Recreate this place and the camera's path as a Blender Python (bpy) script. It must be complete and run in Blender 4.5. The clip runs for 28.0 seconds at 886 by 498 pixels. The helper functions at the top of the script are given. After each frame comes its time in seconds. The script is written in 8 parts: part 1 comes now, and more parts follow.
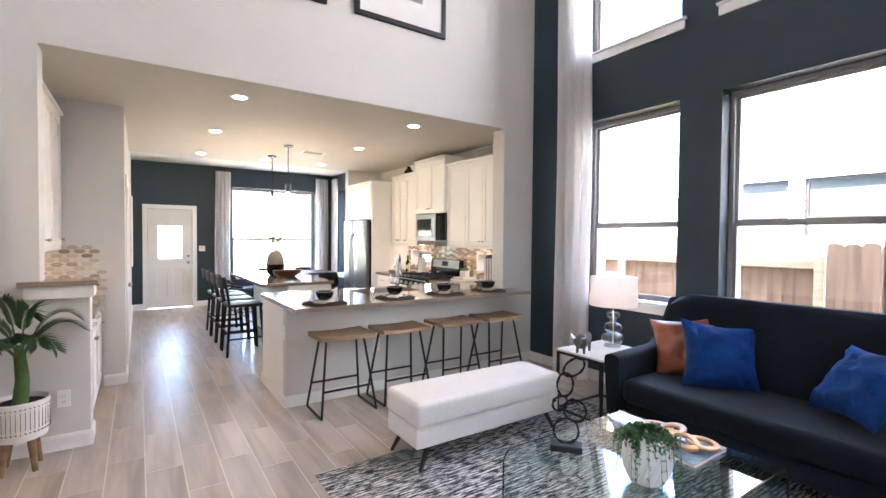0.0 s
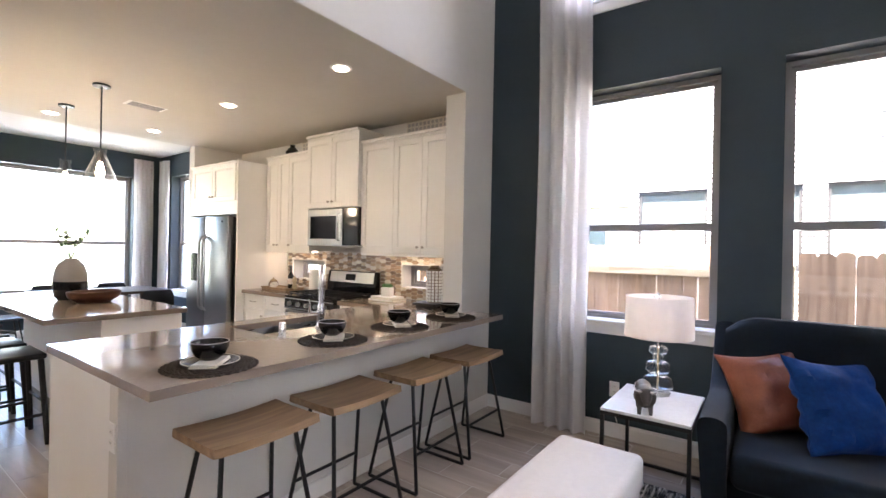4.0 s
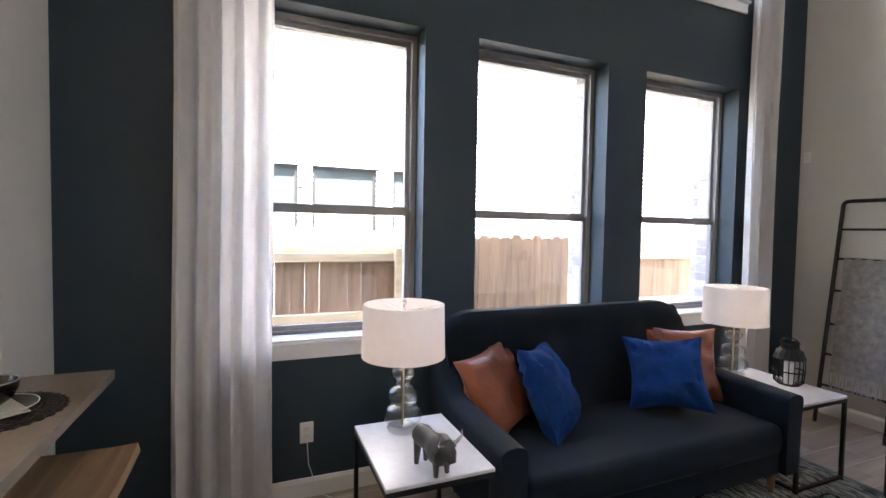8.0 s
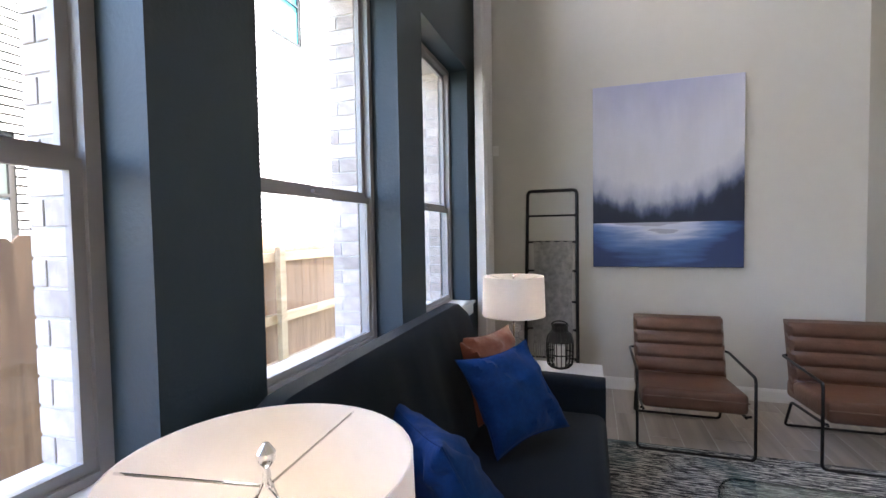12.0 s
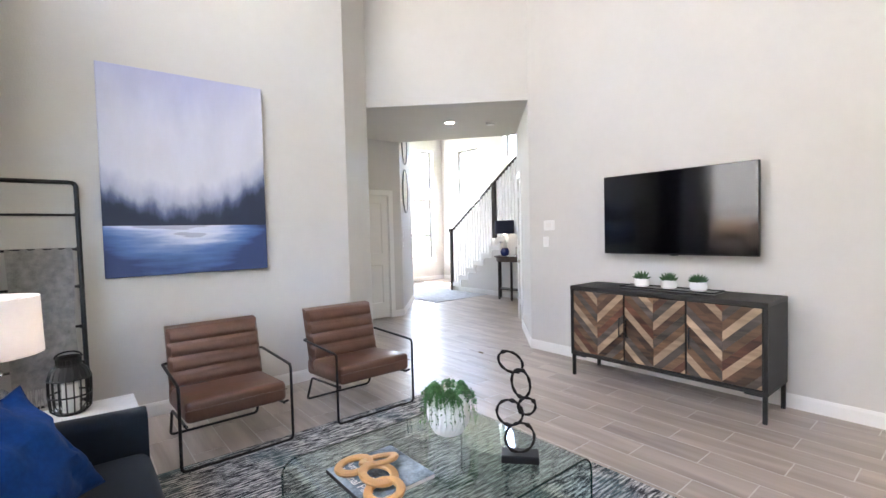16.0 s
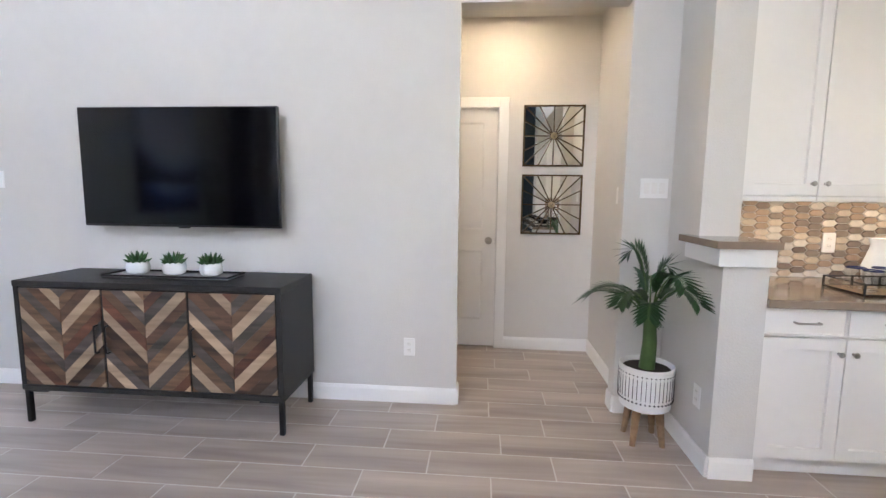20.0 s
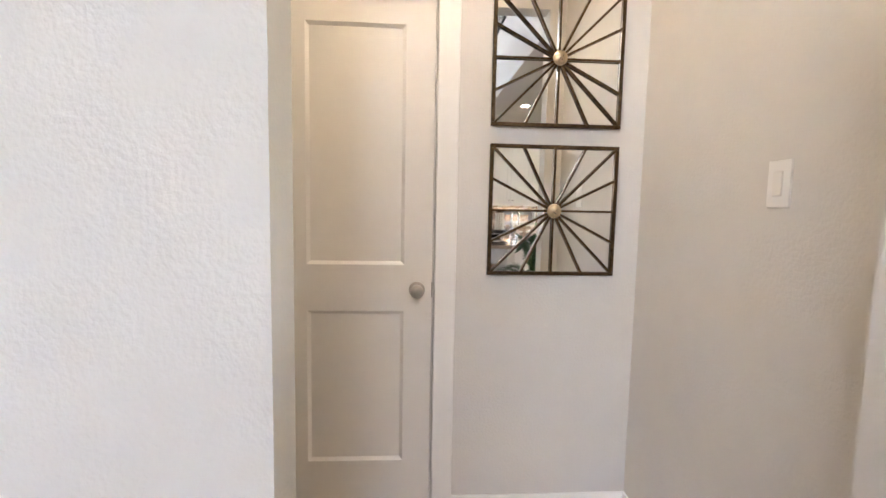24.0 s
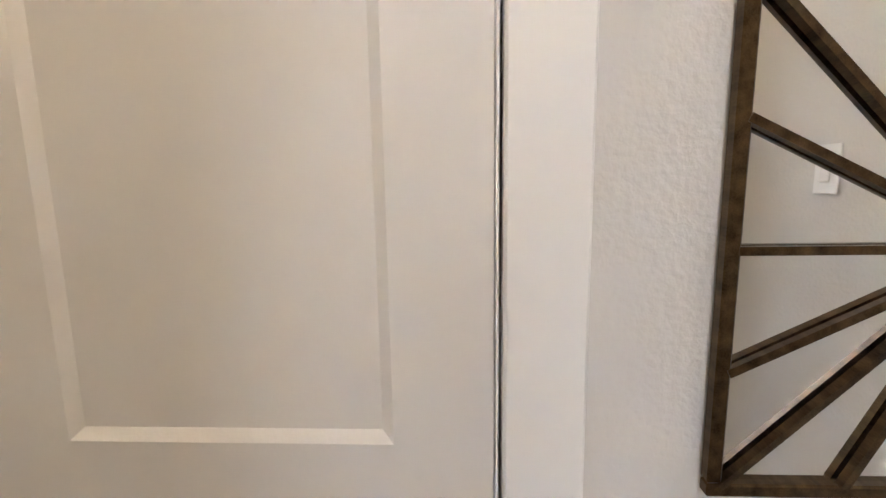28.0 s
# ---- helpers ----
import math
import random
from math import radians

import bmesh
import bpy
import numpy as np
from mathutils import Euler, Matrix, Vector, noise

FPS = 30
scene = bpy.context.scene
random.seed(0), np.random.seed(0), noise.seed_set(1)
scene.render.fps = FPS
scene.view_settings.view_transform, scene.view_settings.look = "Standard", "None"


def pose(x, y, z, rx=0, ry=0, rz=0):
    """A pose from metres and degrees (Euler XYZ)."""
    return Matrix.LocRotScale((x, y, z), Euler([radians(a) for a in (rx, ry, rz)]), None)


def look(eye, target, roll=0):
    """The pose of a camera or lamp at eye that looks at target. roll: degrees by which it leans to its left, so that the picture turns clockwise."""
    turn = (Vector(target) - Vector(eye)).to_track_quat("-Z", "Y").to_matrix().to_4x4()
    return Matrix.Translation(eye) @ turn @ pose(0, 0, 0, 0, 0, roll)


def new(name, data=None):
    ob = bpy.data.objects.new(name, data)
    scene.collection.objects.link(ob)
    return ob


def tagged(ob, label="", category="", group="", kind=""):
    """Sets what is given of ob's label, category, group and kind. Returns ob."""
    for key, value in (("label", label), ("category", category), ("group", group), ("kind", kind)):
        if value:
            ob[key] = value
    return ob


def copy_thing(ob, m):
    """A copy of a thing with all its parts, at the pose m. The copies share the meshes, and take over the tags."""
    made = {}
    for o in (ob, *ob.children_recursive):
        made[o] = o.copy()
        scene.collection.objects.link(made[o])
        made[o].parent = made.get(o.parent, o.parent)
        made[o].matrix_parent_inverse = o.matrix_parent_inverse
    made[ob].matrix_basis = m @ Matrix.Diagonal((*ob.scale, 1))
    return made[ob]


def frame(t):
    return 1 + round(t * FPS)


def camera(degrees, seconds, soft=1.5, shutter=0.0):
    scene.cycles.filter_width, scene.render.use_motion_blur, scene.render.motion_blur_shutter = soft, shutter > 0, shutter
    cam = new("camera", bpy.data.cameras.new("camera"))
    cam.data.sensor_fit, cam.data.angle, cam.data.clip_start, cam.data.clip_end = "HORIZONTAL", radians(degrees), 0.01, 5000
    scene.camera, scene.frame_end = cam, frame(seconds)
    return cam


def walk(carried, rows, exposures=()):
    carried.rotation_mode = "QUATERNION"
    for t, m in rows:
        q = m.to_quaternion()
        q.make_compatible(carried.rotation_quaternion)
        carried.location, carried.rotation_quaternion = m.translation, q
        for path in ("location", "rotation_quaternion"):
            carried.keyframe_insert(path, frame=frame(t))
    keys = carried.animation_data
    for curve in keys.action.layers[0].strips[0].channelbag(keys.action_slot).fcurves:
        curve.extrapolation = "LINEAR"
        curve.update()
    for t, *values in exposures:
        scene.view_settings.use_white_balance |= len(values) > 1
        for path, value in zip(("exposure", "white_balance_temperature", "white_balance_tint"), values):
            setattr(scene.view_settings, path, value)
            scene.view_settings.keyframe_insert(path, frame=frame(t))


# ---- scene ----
cam = camera(88.5, 28.0)
PATH = [
    (0, (0.349, 0.932, 1.51), (1.463, 2.592, 1.462), 0.5),
    (0.5, (0.388, 1.055, 1.514), (1.496, 2.72, 1.486), 1.1),
    (1, (0.374, 1.28, 1.5), (1.525, 2.916, 1.499), 1.6),
    (1.5, (0.366, 1.486, 1.484), (1.579, 3.076, 1.488), 1.6),
    (2, (0.424, 1.738, 1.486), (1.687, 3.289, 1.483), 1.4),
    (2.5, (0.497, 2.012, 1.452), (1.82, 3.512, 1.452), 1.3),
    (4.5, (0.732, 3.17, 1.455), (2.476, 4.149, 1.461), 1.0),
    (5, (0.762, 3.443, 1.461), (2.616, 4.192, 1.472), 0.8),
    (5.5, (0.883, 3.649, 1.475), (2.812, 4.178, 1.474), 0.9),
    (6, (1.072, 3.798, 1.501), (3.053, 4.073, 1.479), 1.2),
    (6.5, (1.208, 3.954, 1.507), (3.207, 3.926, 1.456), 1.4),
    (7, (1.331, 4.106, 1.551), (3.306, 3.805, 1.467), 1.2),
    (7.5, (1.518, 4.147, 1.553), (3.443, 3.614, 1.462), 1.0),
    (8, (1.762, 4.129, 1.539), (3.613, 3.374, 1.46), 1.0),
    (8.5, (1.99, 4.144, 1.489), (3.726, 3.154, 1.429), 1.0),
    (9, (2.259, 4.2, 1.496), (3.862, 3.005, 1.451), 0.6),
    (9.5, (2.437, 4.167, 1.495), (3.935, 2.842, 1.453), 0.3),
    (10, (2.707, 4.075, 1.49), (4.059, 2.602, 1.443), -0.0),
    (10.5, (2.938, 4.049, 1.475), (4.1, 2.423, 1.403), -0.2),
    (11, (3.16, 4.089, 1.501), (4.141, 2.348, 1.42), -0.7),
    (11.5, (3.319, 4.049, 1.494), (4.133, 2.224, 1.413), -0.9),
    (13.5, (3.836, 3.732, 1.45), (3.719, 1.737, 1.382), -0.8),
    (14, (3.852, 3.735, 1.453), (3.495, 1.769, 1.384), -0.5),
    (14.5, (3.824, 3.804, 1.426), (3.292, 1.877, 1.365), -0.7),
    (15, (3.82, 3.858, 1.423), (3.071, 2.006, 1.338), -1.0),
    (15.5, (3.727, 3.868, 1.422), (2.730, 2.137, 1.335), -1.1),
    (16, (3.646, 3.804, 1.423), (2.381, 2.257, 1.348), -1.4),
    (16.5, (3.601, 3.762, 1.422), (2.126, 2.415, 1.333), -1.7),
    (17, (3.503, 3.774, 1.414), (1.866, 2.63, 1.31), -1.3),
    (17.5, (3.297, 3.828, 1.394), (1.543, 2.878, 1.258), -0.9),
    (18, (3.116, 3.867, 1.395), (1.261, 3.133, 1.245), -0.5),
    (18.5, (2.924, 3.869, 1.381), (1.0, 3.346, 1.225), -0.1),
    (19, (2.733, 3.838, 1.388), (0.771, 3.487, 1.218), -0.0),
    (19.5, (2.545, 3.844, 1.39), (0.57, 3.603, 1.19), 0.3),
    (20, (2.295, 3.895, 1.383), (0.315, 3.728, 1.153), 0.6),
    (20.5, (2.055, 3.899, 1.385), (0.072, 3.804, 1.142), 0.4),
    (21, (1.781, 3.855, 1.398), (-0.204, 3.831, 1.159), 0.1),
    (21.5, (1.487, 3.877, 1.396), (-0.497, 3.872, 1.147), 0.1),
    (23.5, (0.293, 3.943, 1.306), (-1.697, 4.047, 1.136), 0.7),
    (24, (0.023, 3.939, 1.326), (-1.964, 4.072, 1.144), 1.1),
    (24.5, (-0.254, 3.928, 1.325), (-2.24, 4.066, 1.139), 0.9),
    (25, (-0.491, 3.919, 1.325), (-2.48, 4.004, 1.135), 0.7),
    (25.5, (-0.712, 3.975, 1.325), (-2.704, 3.933, 1.148), 0.8),
    (26, (-0.869, 4.002, 1.325), (-2.861, 3.914, 1.171), 1.0),
    (26.5, (-1.037, 3.991, 1.324), (-3.031, 3.962, 1.177), 1.0),
    (27, (-1.254, 3.955, 1.351), (-3.233, 4.053, 1.077), 0.8),
    (27.5, (-1.243, 3.905, 1.348), (-3.228, 4.07, 1.166), 0.4),
    (28, (-1.336, 3.988, 1.393), (-3.31, 3.896, 1.088), -0.9),
]
EXPOSURES = [(0, 5.33, 6300, 16), (2, 5.1, 6300, 17), (5, 4.88, 6500, 18), (6.5, 4.6, 6450, 17), (8, 4.7, 6550, 15), (10, 4.22, 6650, 14), (11, 4.28, 6700, 13), (14, 5.0, 6500, 13), (16, 5.23, 6500, 13),
             (18, 5.0, 6300, 13), (21, 5.1, 5900, 12), (23.5, 5.2, 6000, 13), (25, 5.65, 6400, 15), (26, 5.62, 5950, 12), (27, 5.42, 5850, 12), (28, 5.3, 5850, 12)]
walk(cam, [(t, look(eye, target, roll)) for t, eye, target, roll in PATH], EXPOSURES)

# world and sun
world = bpy.data.worlds.new("world")
scene.world = world
world.use_nodes = True
_n = world.node_tree.nodes
_sky = _n.new("ShaderNodeTexSky")
_sky.sky_type, _sky.sun_disc = "NISHITA", False
_sky.sun_elevation, _sky.sun_rotation = radians(69.5), radians(-82)
world.node_tree.links.new(_sky.outputs[0], _n["Background"].inputs[0])
_n["Background"].inputs[1].default_value = 0.15
SUN_WAY = Vector((0.347, -0.05, -0.937))
_sun = bpy.data.lights.new("sun", "SUN")
_sun.energy, _sun.angle, _sun.color = 5.0, radians(0.6), (1.0, 0.95, 0.88)
new("sun", _sun).matrix_world = look((0, 0, 30), Vector((0, 0, 30)) + SUN_WAY)

# skylight in the three high windows
for _y in (3.70, 2.283, 0.872):
    _a = bpy.data.lights.new("window_light", "AREA")
    _a.shape, _a.size, _a.size_y, _a.energy, _a.color = "RECTANGLE", 0.96, 1.36, 1.2, (1.0, 0.95, 0.91)
    new("window_light", _a).matrix_world = look((4.65, _y, 4.22), (0.0, _y, 4.22))
for _z, _h in ((1.51, 1.7), (3.27, 1.06)):
    _a = bpy.data.lights.new("window_light", "AREA")
    _a.shape, _a.size, _a.size_y, _a.energy, _a.color = "RECTANGLE", 1.4, _h, 2.2, (1.0, 0.97, 0.94)
    new("window_light", _a).matrix_world = look((-4.14, -7.24, _z), (-4.14, 0.0, _z))

# ---- materials ----
def mat(name, base, rough=0.6, metal=0.0, var=0.06, scale=6.0, bump=0.0, bscale=120.0, coat=0.0, spread=0.0, sheen=0.0, stretch=None, detail=4.0, spec=0.5):
    """A surface: base colour with variation at two scales, fine relief, and a spread of tone from piece to piece."""
    m = bpy.data.materials.new(name)
    m.use_nodes = True
    nt = m.node_tree
    n, link = nt.nodes, nt.links.new
    b = n["Principled BSDF"]
    b.inputs["Roughness"].default_value, b.inputs["Metallic"].default_value = rough, metal
    b.inputs["Coat Weight"].default_value = coat
    b.inputs["Sheen Weight"].default_value = sheen
    b.inputs["Specular IOR Level"].default_value = spec
    tc, mp = n.new("ShaderNodeTexCoord"), n.new("ShaderNodeMapping")
    link(tc.outputs["Object"], mp.inputs[0])
    if stretch:
        mp.inputs["Scale"].default_value = stretch
    big, fine = n.new("ShaderNodeTexNoise"), n.new("ShaderNodeTexNoise")
    big.inputs["Scale"].default_value, big.inputs["Detail"].default_value = scale, detail
    fine.inputs["Scale"].default_value, fine.inputs["Detail"].default_value = scale * 9, 3
    link(mp.outputs[0], big.inputs[0]), link(mp.outputs[0], fine.inputs[0])
    mix = n.new("ShaderNodeMath")
    mix.operation = "MULTIPLY_ADD"
    mix.inputs[1].default_value = 0.45
    link(fine.outputs[0], mix.inputs[0]), link(big.outputs[0], mix.inputs[2])
    ramp = n.new("ShaderNodeMapRange")
    ramp.inputs["From Min"].default_value, ramp.inputs["From Max"].default_value = 0.45, 1.0
    ramp.inputs["To Min"].default_value, ramp.inputs["To Max"].default_value = 1 - var, 1 + var
    link(mix.outputs[0], ramp.inputs[0])
    hsv = n.new("ShaderNodeHueSaturation")
    hsv.inputs["Color"].default_value = (*base, 1)
    if spread:
        info, sp, mul = n.new("ShaderNodeObjectInfo"), n.new("ShaderNodeMapRange"), n.new("ShaderNodeMath")
        geo, add = n.new("ShaderNodeNewGeometry"), n.new("ShaderNodeMath")
        add.operation, mul.operation = "ADD", "MULTIPLY"
        link(info.outputs["Random"], add.inputs[0]), link(geo.outputs["Random Per Island"], add.inputs[1])
        fr = n.new("ShaderNodeMath")
        fr.operation = "FRACT"
        link(add.outputs[0], fr.inputs[0]), link(fr.outputs[0], sp.inputs[0])
        sp.inputs["To Min"].default_value, sp.inputs["To Max"].default_value = 1 - spread, 1 + spread
        link(sp.outputs[0], mul.inputs[0]), link(ramp.outputs[0], mul.inputs[1]), link(mul.outputs[0], hsv.inputs["Value"])
    else:
        link(ramp.outputs[0], hsv.inputs["Value"])
    link(hsv.outputs[0], b.inputs["Base Color"])
    rr = n.new("ShaderNodeMapRange")
    rr.inputs["To Min"].default_value, rr.inputs["To Max"].default_value = max(0.02, rough * 0.88), min(1, rough * 1.12)
    link(big.outputs[0], rr.inputs[0]), link(rr.outputs[0], b.inputs["Roughness"])
    if bump:
        bn, bt = n.new("ShaderNodeBump"), n.new("ShaderNodeTexNoise")
        bt.inputs["Scale"].default_value, bt.inputs["Detail"].default_value = bscale, 3
        link(mp.outputs[0], bt.inputs[0]), link(bt.outputs[0], bn.inputs["Height"])
        bn.inputs["Strength"].default_value, bn.inputs["Distance"].default_value = bump, 0.004
        link(bn.outputs[0], b.inputs["Normal"])
    return m


def glow(name, colour, strength):
    m = bpy.data.materials.new(name)
    m.use_nodes = True
    b = m.node_tree.nodes["Principled BSDF"]
    b.inputs["Base Color"].default_value = (*colour, 1)
    b.inputs["Emission Color"].default_value, b.inputs["Emission Strength"].default_value = (*colour, 1), strength
    return m


def clear_glass(name, tint=(1, 1, 1), rough=0.0, thin=True, gain=0.85, power=4.5, least=0.035):
    """Window glass lets light straight through with a weak mirror; solid glass refracts."""
    m = bpy.data.materials.new(name)
    m.use_nodes = True
    n, link = m.node_tree.nodes, m.node_tree.links.new
    n.remove(n["Principled BSDF"])
    out = n["Material Output"]
    if thin:
        t, g, mx, fr = n.new("ShaderNodeBsdfTransparent"), n.new("ShaderNodeBsdfGlossy"), n.new("ShaderNodeMixShader"), n.new("ShaderNodeLayerWeight")
        t.inputs[0].default_value = (*tint, 1)
        g.inputs["Roughness"].default_value = rough
        fr.inputs[0].default_value = 0.5
        pw, sc = n.new("ShaderNodeMath"), n.new("ShaderNodeMath")
        pw.operation, sc.operation = "POWER", "MULTIPLY_ADD"
        pw.inputs[1].default_value, sc.inputs[1].default_value, sc.inputs[2].default_value = power, gain, least
        link(fr.outputs["Facing"], pw.inputs[0]), link(pw.outputs[0], sc.inputs[0]), link(sc.outputs[0], mx.inputs[0]), link(t.outputs[0], mx.inputs[1]), link(g.outputs[0], mx.inputs[2]), link(mx.outputs[0], out.inputs[0])
    else:
        g = n.new("ShaderNodeBsdfGlass")
        g.inputs["Color"].default_value, g.inputs["Roughness"].default_value, g.inputs["IOR"].default_value = (*tint, 1), rough, 1.45
        link(g.outputs[0], out.inputs[0])
    return m


def wood(name, dark, light, rough=0.5, scale=1.0, axis=1, spread=0.1, bump=0.15):
    """Timber: stretched grain between two tones, running along the axis."""
    m = mat(name, light, rough, bump=bump, bscale=60)
    n, link = m.node_tree.nodes, m.node_tree.links.new
    b = n["Principled BSDF"]
    tc, mp, ns, cr = n.new("ShaderNodeTexCoord"), n.new("ShaderNodeMapping"), n.new("ShaderNodeTexNoise"), n.new("ShaderNodeValToRGB")
    s = [16.0 * scale] * 3
    s[axis] = 1.3 * scale
    mp.inputs["Scale"].default_value = s
    info, cmb = n.new("ShaderNodeObjectInfo"), n.new("ShaderNodeVectorMath")
    geo, sm = n.new("ShaderNodeNewGeometry"), n.new("ShaderNodeMath")
    sm.operation = "MULTIPLY_ADD"
    sm.inputs[1].default_value = 37.0
    link(info.outputs["Random"], sm.inputs[2]), link(geo.outputs["Random Per Island"], sm.inputs[0])
    cmb.operation = "MULTIPLY_ADD"
    cmb.inputs[1].default_value = (1, 1, 1)
    sc = n.new("ShaderNodeVectorMath")
    sc.operation = "SCALE"
    sc.inputs[0].default_value = (9.1, 4.7, 6.3)
    link(sm.outputs[0], sc.inputs["Scale"])
    link(tc.outputs["Object"], mp.inputs[0]), link(mp.outputs[0], cmb.inputs[0]), link(sc.outputs[0], cmb.inputs[2])
    link(cmb.outputs[0], ns.inputs[0])
    ns.inputs["Scale"].default_value, ns.inputs["Detail"].default_value, ns.inputs["Distortion"].default_value = 1.0, 6, 0.6
    cr.color_ramp.elements[0].position, cr.color_ramp.elements[1].position = 0.3, 0.72
    cr.color_ramp.elements[0].color, cr.color_ramp.elements[1].color = (*dark, 1), (*light, 1)
    link(ns.outputs[0], cr.inputs[0])
    hs, mr, fr = n.new("ShaderNodeHueSaturation"), n.new("ShaderNodeMapRange"), n.new("ShaderNodeMath")
    fr.operation = "FRACT"
    link(sm.outputs[0], fr.inputs[0]), link(fr.outputs[0], mr.inputs[0])
    mr.inputs["To Min"].default_value, mr.inputs["To Max"].default_value = 1 - spread, 1 + spread
    link(mr.outputs[0], hs.inputs["Value"]), link(cr.outputs[0], hs.inputs["Color"]), link(hs.outputs[0], b.inputs["Base Color"])
    return m


M = {}
M["wall"] = mat("greige_wall_paint", (0.62, 0.60, 0.57), 0.75, var=0.03, scale=1.5, bump=0.45, bscale=105)
M["dark"] = mat("blue_black_wall_paint", (0.019, 0.036, 0.050), 0.55, var=0.08, scale=1.5, bump=0.3, bscale=55)
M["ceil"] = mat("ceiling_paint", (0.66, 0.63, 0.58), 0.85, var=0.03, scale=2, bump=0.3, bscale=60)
# ceiling paint darkened and browned to hold down the kitchen ceiling's brightness
M["ceilk"] = mat("dimmed_ceiling_paint", (0.56, 0.52, 0.46), 0.85, var=0.03, scale=2, bump=0.3, bscale=90)
M["trim"] = mat("white_trim_paint", (0.80, 0.79, 0.77), 0.4, var=0.02, scale=3)
M["door"] = mat("white_door_paint", (0.77, 0.75, 0.72), 0.42, var=0.02, scale=3, bump=0.05, bscale=200)
M["cab"] = mat("white_cabinet_paint", (0.80, 0.78, 0.75), 0.38, var=0.02, scale=3)
M["grout"] = mat("grey_grout", (0.62, 0.59, 0.55), 0.9, var=0.1, scale=20)
M["tile"] = wood("wood_look_tile", (0.295, 0.242, 0.202), (0.52, 0.445, 0.385), 0.33, scale=0.55, axis=1, spread=0.06, bump=0.08)
M["quartz"] = mat("greige_quartz", (0.255, 0.20, 0.158), 0.11, var=0.07, scale=40, coat=0.1)
M["steel"] = mat("brushed_steel", (0.40, 0.40, 0.40), 0.33, 1.0, var=0.05, scale=8, stretch=(1, 1, 12))
M["darksteel"] = mat("dark_brushed_steel", (0.24, 0.24, 0.25), 0.3, 1.0, var=0.05, scale=8, stretch=(1, 1, 12))
M["chrome"] = mat("chrome", (0.8, 0.8, 0.82), 0.06, 1.0, var=0.01)
M["nickel"] = mat("brushed_nickel", (0.42, 0.39, 0.36), 0.3, 1.0, var=0.04)
M["black"] = mat("black_metal", (0.012, 0.012, 0.013), 0.42, 0.3, var=0.1)
M["blackgloss"] = mat("black_glass", (0.006, 0.006, 0.007), 0.07, var=0.02)
M["blackplastic"] = mat("black_plastic", (0.015, 0.015, 0.016), 0.4, var=0.05)
M["screen"] = mat("dark_screen", (0.002, 0.002, 0.003), 0.09, var=0.02, spec=0.45)
M["glass"] = clear_glass("window_glass")
M["solidglass"] = clear_glass("clear_glass", (0.97, 0.98, 0.98), thin=False)
M["lampglass"] = clear_glass("thin_clear_glass", (0.97, 0.975, 0.97), gain=0.7, power=2.6, least=0.06)
M["tableglass"] = clear_glass("table_glass", (0.88, 0.95, 0.94), power=3.4, least=0.06)
M["boss"] = mat("aged_brass", (0.42, 0.34, 0.22), 0.35, 0.9, var=0.3, scale=60)
M["mirror"] = mat("mirror", (0.86, 0.87, 0.86), 0.02, 1.0, var=0.0)
M["sash"] = mat("taupe_vinyl", (0.30, 0.29, 0.29), 0.45, var=0.03)
M["velvet"] = mat("dark_teal_velvet", (0.0042, 0.0088, 0.0155), 0.8, var=0.35, scale=5, bump=0.4, bscale=300, sheen=0.05, spec=0.2)
M["blue"] = mat("royal_blue_velvet", (0.002, 0.036, 0.16), 0.8, var=0.35, scale=6, bump=1.0, bscale=18, sheen=0.02, spec=0.2)
M["rust"] = mat("rust_leather", (0.25, 0.072, 0.034), 0.33, var=0.2, scale=8, bump=1.0, bscale=16)
M["brownleather"] = mat("brown_leather", (0.115, 0.053, 0.034), 0.34, var=0.22, scale=9, bump=0.5, bscale=45)
M["bench"] = mat("off_white_fabric", (0.66, 0.63, 0.61), 0.95, var=0.04, scale=40, bump=0.25, bscale=500, sheen=0.2)
M["stoolwood"] = wood("honey_wood", (0.17, 0.10, 0.05), (0.33, 0.21, 0.115), 0.5, scale=1.2, axis=0, bump=0.1)
M["marble"] = mat("white_marble", (0.78, 0.77, 0.77), 0.2, var=0.1, scale=4, detail=8)
M["cream"] = mat("cream_linen", (0.58, 0.54, 0.47), 0.95, var=0.06, scale=50, bump=0.3, bscale=400)
M["fencewood"] = wood("cedar_fence", (0.16, 0.095, 0.055), (0.30, 0.19, 0.115), 0.8, scale=1.0, axis=2, spread=0.12)
M["nbrick"] = mat("white_brick", (0.55, 0.535, 0.52), 0.9, var=0.12, scale=9, bump=0.25, bscale=60, spread=0.1)
M["mortar"] = mat("mortar", (0.50, 0.48, 0.46), 0.95, var=0.1)
# near-black so the shadow lines between the neighbour's white bricks are in the colour
M["nmortar"] = mat("shadow_dark_mortar", (0.016, 0.015, 0.014), 0.95, var=0.3)
M["grass"] = mat("lawn", (0.085, 0.10, 0.05), 0.95, var=0.35, scale=12, bump=0.5, bscale=80)
M["roof"] = mat("roof_shingles", (0.16, 0.15, 0.15), 0.9, var=0.2, scale=20)


# ---- mesh helpers ----
def to_mesh(name, bm, material, smooth=False):
    bmesh.ops.recalc_face_normals(bm, faces=bm.faces)
    me = bpy.data.meshes.new(name)
    bm.to_mesh(me)
    bm.free()
    for mm in material if isinstance(material, (list, tuple)) else [material]:
        me.materials.append(mm)
    if smooth:
        me.shade_smooth()
        me.set_sharp_from_angle(angle=radians(38))
    return me


def part(name, bm, material, parent=None, label="", smooth=False):
    """One mesh object under a thing or a part."""
    ob = new(name, to_mesh(name, bm, material, smooth))
    ob.parent = parent
    return tagged(ob, label)


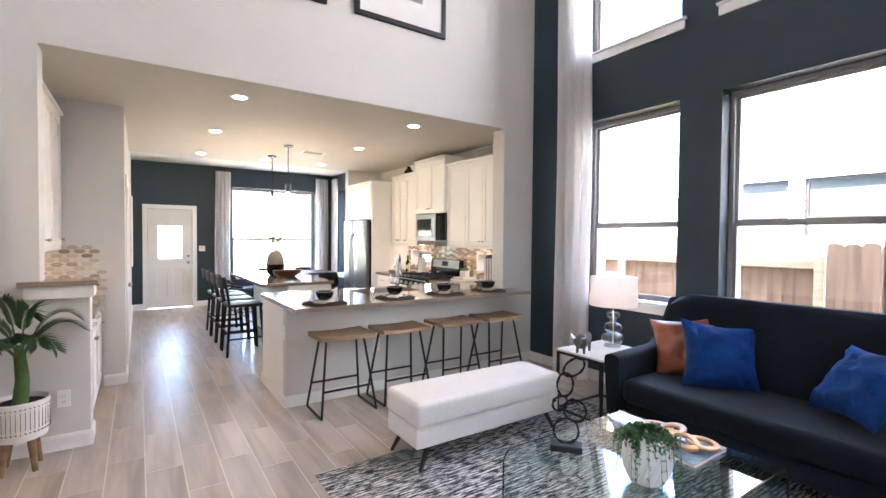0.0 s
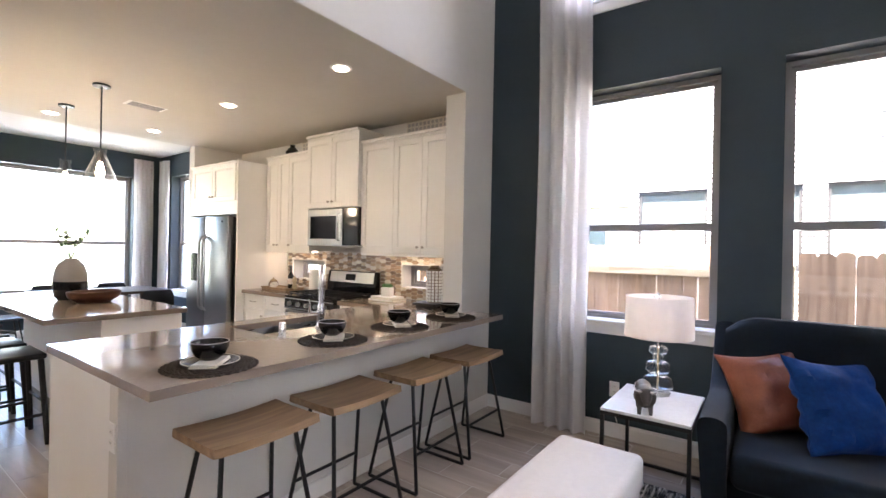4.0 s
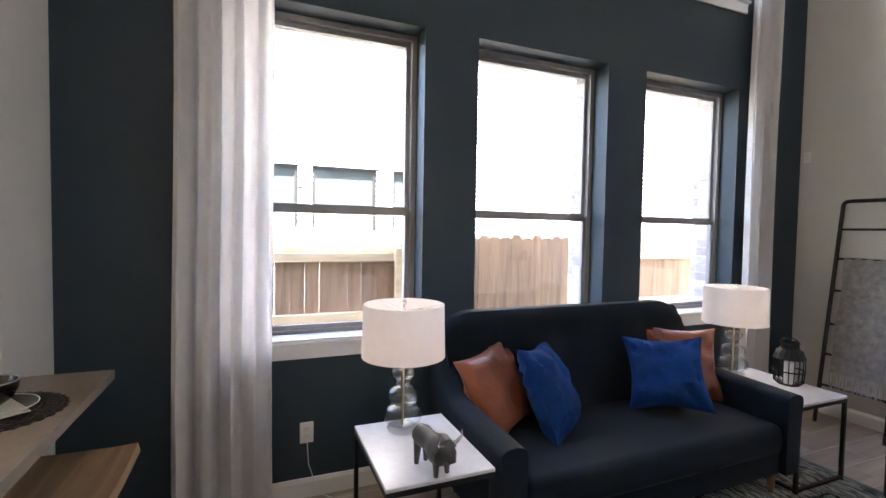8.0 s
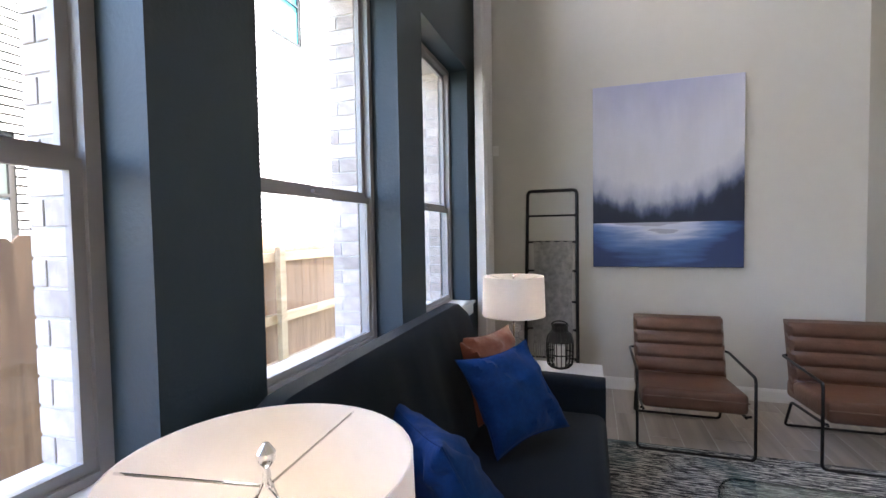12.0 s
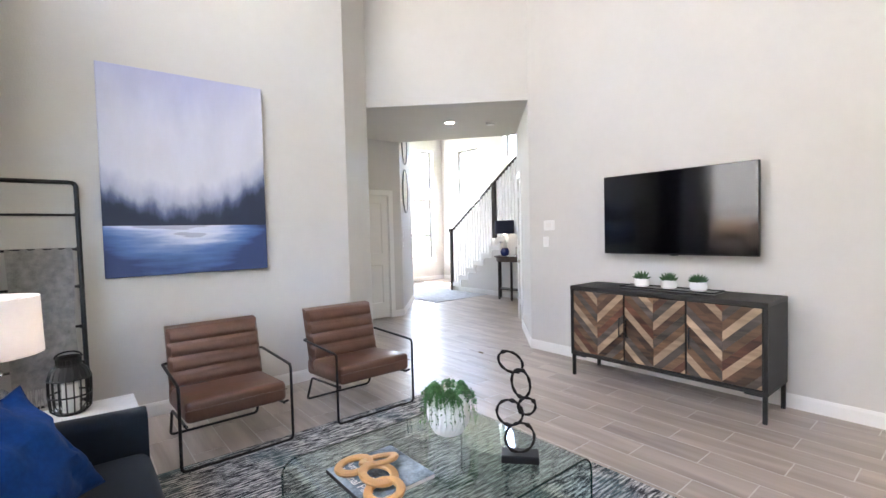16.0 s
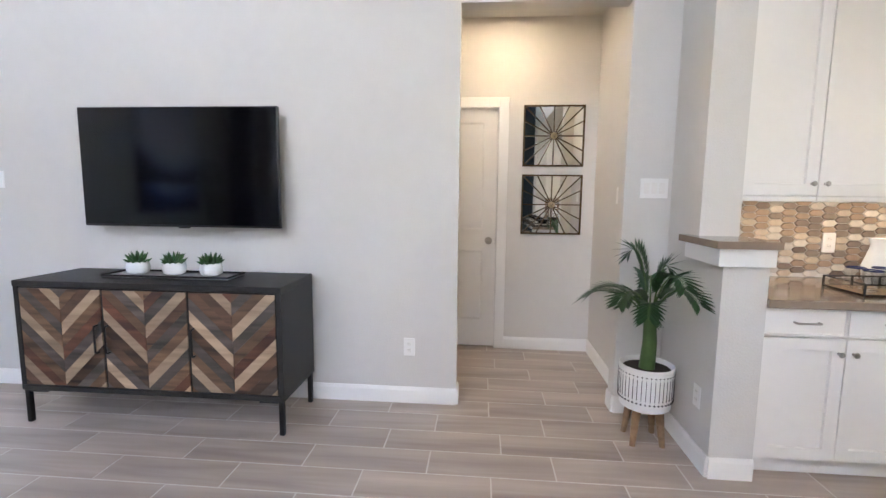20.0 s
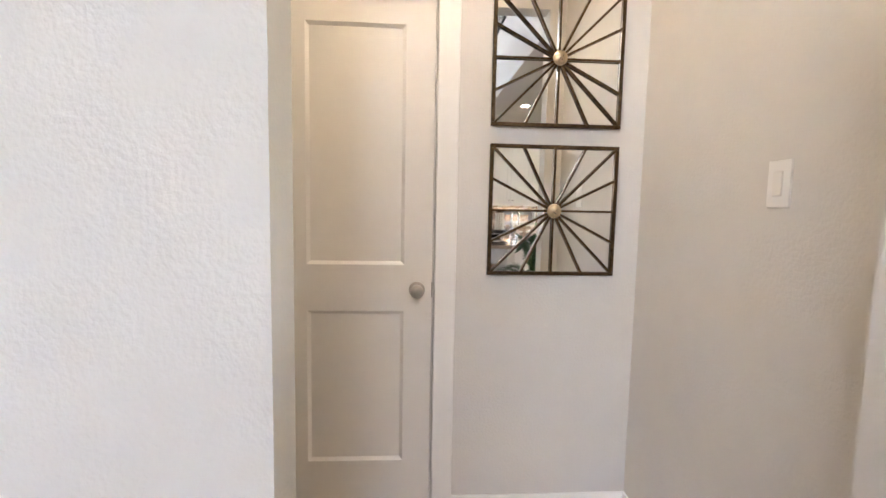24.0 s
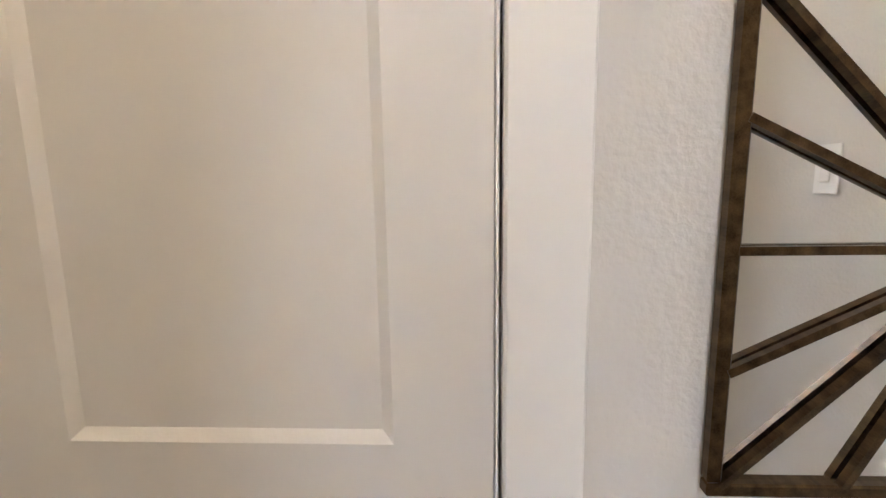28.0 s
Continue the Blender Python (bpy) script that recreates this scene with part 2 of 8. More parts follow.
def thing(name, label, category, x=0, y=0, z=0, rz=0, group="", kind=""):
    ob = new(name)
    ob.empty_display_size = 0.1
    ob.matrix_basis = pose(x, y, z, 0, 0, rz)
    return tagged(ob, label, category, group, kind)


def box(x0, x1, y0, y1, z0, z1, bev=0.0, seg=1, bm=None):
    own = bm is None
    if own:
        bm = bmesh.new()
    b2 = bmesh.new() if not own else bm
    g = bmesh.ops.create_cube(b2, size=1)
    bmesh.ops.scale(b2, vec=(abs(x1 - x0), abs(y1 - y0), abs(z1 - z0)), verts=g["verts"])
    bmesh.ops.translate(b2, vec=((x0 + x1) / 2, (y0 + y1) / 2, (z0 + z1) / 2), verts=g["verts"])
    if bev:
        bmesh.ops.bevel(b2, geom=list(b2.edges), offset=bev, segments=seg, profile=0.5, affect="EDGES")
    if not own:
        me = bpy.data.meshes.new("tmp")
        b2.to_mesh(me)
        b2.free()
        bm.from_mesh(me)
        bpy.data.meshes.remove(me)
    return bm


def lathe(profile, seg=24, cx=0.0, cy=0.0, bm=None, cap=True):
    """Turns (radius, height) pairs about a vertical axis."""
    bm = bm or bmesh.new()
    rings = []
    for r, z in profile:
        rings.append([bm.verts.new((cx + r * math.cos(2 * math.pi * k / seg), cy + r * math.sin(2 * math.pi * k / seg), z)) for k in range(seg)])
    for a, b in zip(rings, rings[1:]):
        for k in range(seg):
            bm.faces.new((a[k], a[(k + 1) % seg], b[(k + 1) % seg], b[k]))
    if cap:
        for ring in (rings[0], rings[-1]):
            bm.faces.new(ring)
    return bm


def tube(points, r, seg=8, closed=False, bm=None, flat=1.0):
    """A round bar along points."""
    bm = bm or bmesh.new()
    pts = [Vector(p) for p in points]
    rings, count = [], len(pts)
    up = None
    for i, p in enumerate(pts):
        a = pts[i - 1] if (i or closed) else pts[i]
        b = pts[(i + 1) % count] if (i < count - 1 or closed) else pts[i]
        d = (b - a).normalized()
        if up is None:
            up = d.orthogonal().normalized()
        side = d.cross(up)
        if side.length < 1e-4:
            side = d.orthogonal()
        side.normalize()
        up = side.cross(d).normalized()
        rad = r[i] if isinstance(r, (list, tuple)) else r
        rings.append([bm.verts.new(p + rad * (math.cos(2 * math.pi * k / seg) * side + flat * math.sin(2 * math.pi * k / seg) * up)) for k in range(seg)])
    pairs = list(zip(rings, rings[1:])) + ([(rings[-1], rings[0])] if closed else [])
    for a, b in pairs:
        for k in range(seg):
            bm.faces.new((a[k], a[(k + 1) % seg], b[(k + 1) % seg], b[k]))
    if not closed:
        bm.faces.new(rings[0])
        bm.faces.new(rings[-1])
    return bm


def rounded(points, r, n=5):
    """A polyline with its inner corners rounded off."""
    pts = [Vector(p) for p in points]
    out = [pts[0]]
    for a, b, c in zip(pts, pts[1:], pts[2:]):
        u, v = (a - b).normalized(), (c - b).normalized()
        p0, p1 = b + u * r, b + v * r
        for k in range(n + 1):
            t = k / n
            out.append((1 - t) ** 2 * p0 + 2 * t * (1 - t) * b + t * t * p1)
    return out + [pts[-1]]


def prism(outline, z0, z1, bev=0.0):
    """An upright prism on a plan outline."""
    bm = bmesh.new()
    lo = [bm.verts.new((x, y, z0)) for x, y in outline]
    hi = [bm.verts.new((x, y, z1)) for x, y in outline]
    bm.faces.new(lo[::-1])
    bm.faces.new(hi)
    c = len(lo)
    for k in range(c):
        bm.faces.new((lo[k], lo[(k + 1) % c], hi[(k + 1) % c], hi[k]))
    if bev:
        bmesh.ops.bevel(bm, geom=list(bm.edges), offset=bev, segments=2, profile=0.5, affect="EDGES")
    return bm


def wall(name, p0, p1, z0, z1, thick, openings=(), material=None, back=None, reveal=None, label=""):
    """A wall whose room face runs from p0 to p1 with the room on its left; openings (u0, u1, z0, z1) go right through."""
    a, b = Vector((*p0, 0)), Vector((*p1, 0))
    length = (b - a).length
    d = (b - a) / length
    nrm = Vector((d.y, -d.x, 0)) * thick
    us = sorted({0.0, length, *(v for o in openings for v in o[:2])})
    zs = sorted({z0, z1, *(v for o in openings for v in o[2:])})
    bm = bmesh.new()
    cache = {}

    def vert(i, j, k):
        if (i, j, k) not in cache:
            q = a + d * us[i] + nrm * k
            cache[i, j, k] = bm.verts.new((q.x, q.y, zs[j]))
        return cache[i, j, k]

    def solid(i, j):
        if not (0 <= i < len(us) - 1 and 0 <= j < len(zs) - 1):
            return False
        u, z = (us[i] + us[i + 1]) / 2, (zs[j] + zs[j + 1]) / 2
        return not any(o[0] < u < o[1] and o[2] < z < o[3] for o in openings)

    for i in range(len(us) - 1):
        for j in range(len(zs) - 1):
            if not solid(i, j):
                continue
            bm.faces.new((vert(i, j, 0), vert(i + 1, j, 0), vert(i + 1, j + 1, 0), vert(i, j + 1, 0)))
            f = bm.faces.new((vert(i, j, 1), vert(i, j + 1, 1), vert(i + 1, j + 1, 1), vert(i + 1, j, 1)))
            f.material_index = 1
            for di, dj, q in ((-1, 0, (i, j, i, j + 1)), (1, 0, (i + 1, j, i + 1, j + 1)), (0, -1, (i, j, i + 1, j)), (0, 1, (i, j + 1, i + 1, j + 1))):
                if not solid(i + di, j + dj):
                    f = bm.faces.new((vert(q[0], q[1], 0), vert(q[2], q[3], 0), vert(q[2], q[3], 1), vert(q[0], q[1], 1)))
    ob = part(name, bm, [material or M["wall"], back or material or M["wall"]])
    return tagged(ob, label or "painted wall with light orange-peel texture", "wall", kind="structure")


def skirting(name, p0, p1, h=0.10, t=0.014):
    """A white baseboard along a wall face, room on its left."""
    a, b = Vector((*p0, 0)), Vector((*p1, 0))
    d = (b - a).normalized()
    n = Vector((-d.y, d.x, 0))
    bm = bmesh.new()
    prof = [(0, 0), (t, 0), (t, h * 0.8), (t * 0.5, h), (0, h)]
    rings = [[bm.verts.new((*(q + n * x).to_2d(), z)) for x, z in prof] for q in (a, b)]
    for k in range(5):
        bm.faces.new((rings[0][k], rings[0][(k + 1) % 5], rings[1][(k + 1) % 5], rings[1][k]))
    bm.faces.new(rings[0])
    bm.faces.new(rings[1])
    return tagged(part(name, bm, M["trim"]), "white painted wooden baseboard", "baseboard", kind="structure")


def shaker(parent, name, x0, x1, z0, z1, y, way=-1, rail=0.055, t=0.02, material=None, knob=None, pull=None):
    """A recessed-panel door or drawer front in the plane y of its thing, facing way along y."""
    bm = bmesh.new()
    f, c = y + way * t, y + way * t * 0.45
    rings = [[bm.verts.new((q, d, s)) for q, s in ((x0 + g, z0 + g), (x1 - g, z0 + g), (x1 - g, z1 - g), (x0 + g, z1 - g))] for g, d in ((0, y), (0, f), (rail, f), (rail + min(0.004, rail), c))]
    for p, q in zip(rings, rings[1:]):
        for k in range(4):
            bm.faces.new((p[k], p[(k + 1) % 4], q[(k + 1) % 4], q[k]))
    bm.faces.new(rings[0])
    bm.faces.new(rings[-1])
    d = part(name, bm, material or M["cab"], parent)
    if knob:
        kb = lathe([(0.006, 0), (0.006, 0.014), (0.012, 0.018), (0.014, 0.024), (0.010, 0.03), (0.001, 0.031)], 10)
        k = part("knob", kb, M["nickel"], d, "brushed nickel knob", True)
        k.matrix_basis = pose(knob[0], f, knob[1], 90 if way < 0 else -90, 0, 0)
    if pull:
        px, pz, w = pull
        bm = tube(rounded([(px - w, f, pz), (px - w, f + way * 0.028, pz), (px + w, f + way * 0.028, pz), (px + w, f, pz)], 0.012, 3), 0.005, 6)
        part("handle", bm, M["nickel"], d, "brushed nickel bar handle", True)
    return d


def backlit(name, base, share):
    """Thin cloth that glows with the light behind it."""
    m = mat(name, base, 0.9, var=0.04, scale=30, bump=0.25, bscale=400)
    n, link = m.node_tree.nodes, m.node_tree.links.new
    tr, mx = n.new("ShaderNodeBsdfTranslucent"), n.new("ShaderNodeMixShader")
    tr.inputs[0].default_value = (*base, 1)
    mx.inputs[0].default_value = share
    link(n["Principled BSDF"].outputs[0], mx.inputs[1]), link(tr.outputs[0], mx.inputs[2]), link(mx.outputs[0], n["Material Output"].inputs[0])
    return m


M["curtain"] = backlit("white_linen", (0.93, 0.92, 0.92), 0.38)
M["lampshade"] = backlit("translucent_shade", (0.86, 0.82, 0.80), 0.44)

# ---- the setting ----
YW = 5.045                                     # the header wall's west end
XE, YS, YN, XW = 4.42, -0.48, 5.02, -0.61      # window wall, art wall, header wall, screen wall
TOP, KTOP, DTOP, HTOP = 5.5, 2.81, 3.03, 2.96  # ceilings: living room, kitchen, dining end, hall
WIN_Y = [(3.183, 4.24), (1.767, 2.82), (0.375, 1.405)]
WIN_Z, UP_Z = (0.90, 2.775), (3.49, 4.95)

wall("wall_east", (XE, YS), (XE, YN), 0, TOP, 0.24, [(a - YS, b - YS, *z) for a, b in WIN_Y for z in (WIN_Z, UP_Z)], M["dark"], M["nbrick"], label="blue-black painted wall with deep window reveals")
wall("wall_north", (XE + 0.24, YN), (XW, YW), 0, TOP, 0.20, [(XE + 0.24 - 3.955, XE + 0.24 + 0.21, 0, KTOP)], label="greige wall and header over the kitchen opening")
wall("wall_south", (1.41, YS), (XE + 0.24, YS), 0, TOP, 0.15)
wall("wall_corner", (0.785, -1.108), (1.41, YS), 0, TOP, 0.15)
wall("wall_hall_header", (XW - 0.03, 0.279), (0.814, -1.136), HTOP, TOP, 0.15, label="greige diagonal header over the hall opening")
wall("wall_west", (XW, YW), (XW, 0.25), 0, TOP, 0.12, [(YW - 4.765, YW - 3.745, 0, 2.55)], label="greige wall with a square opening to a small alcove")
# alcove
wall("wall_alcove_back", (-1.8, 4.87), (-1.8, 3.0), 0, 2.9, 0.12, [(4.87 - 4.024, 4.87 - 3.40, 0, 2.15)])
wall("wall_alcove_right", (XW - 0.12, 4.87), (-1.8, 4.87), 0, 2.9, 0.1)
wall("wall_alcove_left", (-1.8, 3.0), (XW - 0.12, 3.0), 0, 2.9, 0.1)
# kitchen and dining end
wall("wall_niche", (-0.64, 6.56), (-0.64, 5.248), 0, KTOP, 0.12)
wall("wall_niche_end", (0.24, 6.56), (-0.64, 6.56), 0, KTOP, 0.12)
wall("wall_corridor", (0.24, 12.0), (0.24, 6.68), 0, DTOP, 0.12, [(12 - 7.78, 12 - 7.02, 0, 2.08)])
wall("wall_back", (XE, 12.0), (0.24, 12.0), 0, DTOP, 0.2, [(XE - 1.31, XE - 0.515, 0, 2.06), (XE - 3.99, XE - 2.09, 0.64, 2.61)], M["dark"], M["nbrick"], label="blue-black painted wall of the dining end")
wall("wall_kitchen_east", (XE, 5.22), (XE, 9.3), 0, KTOP, 0.24, [(5.45 - 5.22, 6.10 - 5.22, 1.04, 1.28), (7.37 - 5.22, 7.99 - 5.22, 1.04, 1.28)])
wall("wall_dining_east", (XE, 9.44), (XE, 12.0), 0, DTOP, 0.24, [(10.55 - 9.44, 11.55 - 9.44, 0.64, 2.65)], M["dark"], M["nbrick"], label="blue-black painted wall of the dining end")
tagged(part("wall_fridge_end", box(3.74, XE + 0.24, 9.3, 9.44, 0, DTOP), M["wall"]), "greige end wall beside the fridge", "wall", kind="structure")
# hall and foyer
wall("wall_hall_closet", (-0.76, -2.7), (0.75, -2.7), 0, HTOP + 0.12, 0.1, [(0.76 - 0.50, 0.76 + 0.26, 0, 2.05)])
wall("wall_hall_side", (0.75, -2.7), (0.785, -1.108), 0, HTOP + 0.12, 0.1)
wall("wall_hall_diagonal", (-2.03, -4.17), (-0.76, -2.7), 0, TOP, 0.1)
wall("wall_hall_right", (XW, 0.25), (-1.95, -1.12), 0, HTOP + 0.12, 0.1, [(1.25, 1.80, 0, 2.2)])
wall("wall_foyer_front", (-5.2, -7.0), (-1.95, -7.0), 0, TOP, 0.2, [(0.32, 1.80, 0.62, 2.40), (0.32, 1.80, 2.70, 3.84)])
wall("wall_foyer_side", (-2.03, -7.0), (-2.03, -4.17), 0, TOP, 0.1)
wall("wall_foyer_west", (-5.2, 1.2), (-5.2, -7.0), 0, TOP, 0.2, [(6.59, 7.58, 2.08, 3.78), (4.65, 5.64, 3.24, 4.7)])
wall("wall_foyer_north", (-2.05, 1.2), (-5.2, 1.2), 0, TOP, 0.1)
wall("wall_foyer_east", (-2.05, -1.12), (-2.05, 1.2), 0, TOP, 0.1)
wall("wall_foyer_upper", (-0.76, -2.7), (-2.05, -1.12), HTOP + 0.2, TOP, 0.1)


def slab(name, outline, z0, z1, material, label, category="ceiling"):
    return tagged(part(name, prism(outline, z0, z1), material), label, category, kind="structure")


slab("ceiling_living", [(-0.9, -1.5), (4.7, -1.5), (4.7, 5.3), (-0.9, 5.3)], TOP, TOP + 0.15, M["ceil"], "high white ceiling of the two-storey room")
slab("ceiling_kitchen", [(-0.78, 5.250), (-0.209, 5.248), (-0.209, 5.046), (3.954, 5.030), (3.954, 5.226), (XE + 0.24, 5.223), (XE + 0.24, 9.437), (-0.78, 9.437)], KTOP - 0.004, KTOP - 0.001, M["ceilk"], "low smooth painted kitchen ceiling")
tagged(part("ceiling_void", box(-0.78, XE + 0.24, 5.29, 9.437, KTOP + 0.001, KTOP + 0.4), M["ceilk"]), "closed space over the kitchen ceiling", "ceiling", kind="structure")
slab("ceiling_dining", [(0.1, 9.44), (XE + 0.24, 9.44), (XE + 0.24, 12.2), (0.1, 12.2)], DTOP, DTOP + 0.18, M["ceil"], "raised painted ceiling of the dining end")
slab("ceiling_alcove", [(-1.92, 2.9), (XW - 0.12, 2.9), (XW - 0.12, 4.97), (-1.92, 4.97)], 2.9, 3.0, M["ceil"], "alcove ceiling")
slab("ceiling_hall", [(XW - 0.07, 0.18), (-2.02, -1.16), (-0.76, -2.7), (0.75, -2.7), (0.715, -1.178)], HTOP + 0.003, HTOP + 0.2, M["ceil"], "low hall ceiling")
slab("ceiling_foyer", [(-5.4, -7.2), (-0.7, -7.2), (-0.7, 1.3), (-5.4, 1.3)], TOP, TOP + 0.15, M["ceil"], "high foyer ceiling")
FLOOR_OUT = [(-5.4, -7.2), (4.6, -7.2), (4.6, 12.1), (-5.4, 12.1)]
slab("floor", FLOOR_OUT, -0.12, -0.0008, M["grout"], "grey grout bed of the tiled floor", "floor")

# pony wall at the end of the niche, with a stone cap on a white moulding
slab("wall_pony", [(-0.21, 5.042), (0.06, 5.040), (0.06, 5.250), (-0.21, 5.250)], 0, 1.07, M["wall"], "low greige stub wall beside the niche counter", "wall")
slab("trim_pony", [(-0.29, 5.010), (0.085, 5.006), (0.085, 5.262), (-0.205, 5.262), (-0.205, 5.0405), (-0.29, 5.0405)], 1.07, 1.155, M["trim"], "white moulding under the stone cap", "trim")
slab("cap_pony", [(-0.32, 4.985), (0.11, 4.981), (0.11, 5.272), (-0.203, 5.272), (-0.203, 5.0385), (-0.32, 5.0385)], 1.155, 1.19, M["quartz"], "greige stone cap on the stub wall", "trim")

# baseboards
for p, q in [((XE, YS), (XE, YN)), ((1.41, YS), (XE, YS)), ((0.785, -1.108), (1.41, YS)), ((XE, YN), (3.955, YN)), ((0.06, 5.040), (XW, YW)), ((0.06, 5.25), (0.06, 5.040)),
             ((XW, YW), (XW, 4.765)), ((XW, 3.745), (XW, 0.25)), ((XW - 0.12, 4.87), (-1.8, 4.87)), ((-1.8, 4.87), (-1.8, 4.115)), ((-1.8, 3.31), (-1.8, 3.0)), ((-1.8, 3.0), (XW - 0.12, 3.0)),
             ((XW, 4.765), (XW - 0.12, 4.765)), ((XW - 0.12, 3.745), (XW, 3.745)),
             ((0.24, 6.56), (0.06, 6.56)), ((0.24, 6.93), (0.24, 6.56)), ((0.24, 12.0), (0.24, 7.87)), ((0.43, 12.0), (0.24, 12.0)), ((XE, 12.0), (1.395, 12.0)), ((XE, 9.44), (XE, 12.0)),
             ((-0.76, -2.7), (-0.58, -2.7)), ((0.34, -2.7), (0.75, -2.7)), ((-2.03, -4.17), (-0.76, -2.7)), ((-2.03, -7.0), (-2.03, -4.17)), ((-5.2, -7.0), (-1.95, -7.0)), ((-5.2, 1.2), (-5.2, -7.0)),
             ((XW, 0.25), (-1.42, -0.59))]:
    skirting("baseboard", p, q, 0.11)


def sash_window(n, y0, y1, z0, z1, split=True, x=XE, flip=None, sill=True):
    """A hung window in a wall facing -x: frame, sashes, panes, a white sill and apron. flip: a pose for other walls."""
    t = thing(f"window_{n}", "taupe vinyl window with clear panes", "window", kind="structure")
    w = []
    f0, f1, s = x + 0.15, x + 0.22, 0.035
    bm = bmesh.new()
    for a in ((y0, y0 + s, z0, z1), (y1 - s, y1, z0, z1), (y0 + s, y1 - s, z0, z0 + s), (y0 + s, y1 - s, z1 - s, z1)):
        box(f0, f1, *a, bm=bm)
    part("window_frame", bm, M["sash"], t)
    zm = (z0 + z1) / 2 - 0.1775 if sill and split else (z0 + z1) / 2
    levels = [(z0 + s, zm, f0 + 0.012), (zm, z1 - s, f0 + 0.036)] if split else [(z0 + s, z1 - s, f0 + 0.02)]
    for a, b, d in levels:
        bm = bmesh.new()
        r = 0.028
        for q in ((y0 + s, y0 + s + r, a, b), (y1 - s - r, y1 - s, a, b), (y0 + s + r, y1 - s - r, a, a + r), (y0 + s + r, y1 - s - r, b - r, b)):
            box(d, d + 0.022, *q, bm=bm)
        sash = part("sash", bm, M["sash"], t)
        g = part("pane", box(d + 0.008, d + 0.012, y0 + s + r, y1 - s - r, a + r, b - r), M["glass"], sash)
        g.visible_shadow = False
    if split:
        part("latch", box(f0 - 0.006, f0 + 0.012, (y0 + y1) / 2 - 0.03, (y0 + y1) / 2 + 0.03, zm - 0.012, zm + 0.006, 0.003), M["sash"], t)
    if sill:
        part("window_sill", box(x - 0.03, f0, y0 - 0.0, y1 + 0.0, z0 - 0.0, z0 + 0.012), M["trim"], t)
        part("sill_nose", box(x - 0.035, x - 0.001, y0 - 0.055, y1 + 0.055, z0 - 0.012, z0 + 0.012, 0.004), M["trim"], t)
        part("apron", box(x - 0.018, x - 0.001, y0 - 0.04, y1 + 0.04, z0 - 0.095, z0 - 0.012, 0.003), M["trim"], t)
    if flip is not None:
        t.matrix_basis = flip
    return t


k = 1
for a, b in WIN_Y:
    sash_window(k, a, b, *WIN_Z)
    sash_window(k + 1, a, b, *UP_Z, split=False)
    k += 2
sash_window(k, 10.55, 11.55, 0.64, 2.65)
# other walls: the pane that faces +x turned to the wall's own outside
sash_window(k + 1, -0.95, 0.95, 0.64, 2.61, x=0.0, flip=pose(3.04, 12.0, 0, 0, 0, 90), sill=True)
sash_window(k + 2, -0.74, 0.74, 0.62, 2.40, x=0.0, flip=pose(-4.14, -7.0, 0, 0, 0, -90))
sash_window(k + 3, -0.74, 0.74, 2.70, 3.84, False, x=0.0, flip=pose(-4.14, -7.0, 0, 0, 0, -90))
sash_window(k + 4, -0.495, 0.495, 2.08, 3.78, False, x=0.0, flip=pose(-5.2, -5.885, 0, 0, 0, 180))
sash_window(k + 5, -0.495, 0.495, 3.24, 4.7, False, x=0.0, flip=pose(-5.2, -3.945, 0, 0, 0, 180))
for z0, z1, rows in ((0.62, 2.40, 4), (2.70, 3.84, 3)):
    grid = bmesh.new()
    for q in range(1, rows):
        zc = z0 + (z1 - z0) * q / rows
        box(-4.85, -3.43, -7.168, -7.150, zc - 0.008, zc + 0.008, bm=grid)
    box(-4.148, -4.132, -7.149, -7.131, z0 + 0.04, z1 - 0.04, bm=grid)
    tagged(part("trim_muntins", grid, M["sash"]), "thin glazing bars of the foyer window", "trim", kind="structure")
for y0, y1 in ((5.45, 6.10), (7.37, 7.99)):
    k += 6
    sash_window(k, y0, y1, 1.04, 1.28, False, sill=False)


